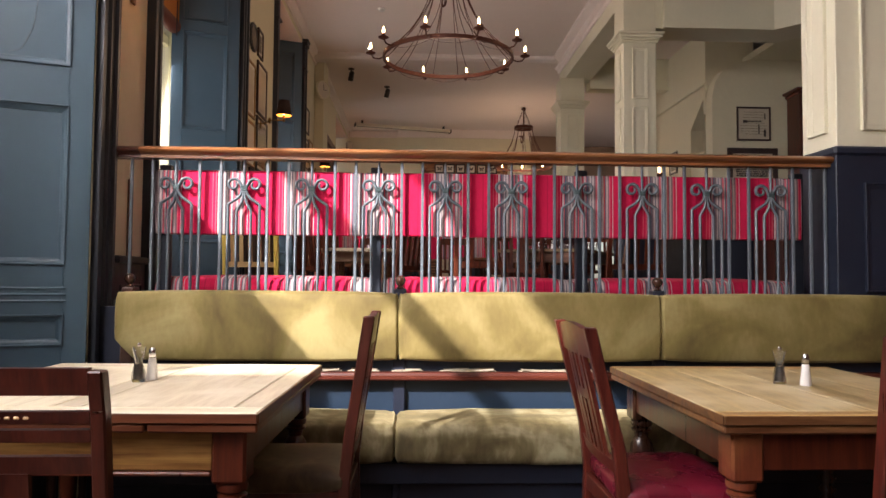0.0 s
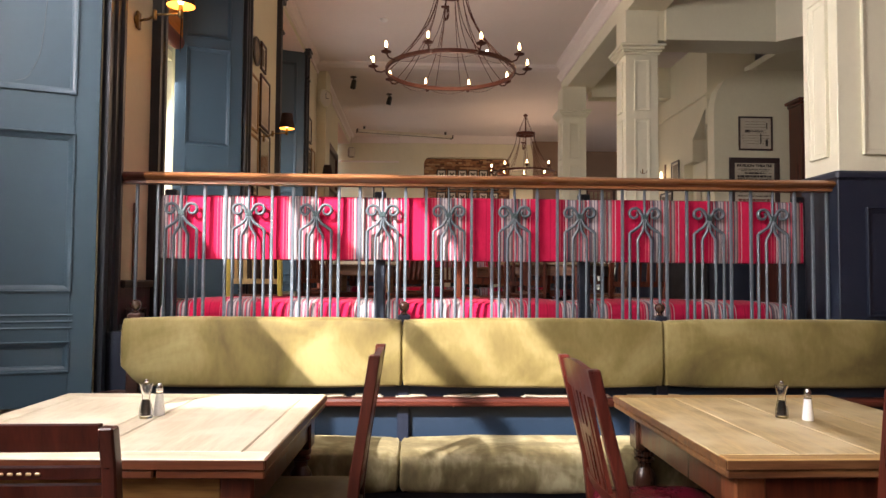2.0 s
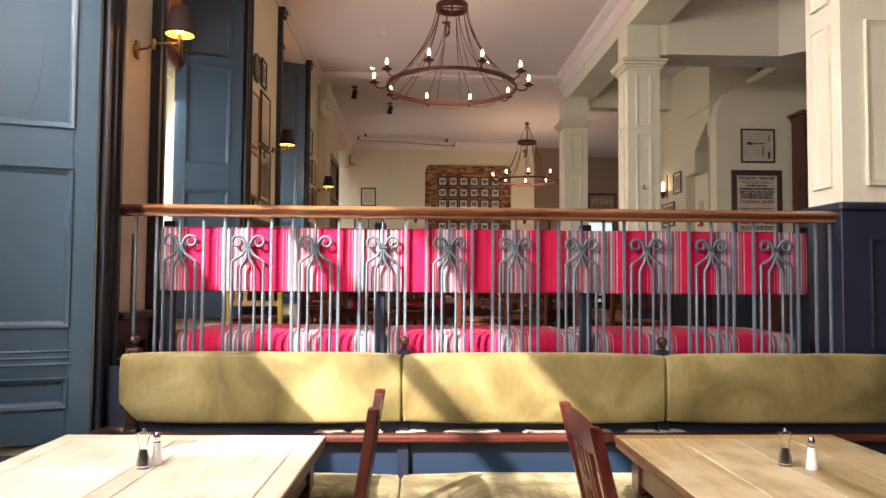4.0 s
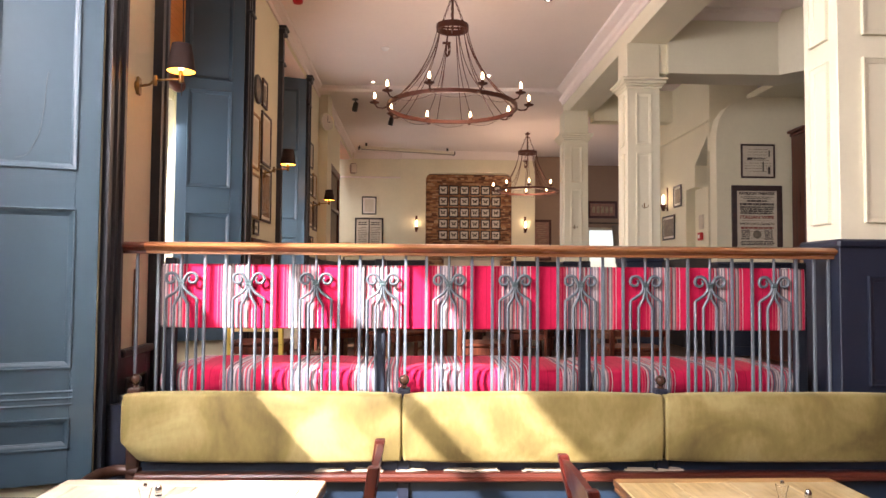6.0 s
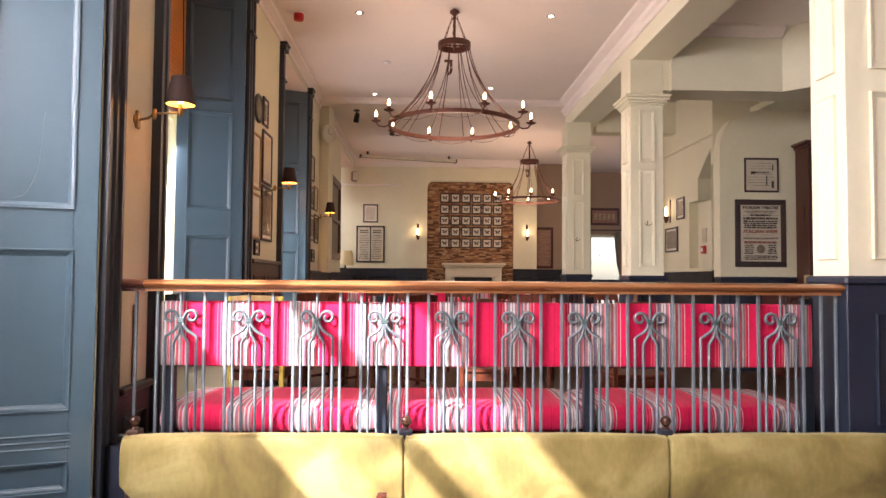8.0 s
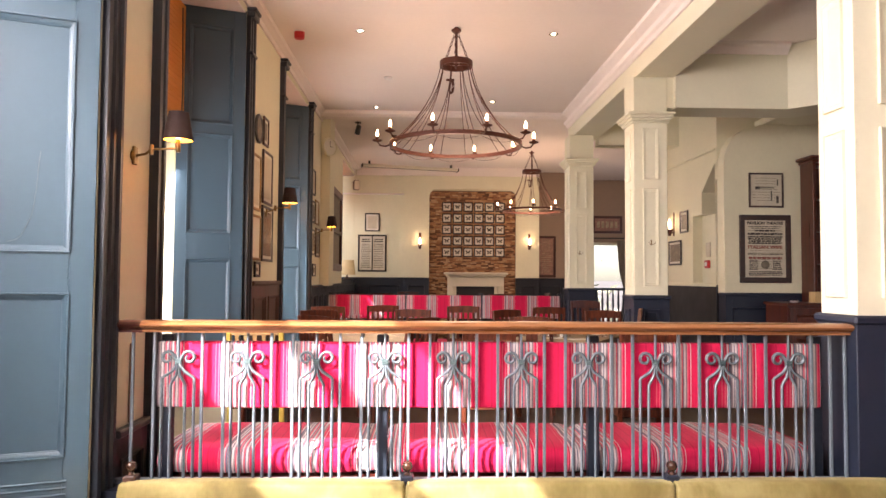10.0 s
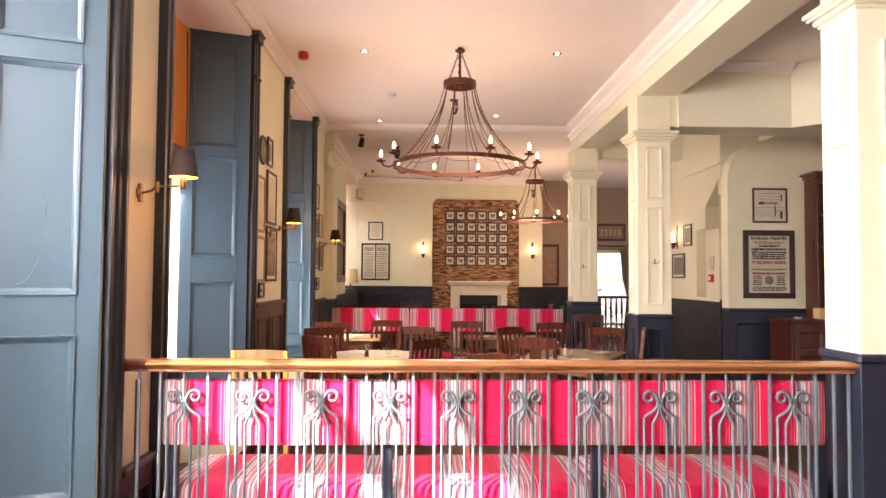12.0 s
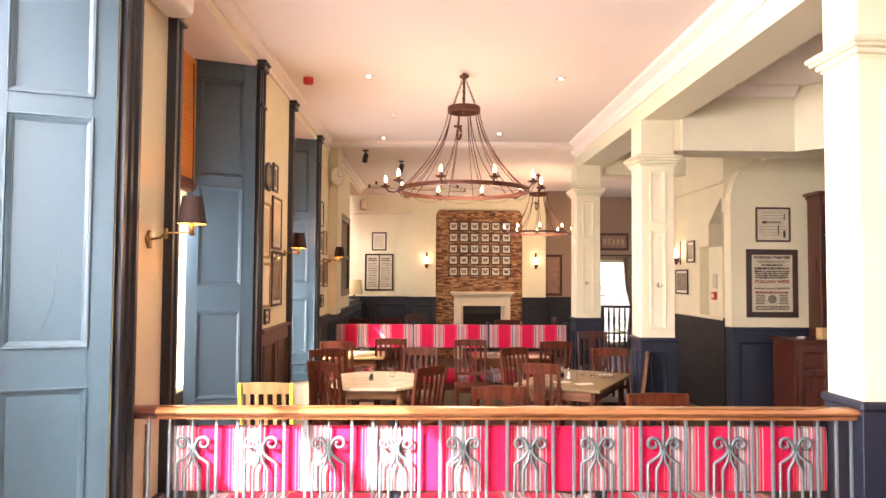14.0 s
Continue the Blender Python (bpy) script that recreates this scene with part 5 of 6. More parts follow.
    if style == "ladder":
        for z0, z1 in ((h - 0.060, h), (h - 0.122, h - 0.096), (h - 0.165, h - 0.137), (h - 0.237, h - 0.197)):
            bent_rail("back_rail" if z1 < h else "crest_rail", z0, z1, 0.004)
        upright("splat", 0, 0.06, 0.50, h - 0.235)
        for k in range(-3, 4):
            box_part("carved_bead", (k * 0.02 - 0.006, k * 0.02 + 0.006, at(h - 0.11) + 0.011, at(h - 0.11) + 0.018, h - 0.113, h - 0.106), M_PALECHAIR, c, 0.002, "small pale carved bead")
    elif style == "splat":
        bent_rail("crest_rail", h - 0.10, h - 0.02, 0.012, 0.02, 0.0)
        bent_rail("back_rail", 0.52, 0.56)
        for px, hw in ((-0.10, 0.011), (-0.055, 0.018), (0.0, 0.012), (0.055, 0.018), (0.10, 0.011)):
            upright("splat", px, hw, 0.56, h - 0.10)
        upright("splat_bridge", 0, 0.06, 0.72, 0.75)
    elif style == "pediment":
        bent_rail("crest_rail", h - 0.10, h - 0.03, 0.012, 0.035, 0.03)
        bent_rail("back_rail", 0.55, 0.60)
        for px in (-0.07, 0.07):
            upright("slat", px, 0.022, 0.60, h - 0.10)
        bm = bmesh.new()
        lathe(bm, [(0.012, -0.03), (0.022, -0.026), (0.022, -0.018), (0.012, -0.006)], 14, (0, at(h) - 0.005, h - 0.045), "Y")
        part("boss", bm, wood, c, smooth=50)
    elif style == "wide":
        bent_rail("crest_rail", h - 0.10, h - 0.005, 0.012, 0.01)
        bent_rail("back_rail", 0.53, 0.57)
        upright("splat", 0, 0.055, 0.57, h - 0.10)
        for px in (-0.11, 0.11):
            upright("slat", px, 0.014, 0.57, h - 0.10)
    else:
        bent_rail("crest_rail", h - 0.085, h - 0.005, 0.014, 0.008)
        bent_rail("back_rail", 0.54, 0.58)
        n = 5
        for k in range(n):
            upright("slat", (-0.5 + (k + 0.5) / n) * (w - 0.09), 0.014, 0.58, h - 0.085)
    if pad:
        padded("seat", (-x, x, -d / 2 - 0.015, d / 2 - 0.03, sh - 0.03, sh + 0.012), seat_mat, c, 0.03, 0.012, 1.0, "upholstered seat")
    else:
        box_part("seat", (-x - 0.005, x + 0.005, -d / 2 - 0.015, d / 2 - 0.04, sh - 0.03, sh), seat_mat or wood, c, 0.01)
    for lim in ((-x + 0.04, x - 0.04, -d / 2 + 0.006, -d / 2 + 0.03), (-x + 0.04, x - 0.04, d / 2 - 0.03, d / 2 - 0.01), (-x + 0.008, -x + 0.03, -d / 2 + 0.04, d / 2 - 0.04), (x - 0.03, x - 0.008, -d / 2 + 0.04, d / 2 - 0.04)):
        box_part("apron", (*lim, sh - 0.085, sh - 0.031), wood, c, 0.002)
    for s in (-1, 1):
        box_part("stretcher", (s * (x - 0.022) - 0.009, s * (x - 0.022) + 0.009, -d / 2 + 0.035, d / 2 - 0.02, 0.17, 0.195), wood, c, 0.003)
    return c


# lower bar
chair(pose(-0.905, 1.80, 0, 0, 0, 180), "dark mahogany ladder-back chair at the pale table", "ladder", M_MAHO, None, 0.90, 0.46, 0.06)
chair(pose(-0.395, 2.44, 0, 0, 0, -90), "red-brown chair with a brown velvet seat", "splat", M_MAHO, M_BROWNSEAT, 0.985, 0.42, 0.07, True)
chair(pose(0.80, 2.27, 0, 0, 0, 90), "red-brown chair with slotted splat and burgundy leather seat", "splat", M_CHAIRD, M_LEATHER, 0.965, 0.46, 0.10, True)
chair(pose(1.328, 1.82, 0, 0, 0, 180), "red-brown wooden chair at the plank table", "slats", M_CHAIRD, None, 0.98, 0.46, 0.06)
# dining room
slat = chair(pose(0.52, 8.78, FU), "red-brown slat-back wooden dining chair", "slats", M_CHAIR)
for x, y, rz in ((-0.87, 6.80, 143), (-1.06, 7.51, 20), (-0.17, 7.73, -14), (-0.18, 6.49, 228), (1.10, 7.80, 35), (2.06, 7.72, 0), (1.60, 9.09, 180), (-0.52, 9.39, 180), (-1.16, 8.94, 178)):
    copy_thing(slat, pose(x, y, FU, 0, 0, rz))
tall = chair(pose(-0.70, 12.1, FU, 0, 0, 180), "tall dark slat-back chair beyond the striped bench", "slats", M_MAHO, None, 1.09)
for x, y, rz in ((-1.27, 12.0, 200), (-0.2, 12.9, 20), (1.3, 11.9, 180), (2.0, 12.5, -90)):
    copy_thing(tall, pose(x, y, FU, 0, 0, rz))
# Sun on the back and shade below are put into this chair's colours.
sunny = chair(pose(-1.235, 5.46, FU, 0, 0, 180), "worn chair, sunlit back painted pale yellow, shaded legs painted brown", "slats", M_PALECHAIR, M_CHAIR, 1.005, 0.42)
for o in sunny.children:
    if o.name.startswith("back_post"):
        o.data.materials[0] = M_SUNYELLOW
    elif o.name.startswith(("leg", "seat", "apron", "stretcher")):
        o.data.materials[0] = M_CHAIR
chair(pose(1.60, 5.16, FU, 0, 0, 180), "worn red-brown slat-back chair", "slats", M_CHAIR, None, 0.985, 0.44)
chair(pose(0.49, 5.44, FU, 0, 0, 180), "red-brown chair with a shaped crest and round boss", "pediment", M_CHAIR, None, 0.99, 0.40)
chair(pose(1.08, 6.80, FU, 0, 0, 166), "brown chair with a wide splat", "wide", M_CHAIR, None, 0.99, 0.40)
chair(pose(2.30, 9.60, FU), "dark mahogany chair with a tall slotted back", "wide", M_MAHO, None, 1.04, 0.42)
chair(pose(1.91, 6.95, FU, 0, 0, -108), "worn brown wooden chair beside the navy column", "slats", M_OAKEDGE, None, 1.06, 0.42)


# ---------------- table ware ----------------
def pepper_mill(m, group):
    t = thing("pepper_mill", m, "clear hourglass pepper mill half full of pepper", "pepper mill", group)
    bm = bmesh.new()
    lathe(bm, [(0.021, 0.0), (0.023, 0.004), (0.022, 0.03), (0.014, 0.065), (0.013, 0.075), (0.022, 0.112), (0.024, 0.118), (0.022, 0.118), (0.020, 0.112), (0.011, 0.075), (0.012, 0.065), (0.0195, 0.03), (0.019, 0.010)], 18)
    part("body", bm, M_ACRYLIC, t, smooth=50)
    bm = bmesh.new()
    lathe(bm, [(0.0180, 0.0105), (0.0185, 0.03), (0.0112, 0.062)], 14)
    part("pepper", bm, M_PEPPER, t, "black peppercorns", smooth=50)
    bm = bmesh.new()
    lathe(bm, [(0.006, 0.1205), (0.008, 0.125), (0.005, 0.133)], 10)
    part("knob", bm, M_STEEL, t, smooth=50)
    return t


def salt_shaker(m, group):
    t = thing("salt_shaker", m, "clear salt shaker full of white salt with steel top", "salt shaker", group)
    bm = bmesh.new()
    lathe(bm, [(0.0125, 0.0765), (0.012, 0.082), (0.011, 0.086)], 16)
    part("body", bm, M_ACRYLIC, t, smooth=50)
    bm = bmesh.new()
    lathe(bm, [(0.019, 0.0), (0.020, 0.006), (0.0125, 0.076)], 16)
    part("salt", bm, M_SALT, t, "white salt", smooth=50)
    bm = bmesh.new()
    lathe(bm, [(0.0115, 0.0862), (0.0125, 0.09), (0.012, 0.103), (0.007, 0.112)], 14)
    part("cap", bm, M_STEEL, t, smooth=50)
    return t


pep = pepper_mill(pose(-0.942, 2.43, 0.742), "cruets on the tables")
salt = salt_shaker(pose(-0.915, 2.48, 0.742), "cruets on the tables")
copy_thing(pep, pose(1.323, 2.482, 0.732))
copy_thing(salt, pose(1.395, 2.438, 0.732))


def tumbler(m):
    t = thing("glass_tumbler", m, "clear glass tumbler on a dining table", "glass", "glasses on the tables")
    bm = bmesh.new()
    lathe(bm, [(0.026, 0.0), (0.033, 0.10), (0.031, 0.10), (0.025, 0.008)], 14)
    part("bowl", bm, M_GLASS, t, smooth=50)
    return t


def napkin(m):
    t = thing("napkin", m, "folded white paper napkin on a table", "napkin", "napkins on the tables")
    bm = bmesh.new()
    cbox(bm, -0.08, 0.08, -0.05, 0.05, 0, 0.006, 0.002)
    part("fold", bm, M_PAPERW, t)
    bm = bmesh.new()
    cbox(bm, -0.075, 0.07, -0.045, 0.02, 0.0065, 0.010, 0.001)
    part("fold", bm, M_PAPERW, t)
    return t


gl = tumbler(pose(-0.62, 7.2, FU + 0.75))
nk = napkin(pose(-0.25, 7.35, FU + 0.75, 0, 0, 20))
for x, y, z in ((1.20, 7.25, 0.76), (1.32, 7.30, 0.76), (1.45, 7.0, 0.76), (1.80, 7.20, 0.76), (1.86, 7.15, 0.76), (1.26, 7.12, 0.76), (1.62, 7.42, 0.76), (1.70, 7.32, 0.76), (-0.9, 9.25, 0.75), (-1.25, 9.35, 0.75), (-0.72, 9.5, 0.75), (-0.40, 7.3, 0.75), (-1.2, 9.5, 0.75), (-1.0, 9.45, 0.75), (-0.85, 9.6, 0.75), (-1.1, 9.3, 0.75), (0.75, 9.3, 0.75), (1.3, 9.4, 0.75), (-0.9, 12.6, 0.75), (1.5, 12.3, 0.75)):
    copy_thing(gl, pose(x, y, FU + z))
for x, y, z, r in ((1.50, 6.78, 0.76, 20), (1.88, 7.42, 0.76, 30), (-1.15, 9.65, 0.75, 5), (-0.82, 9.35, 0.75, 40), (-1.05, 9.25, 0.75, 12), (-0.95, 9.62, 0.75, 70), (-0.35, 7.05, 0.75, 75), (-0.75, 7.35, 0.75, 10), (1.30, 6.9, 0.76, 25), (1.0, 9.5, 0.75, 10), (0.8, 9.55, 0.75, 60)):
    copy_thing(nk, pose(x, y, FU + z, 0, 0, r))
copy_thing(pep, pose(-0.60, 7.05, FU + 0.75))
copy_thing(salt, pose(1.42, 7.15, FU + 0.76))
copy_thing(pep, pose(1.36, 7.2, FU + 0.76))


# ---------------- lights ----------------
def chandelier(m, R, ring_z, hub_r, hub_z, n, phase, label, group):
    """A wrought cartwheel; origin on the ceiling, heights below it are negative."""
    c = thing("chandelier", m, label, "chandelier", group)
    bm = bmesh.new()
    lathe(bm, [(0.020, 0.0), (0.022, -0.018), (0.048, -0.024), (0.050, -0.034), (0.040, -0.046), (0.016, -0.052), (0.013, -0.07)], 18)
    part("ceiling_rose", bm, M_BRONZE, c, smooth=50)

    def band(name, r, z, hh, tt):
        bm = bmesh.new()
        k = 48
        prof = [(r - tt, z - hh), (r + tt, z - hh), (r + tt * 1.2, z), (r + tt, z + hh), (r - tt, z + hh)]
        rings = [[bm.verts.new((pr * math.cos(2 * math.pi * i / k), pr * math.sin(2 * math.pi * i / k), pz)) for pr, pz in prof] for i in range(k)]
        for i in range(k):
            a, b = rings[i], rings[(i + 1) % k]
            for q in range(5):
                bm.faces.new((a[q], a[(q + 1) % 5], b[(q + 1) % 5], b[q]))
        return part(name, bm, M_BRONZE, c, smooth=40)

    band("ring", R, ring_z, 0.019, 0.011)
    band("hub_ring", hub_r, hub_z, 0.028, 0.012)
    for k in range(3):
        a = 2 * math.pi * (k + 0.2) / 3
        bm = bmesh.new()
        links = 7
        p0 = Vector((0.012 * math.cos(a), 0.012 * math.sin(a), -0.05))
        p1 = Vector((hub_r * math.cos(a), hub_r * math.sin(a), hub_z + 0.02))
        for q in range(links):
            f = (q + 0.5) / links
            o = p0.lerp(p1, f)
            d = (p1 - p0) / links * 0.62
            u = d.cross(Vector((0, 0, 1))).normalized() if q % 2 else d.cross(d.cross(Vector((0, 0, 1)))).normalized()
            tube(bm, [o + d * math.cos(t) + u * 0.010 * math.sin(t) for t in [2 * math.pi * s / 10 for s in range(10)]], 0.0035, 5, closed=True)
        part("chain", bm, M_BRONZE, c, smooth=60)
    bm = bmesh.new()
    tube(bm, [(0, 0, -0.05), (0, 0, hub_z - 0.02)], 0.013, 10)
    cbox(bm, -hub_r, hub_r, -0.008, 0.008, hub_z - 0.008, hub_z + 0.008, 0.002)
    cbox(bm, -0.008, 0.008, -hub_r, hub_r, hub_z - 0.0075, hub_z + 0.0075, 0.002)
    part("stem", bm, M_BRONZE, c, smooth=50)
    for k in range(n):
        a = phase + 2 * math.pi * k / n
        ca, sa = math.cos(a), math.sin(a)
        for off in (-0.10, 0.10):
            bm = bmesh.new()
            pts = []
            for q in range(11):
                f = q / 10
                r = hub_r + (R - hub_r) * (0.30 * f + 0.70 * f ** 2.3)
                aa = a + off * f
                pts.append((r * math.cos(aa), r * math.sin(aa), hub_z + (ring_z - hub_z) * f))
            tube(bm, pts, 0.0038, 5)
            part("hanging_rod", bm, M_BRONZE, c, smooth=60)
        bm = bmesh.new()
        tube(bm, [(R * ca, R * sa, ring_z), ((R + 0.05) * ca, (R + 0.05) * sa, ring_z - 0.02), ((R + 0.10) * ca, (R + 0.10) * sa, ring_z - 0.012), ((R + 0.13) * ca, (R + 0.13) * sa, ring_z + 0.03)], 0.008, 6)
        arm = part("arm", bm, M_BRONZE, c, smooth=60)
        px, py = (R + 0.13) * ca, (R + 0.13) * sa
        bm = bmesh.new()
        lathe(bm, [(0.012, 0.02), (0.045, 0.032), (0.05, 0.038), (0.048, 0.042), (0.016, 0.042), (0.016, 0.075), (0.013, 0.075)], 14, (px, py, ring_z))
        part("candle_cup", bm, M_BRONZE, arm, smooth=50)
        bm = bmesh.new()
        lathe(bm, [(0.008, 0.0755), (0.0125, 0.088), (0.0135, 0.100), (0.010, 0.122), (0.003, 0.140)], 12, (px, py, ring_z))
        part("bulb", bm, M_BULB, arm, "glowing candle bulb", smooth=60)
    # slack flex looped under the wheel, and a coil of it hung from the hub
    for k in range(n):
        bm = bmesh.new()
        a0, a1 = phase + 2 * math.pi * k / n, phase + 2 * math.pi * (k + 1) / n
        tube(bm, [(R * 0.98 * math.cos(a0 + (a1 - a0) * f), R * 0.98 * math.sin(a0 + (a1 - a0) * f), ring_z - 0.02 - 0.16 * f * (1 - f)) for f in [q / 8 for q in range(9)]], 0.0022, 4)
        part("flex", bm, M_BRONZE, c)
    bm = bmesh.new()
    for q in range(3):
        ox, rr = -0.055 + 0.005 * q, 0.014 + 0.004 * q
        tube(bm, [(ox + rr * math.sin(t), -0.05 - 0.012 * q, hub_z - 0.24 + 0.07 * math.cos(t)) for t in [2 * math.pi * w / 14 for w in range(14)]], 0.005, 5, closed=True)
    tube(bm, [(-0.055, -0.055, hub_z - 0.165), (-0.05, -0.05, hub_z - 0.01)], 0.005, 5)
    cbox(bm, -0.10, -0.02, -0.075, -0.045, hub_z - 0.185, hub_z - 0.165, 0.004)
    part("cable_coil", bm, M_BRONZE, c, "coil of spare flex", smooth=60)
    return c


chandelier(pose(0.306, 6.77, CEIL), 0.635, 3.285 - CEIL, 0.148, 4.085 - CEIL, 10, math.radians(-72), "brown iron cartwheel chandelier with ten candle bulbs", "chandeliers")
chandelier(pose(2.08, 13.3, CEIL), 0.56, 3.30 - CEIL, 0.17, 4.05 - CEIL, 10, 0.2, "smaller brown iron cartwheel chandelier", "chandeliers")
for at, watts in (((0.306, 6.77, 3.2), 8.5), ((2.08, 13.3, 3.2), 15)):
    d = bpy.data.lights.new("chandelier_light", "POINT")
    d.energy, d.color, d.shadow_soft_size = watts, (1.0, 0.70, 0.45), 0.35
    new("chandelier_light", d).location = at


def wall_lamp(m, lit=True):
    """A swing-arm lamp; origin on the wall, +x into the room."""
    t = thing("wall_lamp", m, "brass swing-arm wall lamp with a dark shade", "wall lamp", "wall lamps")
    bm = bmesh.new()
    lathe(bm, [(0.030, 0.0), (0.032, 0.008), (0.022, 0.016), (0.014, 0.022)], 16, (0, 0, 0), "X")
    cbox(bm, 0.004, 0.022, -0.022, 0.022, -0.05, 0.05, 0.006)
    part("backplate", bm, M_BRASS, t, smooth=40)
    bm = bmesh.new()
    tube(bm, [(0.02, 0, 0.0), (0.07, 0, 0.01), (0.10, 0, 0.035)], 0.007, 8)
    lathe(bm, [(0.011, 0.005), (0.013, 0.03), (0.011, 0.06)], 10, (0.10, 0, 0))
    tube(bm, [(0.10, 0, 0.035), (0.24, 0, 0.04)], 0.006, 8)
    lathe(bm, [(0.010, 0.02), (0.014, 0.03), (0.014, 0.075), (0.010, 0.09)], 10, (0.24, 0, 0))
    part("arm", bm, M_BRASS, t, smooth=50)
    bm = bmesh.new()
    lo, hi = (0.078, 0.085), (0.052, 0.235)
    lathe(bm, [lo, hi, (hi[0] - 0.003, hi[1]), (lo[0] - 0.003, lo[1])], 28, (0.24, 0, 0))
    bmesh.ops.delete(bm, geom=[f for f in bm.faces if len(f.verts) > 4], context="FACES")
    sh = part("shade", bm, M_SHADE, t, "dark tapered shade with a warm lining", smooth=60)
    bm = bmesh.new()
    ring = []
    for r, z in ((0.0742, 0.0865), (0.049, 0.23)):
        ring.append([bm.verts.new((0.24 + r * math.cos(2 * math.pi * k / 28), r * math.sin(2 * math.pi * k / 28), z)) for k in range(28)])
    for k in range(28):
        bm.faces.new((ring[0][k], ring[0][(k + 1) % 28], ring[1][(k + 1) % 28], ring[1][k]))
    part("lining", bm, M_SHADEIN, sh, "lit golden lining", smooth=60)
    bm = bmesh.new()
    lathe(bm, [(0.010, 0.092), (0.022, 0.12), (0.022, 0.14), (0.010, 0.165)], 12, (0.24, 0, 0))
    part("bulb", bm, M_SCONCE, t, "glowing bulb", smooth=60)
    return t


lamp = wall_lamp(pose(WX, 3.78, 2.63))
copy_thing(lamp, pose(WX, 6.9, 2.63))
copy_thing(lamp, pose(WX, 10.05, 2.63))


def sconce(m):
    """A candle bracket; origin on the wall, front towards -y."""
    t = thing("wall_sconce", m, "dark iron wall sconce with a glowing candle lamp", "wall lamp", "wall sconces")
    bm = bmesh.new()
    cbox(bm, -0.025, 0.025, -0.012, 0.0, -0.20, 0.16, 0.005)
    lathe(bm, [(0.016, -0.20), (0.045, -0.12), (0.045, -0.10), (0.02, -0.095)], 12, (0, -0.07, 0))
    tube(bm, [(0, -0.01, -0.15), (0, -0.07, -0.16)], 0.008, 6)
    part("bracket", bm, M_BRONZE, t, smooth=40)
    bm = bmesh.new()
    lathe(bm, [(0.018, -0.094), (0.024, -0.04), (0.020, 0.02), (0.006, 0.055)], 14, (0, -0.07, 0))
    part("candle_glass", bm, M_SCONCE, t, "glowing amber glass", smooth=60)
    return t


sc = sconce(pose(-0.075, 15.42, 2.83))
copy_thing(sc, pose(2.357, 15.42, 2.83))
copy_thing(sc, pose(3.80, 10.45, 2.85, 0, 0, -90))

for at in ((-0.075, 15.30, 2.86), (2.357, 15.30, 2.86), (3.68, 10.45, 2.88)):
    d = bpy.data.lights.new("sconce_light", "POINT")
    d.energy, d.color, d.shadow_soft_size = 0.28, (1.0, 0.74, 0.45), 0.04
    new("sconce_light", d).location = at

for x, y in ((-0.646, 6.90), (1.29, 6.90), (-0.70, 10.0), (0.95, 9.6), (0.3, 3.2), (-0.7, 3.2)):
    t = thing("ceiling_spot", pose(x, y, CEIL), "small recessed steel ceiling spotlight", "spotlight", "ceiling spotlights")
    bm = bmesh.new()
    lathe(bm, [(0.044, 0.0), (0.046, -0.004), (0.038, -0.008), (0.030, -0.004), (0.020, -0.0035)], 20)
    part("rim", bm, M_STEEL, t, smooth=40)
    bm = bmesh.new()
    lathe(bm, [(0.019, -0.0045), (0.016, -0.007)], 16)
    part("lamp", bm, M_SPOTBULB, t, "glowing spot lamp")
t = thing("fire_alarm", pose(-1.26, 6.95, CEIL), "red ceiling fire alarm sounder", "alarm")
bm = bmesh.new()
lathe(bm, [(0.05, 0.0), (0.052, -0.01), (0.052, -0.06), (0.046, -0.075), (0.02, -0.08)], 18)
part("body", bm, M_RED, t, smooth=40)
bm = bmesh.new()
lathe(bm, [(0.056, 0.0), (0.057, -0.006), (0.053, -0.012)], 18)
part("base", bm, M_WHITE, t, smooth=40)
t = thing("smoke_detector", pose(-0.45, 8.5, CEIL), "white ceiling smoke detector", "detector")
bm = bmesh.new()
lathe(bm, [(0.05, 0.0), (0.052, -0.012), (0.035, -0.03), (0.015, -0.036)], 18)
part("body", bm, M_WHITE, t, smooth=40)
for x, y, rx in ((-1.05, 11.0, 35), (-0.52, 12.0, 20)):
    t = thing("track_spotlight", pose(x, y, CEIL), "small black ceiling spotlight on a bracket", "spotlight", "black spotlights")
    bm = bmesh.new()
    lathe(bm, [(0.05, 0.0), (0.05, -0.015), (0.012, -0.02), (0.010, -0.10)], 12)
    part("stem", bm, M_BLACK, t, smooth=40)
    bm = bmesh.new()
    lathe(bm, [(0.02, 0.09), (0.04, 0.07), (0.045, -0.06), (0.04, -0.06)], 14)
    o = part("head", bm, M_BLACK, t, smooth=40)
    o.matrix_basis = pose(0, 0, -0.13, rx, 15, 0)

t = thing("screen_case", pose(-0.28, 14.85, CEIL - 0.11, 0, 0, 15), "long pale projection screen case hung under the ceiling", "screen case")
box_part("case", (-1.04, 1.04, -0.075, 0.075, -0.03, 0.035), M_MANTEL, t, 0.01)
box_part("slot", (-1.03, 1.03, -0.055, -0.02, -0.034, -0.0305), M_BLACK, t, 0, "dark screen slot")
for s in (-1, 1):
    box_part("end_cap", sorted((s * 1.041, s * 1.065)) + [-0.078, 0.078, -0.036, 0.04], M_BROWNFRAME, t, 0.006, "dark end cap")
    box_part("bracket", (s * 0.9 - 0.02, s * 0.9 + 0.02, -0.02, 0.02, 0.035, 0.11), M_BLACK, t, 0.003)

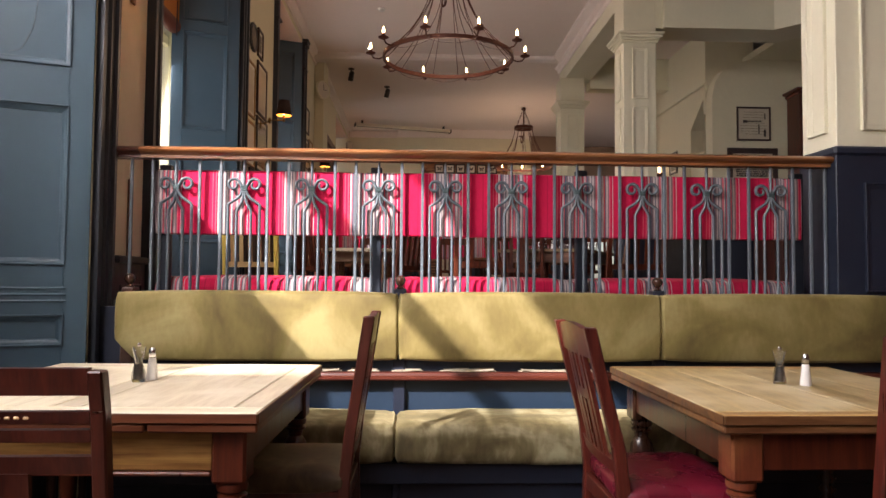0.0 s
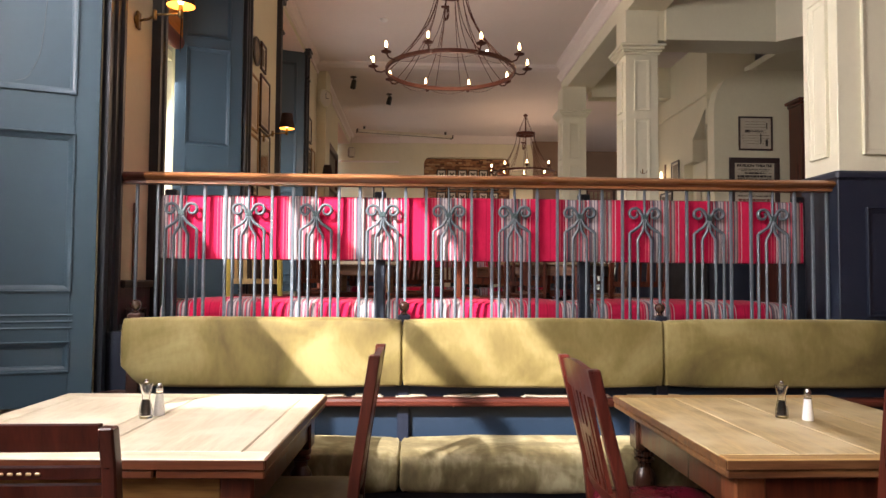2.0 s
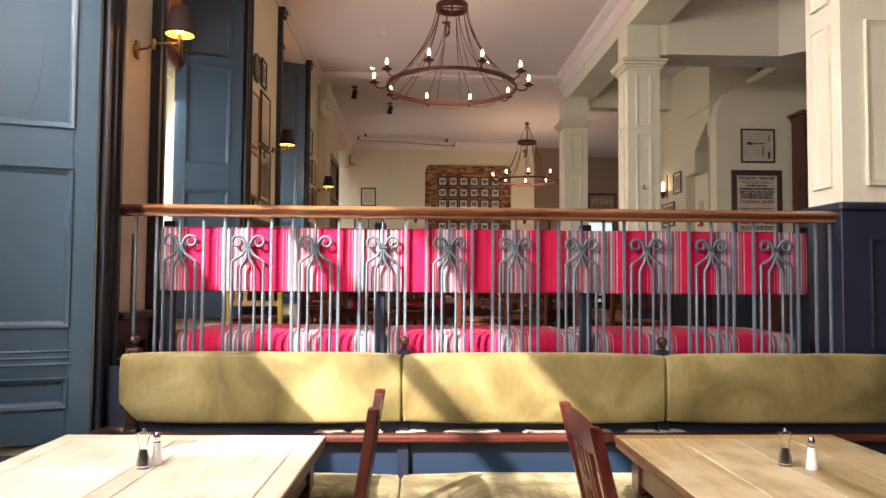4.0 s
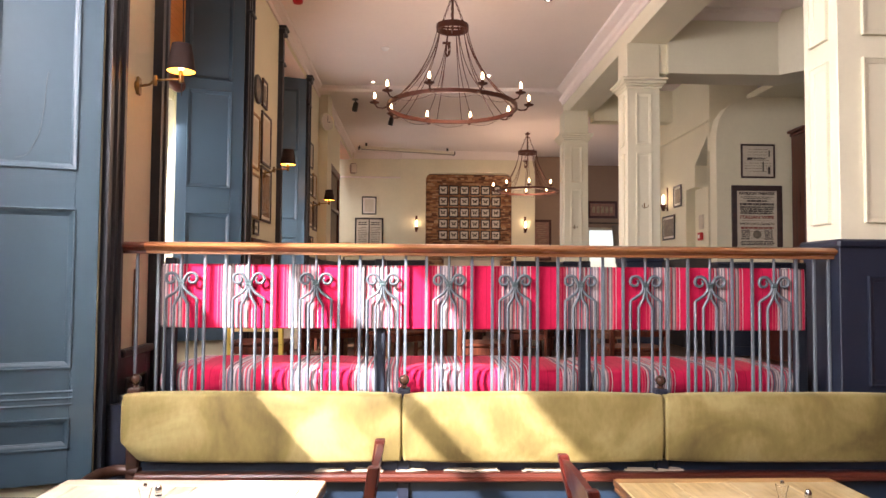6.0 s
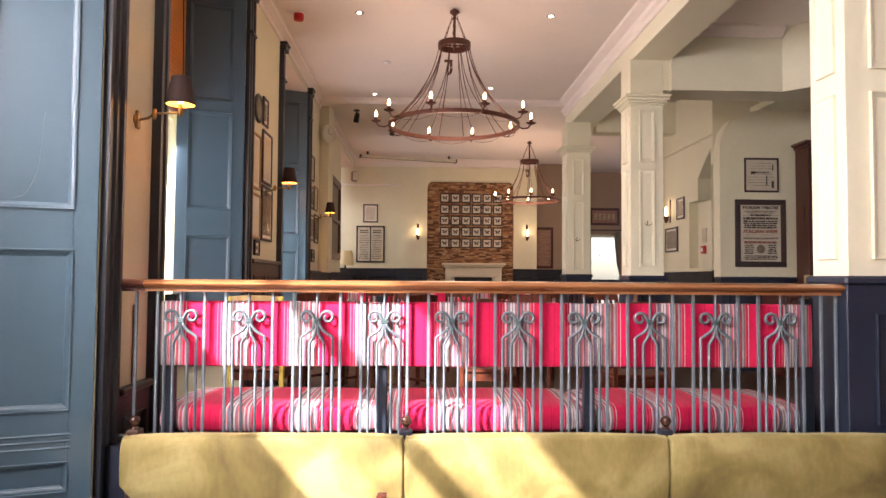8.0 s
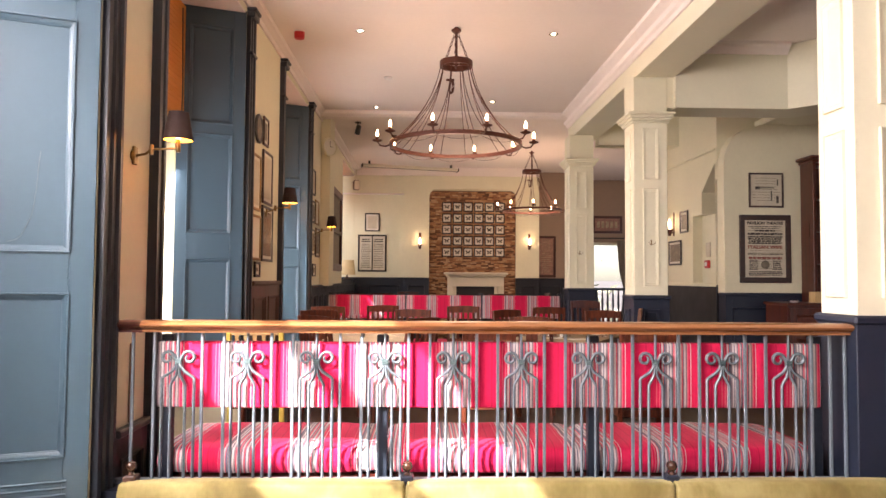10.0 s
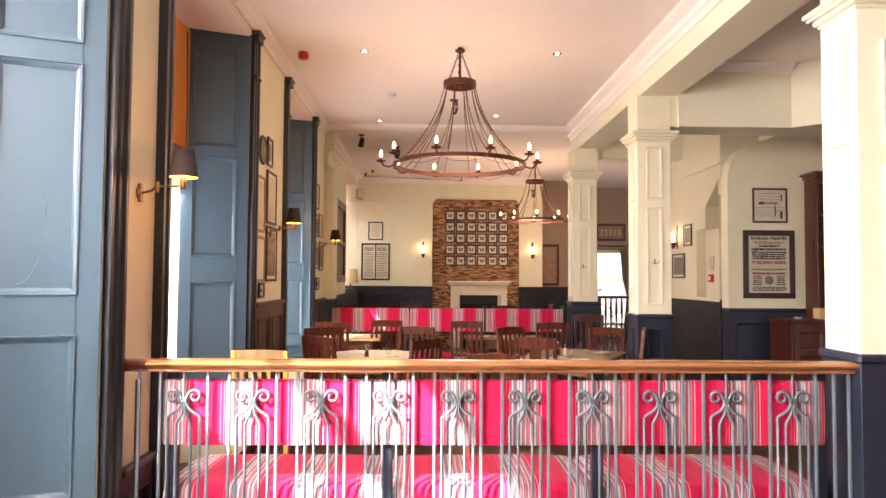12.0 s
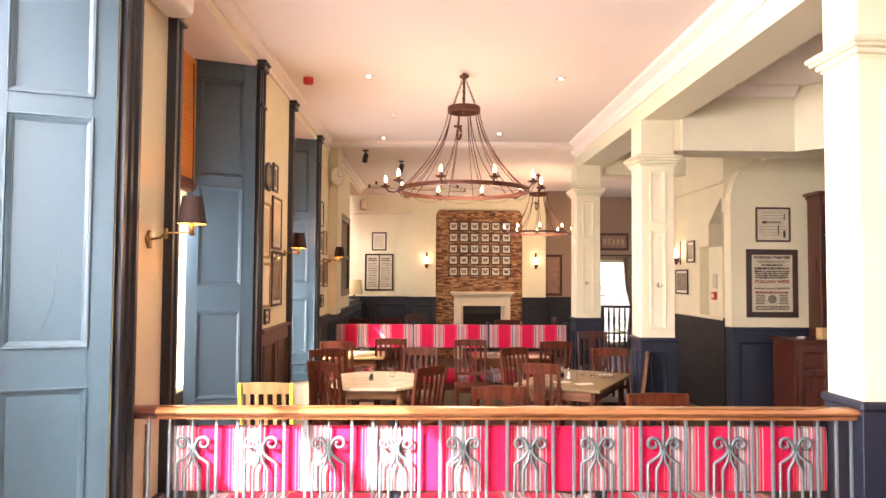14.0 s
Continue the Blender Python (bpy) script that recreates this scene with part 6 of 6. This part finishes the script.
t = thing("loudspeaker", pose(-1.50, 15.50, 4.05, 0, 0, 20), "small pale grey loudspeaker hung on a ceiling bracket", "loudspeaker")
box_part("cabinet", (-0.075, 0.075, -0.06, 0.06, -0.12, 0.11), M_CURTAIN, t, 0.03, smooth=40)
box_part("grille", (-0.06, 0.06, -0.066, -0.0605, -0.10, 0.09), M_MANTEL, t, 0.004)
bm = bmesh.new()
tube(bm, [(0, 0.02, 0.11), (0, 0.02, CEIL - 4.05)], 0.012, 6)
part("bracket", bm, M_MANTEL, t, smooth=50)
lm = thing("table_lamp", pose(-1.66, 15.28, 1.95), "table lamp with a cream drum shade on the window ledge", "lamp")
bm = bmesh.new()
lathe(bm, [(0.07, 0.0), (0.075, 0.012), (0.03, 0.03), (0.018, 0.06), (0.018, 0.16)], 18)
part("base", bm, M_BROWNFRAME, lm, smooth=50)
bm = bmesh.new()
lathe(bm, [(0.185, 0.10), (0.150, 0.42), (0.147, 0.42), (0.182, 0.10)], 28)
bmesh.ops.delete(bm, geom=[f for f in bm.faces if len(f.verts) > 4], context="FACES")
part("shade", bm, M_LAMPSHADE, lm, "cream fabric shade", smooth=60)
bm = bmesh.new()
lathe(bm, [(0.012, 0.16), (0.03, 0.20), (0.03, 0.23), (0.012, 0.26)], 12)
part("bulb", bm, M_SCONCE, lm, "glowing bulb", smooth=60)
t = thing("wall_unit", pose(WX, 3.83, 4.02), "white plastic unit high on the wall", "wall unit")
padded("housing", (0.0, 0.17, -0.14, 0.14, -0.11, 0.22), M_WHITE, t, 0.05, 0.004)
box_part("bracket", (-0.002, 0.05, -0.22, -0.14, 0.02, 0.10), M_WHITE, t, 0.006)


# ---------------- pictures and posters ----------------
def picture(m, w, h, fw, frame_mat, inner, label, mount=0.0, group="", glass=False):
    """A framed picture; origin at the centre of its back on the wall, front towards -y. Returns thing and canvas."""
    t = thing("framed_picture", m, label, "picture", group)
    x, z = w / 2, h / 2
    for lim in ((-x, x, -0.024, -0.002, z - fw, z), (-x, x, -0.024, -0.002, -z, -z + fw), (-x, -x + fw, -0.024, -0.002, -z + fw, z - fw), (x - fw, x, -0.024, -0.002, -z + fw, z - fw)):
        box_part("moulding", lim, frame_mat, t, 0.005)
    base = box_part("mount" if mount else "print", (-x + fw - 0.002, x - fw + 0.002, -0.012, -0.002, -z + fw - 0.002, z - fw + 0.002), M_PAPERW if mount else inner, t, 0)
    if mount:
        base = box_part("print", (-x + fw + mount, x - fw - mount, -0.0135, -0.0122, -z + fw + mount, z - fw - mount), inner, t, 0)
    return t, base


def bars(t, rows, mat, y=-0.0150):
    """Lines of small print as plain bars: x from, to, z, height."""
    bm = bmesh.new()
    for x0, x1, z, hh in rows:
        cbox(bm, x0, x1, y, y + 0.0012, z - hh / 2, z + hh / 2)
    return tagged(part("small_print", bm, mat, t), kind="stuff")


def words(t, text, width, z, size, mat, y=-0.0152, x=0.0):
    cu = bpy.data.curves.new("words", "FONT")
    cu.body, cu.size, cu.align_x, cu.align_y, cu.extrude = text, size, "CENTER", "CENTER", 0.0006
    cu.offset = 0.0025
    tmp = new("words", cu)
    bpy.context.view_layer.update()
    me = bpy.data.meshes.new_from_object(tmp.evaluated_get(bpy.context.evaluated_depsgraph_get()))
    wide = max(v.co.x for v in me.vertices) - min(v.co.x for v in me.vertices)
    bpy.data.objects.remove(tmp)
    me.materials.clear()
    me.materials.append(mat)
    ob = new("lettering", me)
    ob.parent = t
    ob.matrix_basis = pose(x, y, z, 90, 0, 0) @ Matrix.Diagonal((width / wide, 1, 1, 1))
    return ob


rp = random.Random(8)


def text_rows(w, z0, z1, n, hh, ragged=0.25):
    out = []
    for k in range(n):
        z = z0 + (z1 - z0) * (k + 0.5) / n
        half = w / 2 * (1 - ragged * rp.random())
        x = -half
        while x < half:
            ln = rp.uniform(0.02, 0.07)
            out.append((x, min(half, x + ln), z, hh * rp.uniform(0.8, 1.1)))
            x += ln + 0.008
    return out


# the playbill and the print above it
bill, sheet = picture(pose(4.315, 8.70, 2.385), 0.66, 0.86, 0.07, M_BROWNFRAME, M_PAPER, "large old theatre playbill in a dark wooden frame")
words(bill, "PAVILION THEATRE", 0.46, 0.325, 0.05, M_INK)
words(bill, "ITALIAN WIFE", 0.44, 0.02, 0.055, M_REDINK)
bars(bill, text_rows(0.46, 0.29, 0.25, 2, 0.009) + text_rows(0.34, 0.25, 0.21, 1, 0.024) + text_rows(0.46, 0.21, 0.17, 1, 0.026, 0.05) + text_rows(0.46, 0.165, 0.06, 4, 0.021, 0.1) + text_rows(0.46, -0.05, -0.08, 1, 0.012), M_INK)
bars(bill, text_rows(0.44, -0.10, -0.13, 1, 0.026, 0.1), M_REDINK)
bars(bill, [(r[0] - 0.15, r[1] - 0.15, r[2], r[3]) for r in text_rows(0.13, -0.27, -0.14, 5, 0.013)] + [(r[0] + 0.15, r[1] + 0.15, r[2], r[3]) for r in text_rows(0.13, -0.27, -0.14, 5, 0.013)] + text_rows(0.46, -0.34, -0.28, 3, 0.014, 0.1) + text_rows(0.47, 0.30, -0.26, 20, 0.0035, 0.3), M_INK)
bm = bmesh.new()
lathe(bm, [(0.055, 0.0), (0.05, -0.0014)], 16, (0, -0.0138, -0.20), "Y")
part("engraving", bm, M_MURK, bill, "round dark engraving")
plan, sheet = picture(pose(4.335, 8.70, 3.13), 0.445, 0.44, 0.022, M_BROWNFRAME, M_PAPER, "square framed print of old tools on pale paper")
bars(plan, [(-0.12, 0.10, 0.03, 0.012), (-0.14, -0.08, 0.03, 0.03), (0.06, 0.075, -0.07, 0.13), (0.14, 0.155, 0.10, 0.08), (0.13, 0.16, -0.12, 0.09)] + text_rows(0.36, -0.15, 0.17, 9, 0.004, 0.4), M_INK)
# side wall
for y, z, w, h, lab in ((10.02, 2.83, 0.30, 0.32, "small dark framed print on the side wall"), (10.39, 2.39, 0.50, 0.37, "dark framed picture on the side wall"), (10.95, 2.75, 0.26, 0.36, "small dark framed print on the side wall"), (11.05, 2.35, 0.3, 0.3, "small dark framed print on the side wall")):
    picture(pose(3.80, y, z, 0, 0, -90), w, h, 0.025, M_BLACK, M_MURK, lab, 0.03, "pictures on the side wall")
door = thing("service_door", pose(3.93, 9.34, FU), "flush cream service door in the stair recess", "door")
box_part("leaf", (0.0, 0.04, -0.369, 0.379, 1.285, 2.24), M_CREAM, door, 0.003)
al = thing("alarm_box", pose(3.925, 9.49, 2.205), "small red fire call point on a pale plate", "alarm")
box_part("plate", (-0.012, 0.003, -0.07, 0.07, 0.10, 0.30), M_PAPER, al, 0.003)
box_part("call_point", (-0.04, 0.003, -0.055, 0.055, -0.055, 0.055), M_RED, al, 0.008)
box_part("window", (-0.043, -0.041, -0.03, 0.03, -0.025, 0.025), M_WHITE, al, 0)

# window wall


def left_picture(y0, y1, z0, z1, fm, inner, lab, fw=0.025, mount=0.03):
    picture(pose(WX, (y0 + y1) / 2, (z0 + z1) / 2, 0, 0, 90), y1 - y0, z1 - z0, fw, fm, inner, lab, mount, "pictures on the window wall")


for y0, y1, z0, z1, fm, inner, lab in ((6.72, 6.93, 3.26, 3.54, M_BROWNFRAME, M_MURK, "small brown framed print on the window wall"), (6.72, 7.13, 2.70, 3.22, M_BROWNFRAME, M_PAPER, "brown framed coloured print on the window wall"), (6.32, 6.63, 2.60, 3.12, M_GILT, M_PAPER, "gilt framed pale print on the window wall"),
                                       (6.32, 6.66, 2.14, 2.56, M_GILT, M_PAPERW, "pale framed document on the window wall"), (6.46, 6.66, 1.985, 2.13, M_BLACK, M_MURK, "tiny black framed photograph on the window wall"), (6.72, 7.18, 2.14, 2.68, M_BLACK, M_MIRROR, "tall black framed mirror with a ledge"),
                                       (9.66, 9.95, 3.14, 3.50, M_BLACK, M_PAPER, "black framed print on the window wall"), (9.98, 10.3, 2.75, 3.10, M_GILT, M_PAPER, "pale gilt framed print on the window wall"), (9.64, 9.95, 2.75, 3.06, M_BLACK, M_MURK, "black framed print on the window wall"),
                                       (9.64, 9.98, 2.30, 2.66, M_BROWNFRAME, M_MURK, "brown framed print on the window wall"), (10.05, 10.4, 2.28, 2.70, M_BROWNFRAME, M_MURK, "brown framed print on the window wall"), (9.8, 10.05, 2.0, 2.18, M_BLACK, M_MURK, "tiny black framed photograph on the window wall")):
    left_picture(y0, y1, z0, z1, fm, inner, lab)
t, base = picture(pose(WX, 12.1, 2.80, 0, 0, 90) @ Matrix.Diagonal((1, 3.4, 1, 1)), 1.35, 1.40, 0.12, M_MAHOX, M_MURK, "large dark mahogany framed board on the window wall")
box_part("cross_bar", (-0.6, 0.6, -0.026, -0.003, -0.06, 0.0), M_MAHOX, t, 0.004)
t = thing("oval_picture", pose(WX, 6.53, 3.37, 0, 0, 90), "round black framed picture on the window wall", "picture")
bm = bmesh.new()
lathe(bm, [(0.10, -0.002), (0.135, -0.004), (0.14, -0.02), (0.125, -0.03), (0.10, -0.018)], 28, (0, 0, 0), "Y")
part("moulding", bm, M_BLACK, t, smooth=40)
bm = bmesh.new()
lathe(bm, [(0.098, -0.019), (0.096, -0.0195)], 28, (0, 0, 0), "Y")
part("print", bm, M_MURK, t)
t = thing("wall_clock", pose(-1.44, 10.47, 3.95, 0, 0, 52) @ Matrix.Diagonal((0.9, 1, 0.9, 1)), "round white wall clock on a bracket by the pilaster", "clock")
bm = bmesh.new()
lathe(bm, [(0.14, 0.0), (0.155, -0.01), (0.155, -0.04), (0.14, -0.05), (0.135, -0.035)], 28, (0, 0, 0), "Y")
part("case", bm, M_COL, t, smooth=40)
bm = bmesh.new()
lathe(bm, [(0.134, -0.036), (0.132, -0.0365)], 28, (0, 0, 0), "Y")
part("dial", bm, M_PAPERW, t)
bm = bmesh.new()
cbox(bm, -0.004, 0.004, -0.039, -0.037, 0, 0.10)
cbox(bm, 0.0, 0.07, -0.041, -0.0395, -0.004, 0.004)
part("pointer", bm, M_BLACK, t)
box_part("bracket", (-0.04, 0.04, 0.001, 0.09, -0.04, 0.04), M_COL, t, 0.006)

# end wall
picture(pose(-1.15, 15.70, 3.235), 0.33, 0.41, 0.025, M_BLACK, M_PAPER, "small black framed print on the end wall", 0.04)
two, sheet = picture(pose(-1.145, 15.70, 2.54), 0.64, 0.83, 0.035, M_BLACK, M_PAPER, "pair of old handbills in one black frame")
box_part("mullion", (-0.012, 0.012, -0.026, -0.012, -0.38, 0.38), M_BLACK, two, 0.003)
bars(two, [(r[0] + s * 0.145, r[1] + s * 0.145, r[2], r[3]) for s in (-1, 1) for r in text_rows(0.22, -0.34, 0.22, 14, 0.014) + text_rows(0.2, 0.24, 0.33, 2, 0.028)], M_INK)
pb, sheet = picture(pose(2.82, 15.95, 2.50), 0.46, 0.95, 0.055, M_MAHO, M_ROSE, "tall dark framed poster beside the chimney breast", 0.0)
bars(pb, text_rows(0.30, -0.4, 0.4, 18, 0.012, 0.5), M_SEPIA)
pg, sheet = picture(pose(4.56, 17.10, 3.34), 0.74, 0.43, 0.06, M_MAHO, M_ROSE, "wide red-brown framed print above the garden window")
bars(pg, [(-0.26 + k * 0.11, -0.19 + k * 0.11, 0.0, 0.16) for k in range(5)], M_SEPIA)
cp = thing("curtain", pose(4.87, 17.02, FU), "grey curtain gathered beside the garden window", "curtain")
bm = bmesh.new()
n = 40
rows = []
for z, spread in ((2.31, 0.30), (1.56, 0.24), (1.1, 0.13), (0.5, 0.20), (0.0, 0.22)):
    rows.append([bm.verts.new((0.2 - spread + spread * 1.2 * k / n, 0.03 * math.sin(k * 1.5), z)) for k in range(n + 1)])
for a, b in zip(rows, rows[1:]):
    for k in range(n):
        bm.faces.new((a[k], a[k + 1], b[k + 1], b[k]))
part("drape", bm, M_CURTAIN, cp, smooth=70)
bm = bmesh.new()
tube(bm, [(-1.0, 0.0, 2.36), (0.25, 0.0, 2.36)], 0.014, 8)
part("pole", bm, M_BLACK, cp, smooth=50)
# dark settle with spindles under the garden window
st = thing("railing", pose(4.15, 16.75, FU), "dark spindled railing before the garden window", "railing")
box_part("top_rail", (0.0, 1.15, -0.03, 0.03, 1.08, 1.14), M_DARKBLUE, st, 0.01)
box_part("bottom_rail", (0.0, 1.15, -0.02, 0.02, 0.10, 0.14), M_DARKBLUE, st, 0.005)
for k in range(9):
    bm = bmesh.new()
    lathe(bm, [(0.018, 0.14), (0.03, 0.35), (0.016, 0.5), (0.03, 0.75), (0.018, 1.08)], 8, (0.06 + k * 0.13, 0, 0))
    part("spindle", bm, M_DARKBLUE, st, smooth=50)
for s in (0.0, 1.11):
    box_part("post", (s, s + 0.04, -0.025, 0.025, 0.0, 1.08), M_DARKBLUE, st, 0.004)

# coat hooks on the columns
for x, y, z in ((2.352, 7.15, 2.37), (2.28, 10.10, 2.37)):
    hk = thing("coat_hook", pose(x, y, z) @ Matrix.Diagonal((0.7, 0.7, 0.7, 1)), "small dark iron double coat hook", "hook", "coat hooks")
    bm = bmesh.new()
    cbox(bm, -0.01, 0.01, -0.006, 0.0, -0.04, 0.04, 0.003)
    part("plate", bm, M_BRASS, hk)
    for s in (-1, 1):
        bm = bmesh.new()
        tube(bm, [(0, -0.005, -0.02), (0.02 * s, -0.03, -0.03), (0.045 * s, -0.045, -0.015), (0.05 * s, -0.045, 0.01)], 0.005, 6)
        part("prong", bm, M_BRASS, hk, smooth=60)

# dresser in the poster corner
dr = thing("dresser", pose(4.30, 8.12, FU), "dark red-brown wooden dresser with panelled doors", "dresser")
box_part("carcase", (0.0, 1.3, 0.02, 0.54, 0.05, 1.05), M_REDLEG, dr, 0.004)
box_part("worktop", (-0.03, 1.33, -0.03, 0.55, 1.05, 1.085), M_REDLEG, dr, 0.008)
box_part("plinth", (0.02, 1.28, 0.03, 0.52, 0.0, 0.05), M_REDLEG, dr, 0)
for k in range(3):
    dd = new("door")
    dd.parent = dr
    dd.matrix_basis = pose(0.02 + k * 0.42, -0.004, 0.08)
    panelled(dd, 0.41, 0.94, [(0.07, 0.34, 0.08, 0.58), (0.07, 0.34, 0.66, 0.86)], M_REDLEG, t=0.022)
    for o in dd.children:
        for q in list(o.children):
            q.parent = dd
    bm = bmesh.new()
    lathe(bm, [(0.012, 0.0), (0.02, -0.02), (0.018, -0.035), (0.008, -0.04)], 12, (0.375 if k == 0 else 0.035, 0, 0.56), "Y")
    part("knob", bm, M_WHITE, dd, "white china knob", smooth=50)
for lim in ((0.46, 0.50, 0.25, 0.54, 1.086, 2.80), (1.26, 1.30, 0.25, 0.54, 1.086, 2.80), (0.50, 1.26, 0.50, 0.54, 1.086, 2.80)):
    box_part("upright", lim, M_REDLEG, dr, 0.004)
for z in (1.55, 1.95, 2.35, 2.76):
    box_part("shelf", (0.50, 1.26, 0.26, 0.50, z, z + 0.03), M_REDLEG, dr, 0.003)
bm = bmesh.new()
cbox(bm, 0.44, 1.32, 0.22, 0.55, 2.80, 2.84, 0.01)
cbox(bm, 0.40, 1.36, 0.19, 0.55, 2.84, 2.88, 0.015)
part("cornice", bm, M_REDLEG, dr)
bx = thing("wooden_box", pose(4.68, 8.22, FU + 1.085), "small pale wooden tray box on the dresser", "box")
box_part("side", (0.0, 0.22, 0.0, 0.015, 0.0, 0.13), M_PALECHAIR, bx, 0.003)
box_part("side", (0.0, 0.22, 0.125, 0.14, 0.0, 0.13), M_PALECHAIR, bx, 0.003)
box_part("end", (0.0, 0.015, 0.015, 0.125, 0.0, 0.13), M_PALECHAIR, bx, 0.003)
box_part("end", (0.205, 0.22, 0.015, 0.125, 0.0, 0.13), M_PALECHAIR, bx, 0.003)
box_part("bottom", (0.015, 0.205, 0.015, 0.125, 0.002, 0.012), M_PALECHAIR, bx, 0)

dish = thing("ash_dish", pose(4.44, 8.25, FU + 1.085), "small white china dish on the dresser", "dish")
bm = bmesh.new()
lathe(bm, [(0.035, 0.0), (0.055, 0.022), (0.051, 0.023), (0.03, 0.006)], 18)
part("bowl", bm, M_WHITE, dish, smooth=50)

# fireplace
fp = thing("fireplace", pose(1.16, 15.50, FU), "white stone fireplace with a dark empty hearth", "fireplace")
box_part("mantelshelf", (-0.70, 0.70, -0.30, -0.003, 1.43, 1.48), M_MANTEL, fp, 0.012)
box_part("bed_moulding", (-0.66, 0.66, -0.25, -0.003, 1.38, 1.43), M_MANTEL, fp, 0.015)
box_part("frieze", (-0.62, 0.62, -0.20, -0.003, 1.17, 1.38), M_MANTEL, fp, 0.006)
for s in (-1, 1):
    a, b = sorted((s * 0.62, s * 0.48))
    box_part("jamb", (a, b, -0.20, -0.003, 0.0, 1.17), M_MANTEL, fp, 0.006)
    a, b = sorted((s * 0.475, s * 0.42))
    box_part("slip", (a, b, -0.14, -0.003, 0.0, 1.17), M_MANTEL, fp, 0.006)
box_part("hearth_back", (-0.42, 0.42, -0.068, -0.003, 0.0, 1.17), M_SOOT, fp, 0)
box_part("hood", (-0.42, 0.42, -0.10, -0.069, 0.98, 1.17), M_BLACK, fp, 0.01)
box_part("grate", (-0.25, 0.25, -0.14, -0.069, 0.0, 0.35), M_BLACK, fp, 0.02)

# butterfly cases on the brick panel
bc = thing("butterfly_case", pose(0, 0, 0), "small black framed case with one pinned butterfly", "picture", "butterfly cases in rows")
for lim in ((-0.105, 0.105, -0.03, -0.002, 0.08, 0.105), (-0.105, 0.105, -0.03, -0.002, -0.105, -0.08), (-0.105, -0.08, -0.03, -0.002, -0.08, 0.08), (0.08, 0.105, -0.03, -0.002, -0.08, 0.08)):
    box_part("moulding", lim, M_BLACK, bc, 0.004)
box_part("mount", (-0.08, 0.08, -0.012, -0.002, -0.08, 0.08), M_PAPERW, bc, 0)
bm = bmesh.new()
for s in (-1, 1):
    for pts in (((0.004, 0.0), (0.02, 0.03), (0.05, 0.045), (0.056, 0.02), (0.03, 0.0)), ((0.004, -0.002), (0.035, -0.006), (0.042, -0.03), (0.024, -0.04), (0.008, -0.02))):
        bm.faces.new([bm.verts.new((s * x, -0.016, z)) for x, z in pts])
cbox(bm, -0.004, 0.004, -0.019, -0.013, -0.03, 0.03)
part("specimen", bm, M_INK, bc, "dark spread butterfly")
first = True
for i in range(6):
    for j in range(5):
        m = pose(0.52 + i * 0.237, 15.455, 3.575 - j * 0.252)
        if first:
            bc.matrix_basis = m
            first = False
        else:
            copy_thing(bc, m)

# brick slips: the nearest rows as bricks of their own, the rest joined
bp = thing("brick_panel", pose(0.13, 15.50, FU), "rough brown brick chimney panel with a rounded top", "brickwork", kind="structure")
box_part("backing", (0.0, 1.93, -0.012, 0.0, 0.0, 3.30), M_MORTAR, bp, 0)
rb = random.Random(5)
bm = bmesh.new()
cbox(bm, -0.5, 0.5, -0.5, 0.5, -0.5, 0.5, 0.06)
unit = finish(bm)
unit.materials.append(M_BRICK)
rest = bmesh.new()
count = 0
z = 0.01
W, H, r = 1.93, 3.30, 0.16
while z < H - 0.03:
    hh = rb.choice((0.026, 0.031, 0.037))
    x = -rb.random() * 0.15
    while x < W:
        ln = rb.uniform(0.06, 0.17)
        a, b = max(x, 0.004), min(x + ln, W - 0.004)
        cx, cz = (a + b) / 2, z + hh / 2
        corner = cz > H - r and min(cx, W - cx) < r and math.hypot(r - min(cx, W - cx), cz - (H - r)) > r
        if b - a > 0.03 and not corner:
            d = rb.uniform(0.022, 0.045)
            if z > 1.50 and count < 300 and (cx < 0.32 or cx > 1.62 or z > 3.0 or z < 1.80):
                share("brick", unit, bp, Matrix.Translation((cx, -0.012 - d / 2, cz)) @ Matrix.Diagonal((b - a - 0.006, d, hh - 0.005, 1)))
                count += 1
            else:
                cbox(rest, a + 0.003, b - 0.003, -0.012 - d, -0.012, z + 0.0025, z + hh - 0.0025)
        x += ln
    z += hh
o = part("brickwork", rest, M_BRICK, bp)
tagged(o, kind="stuff")
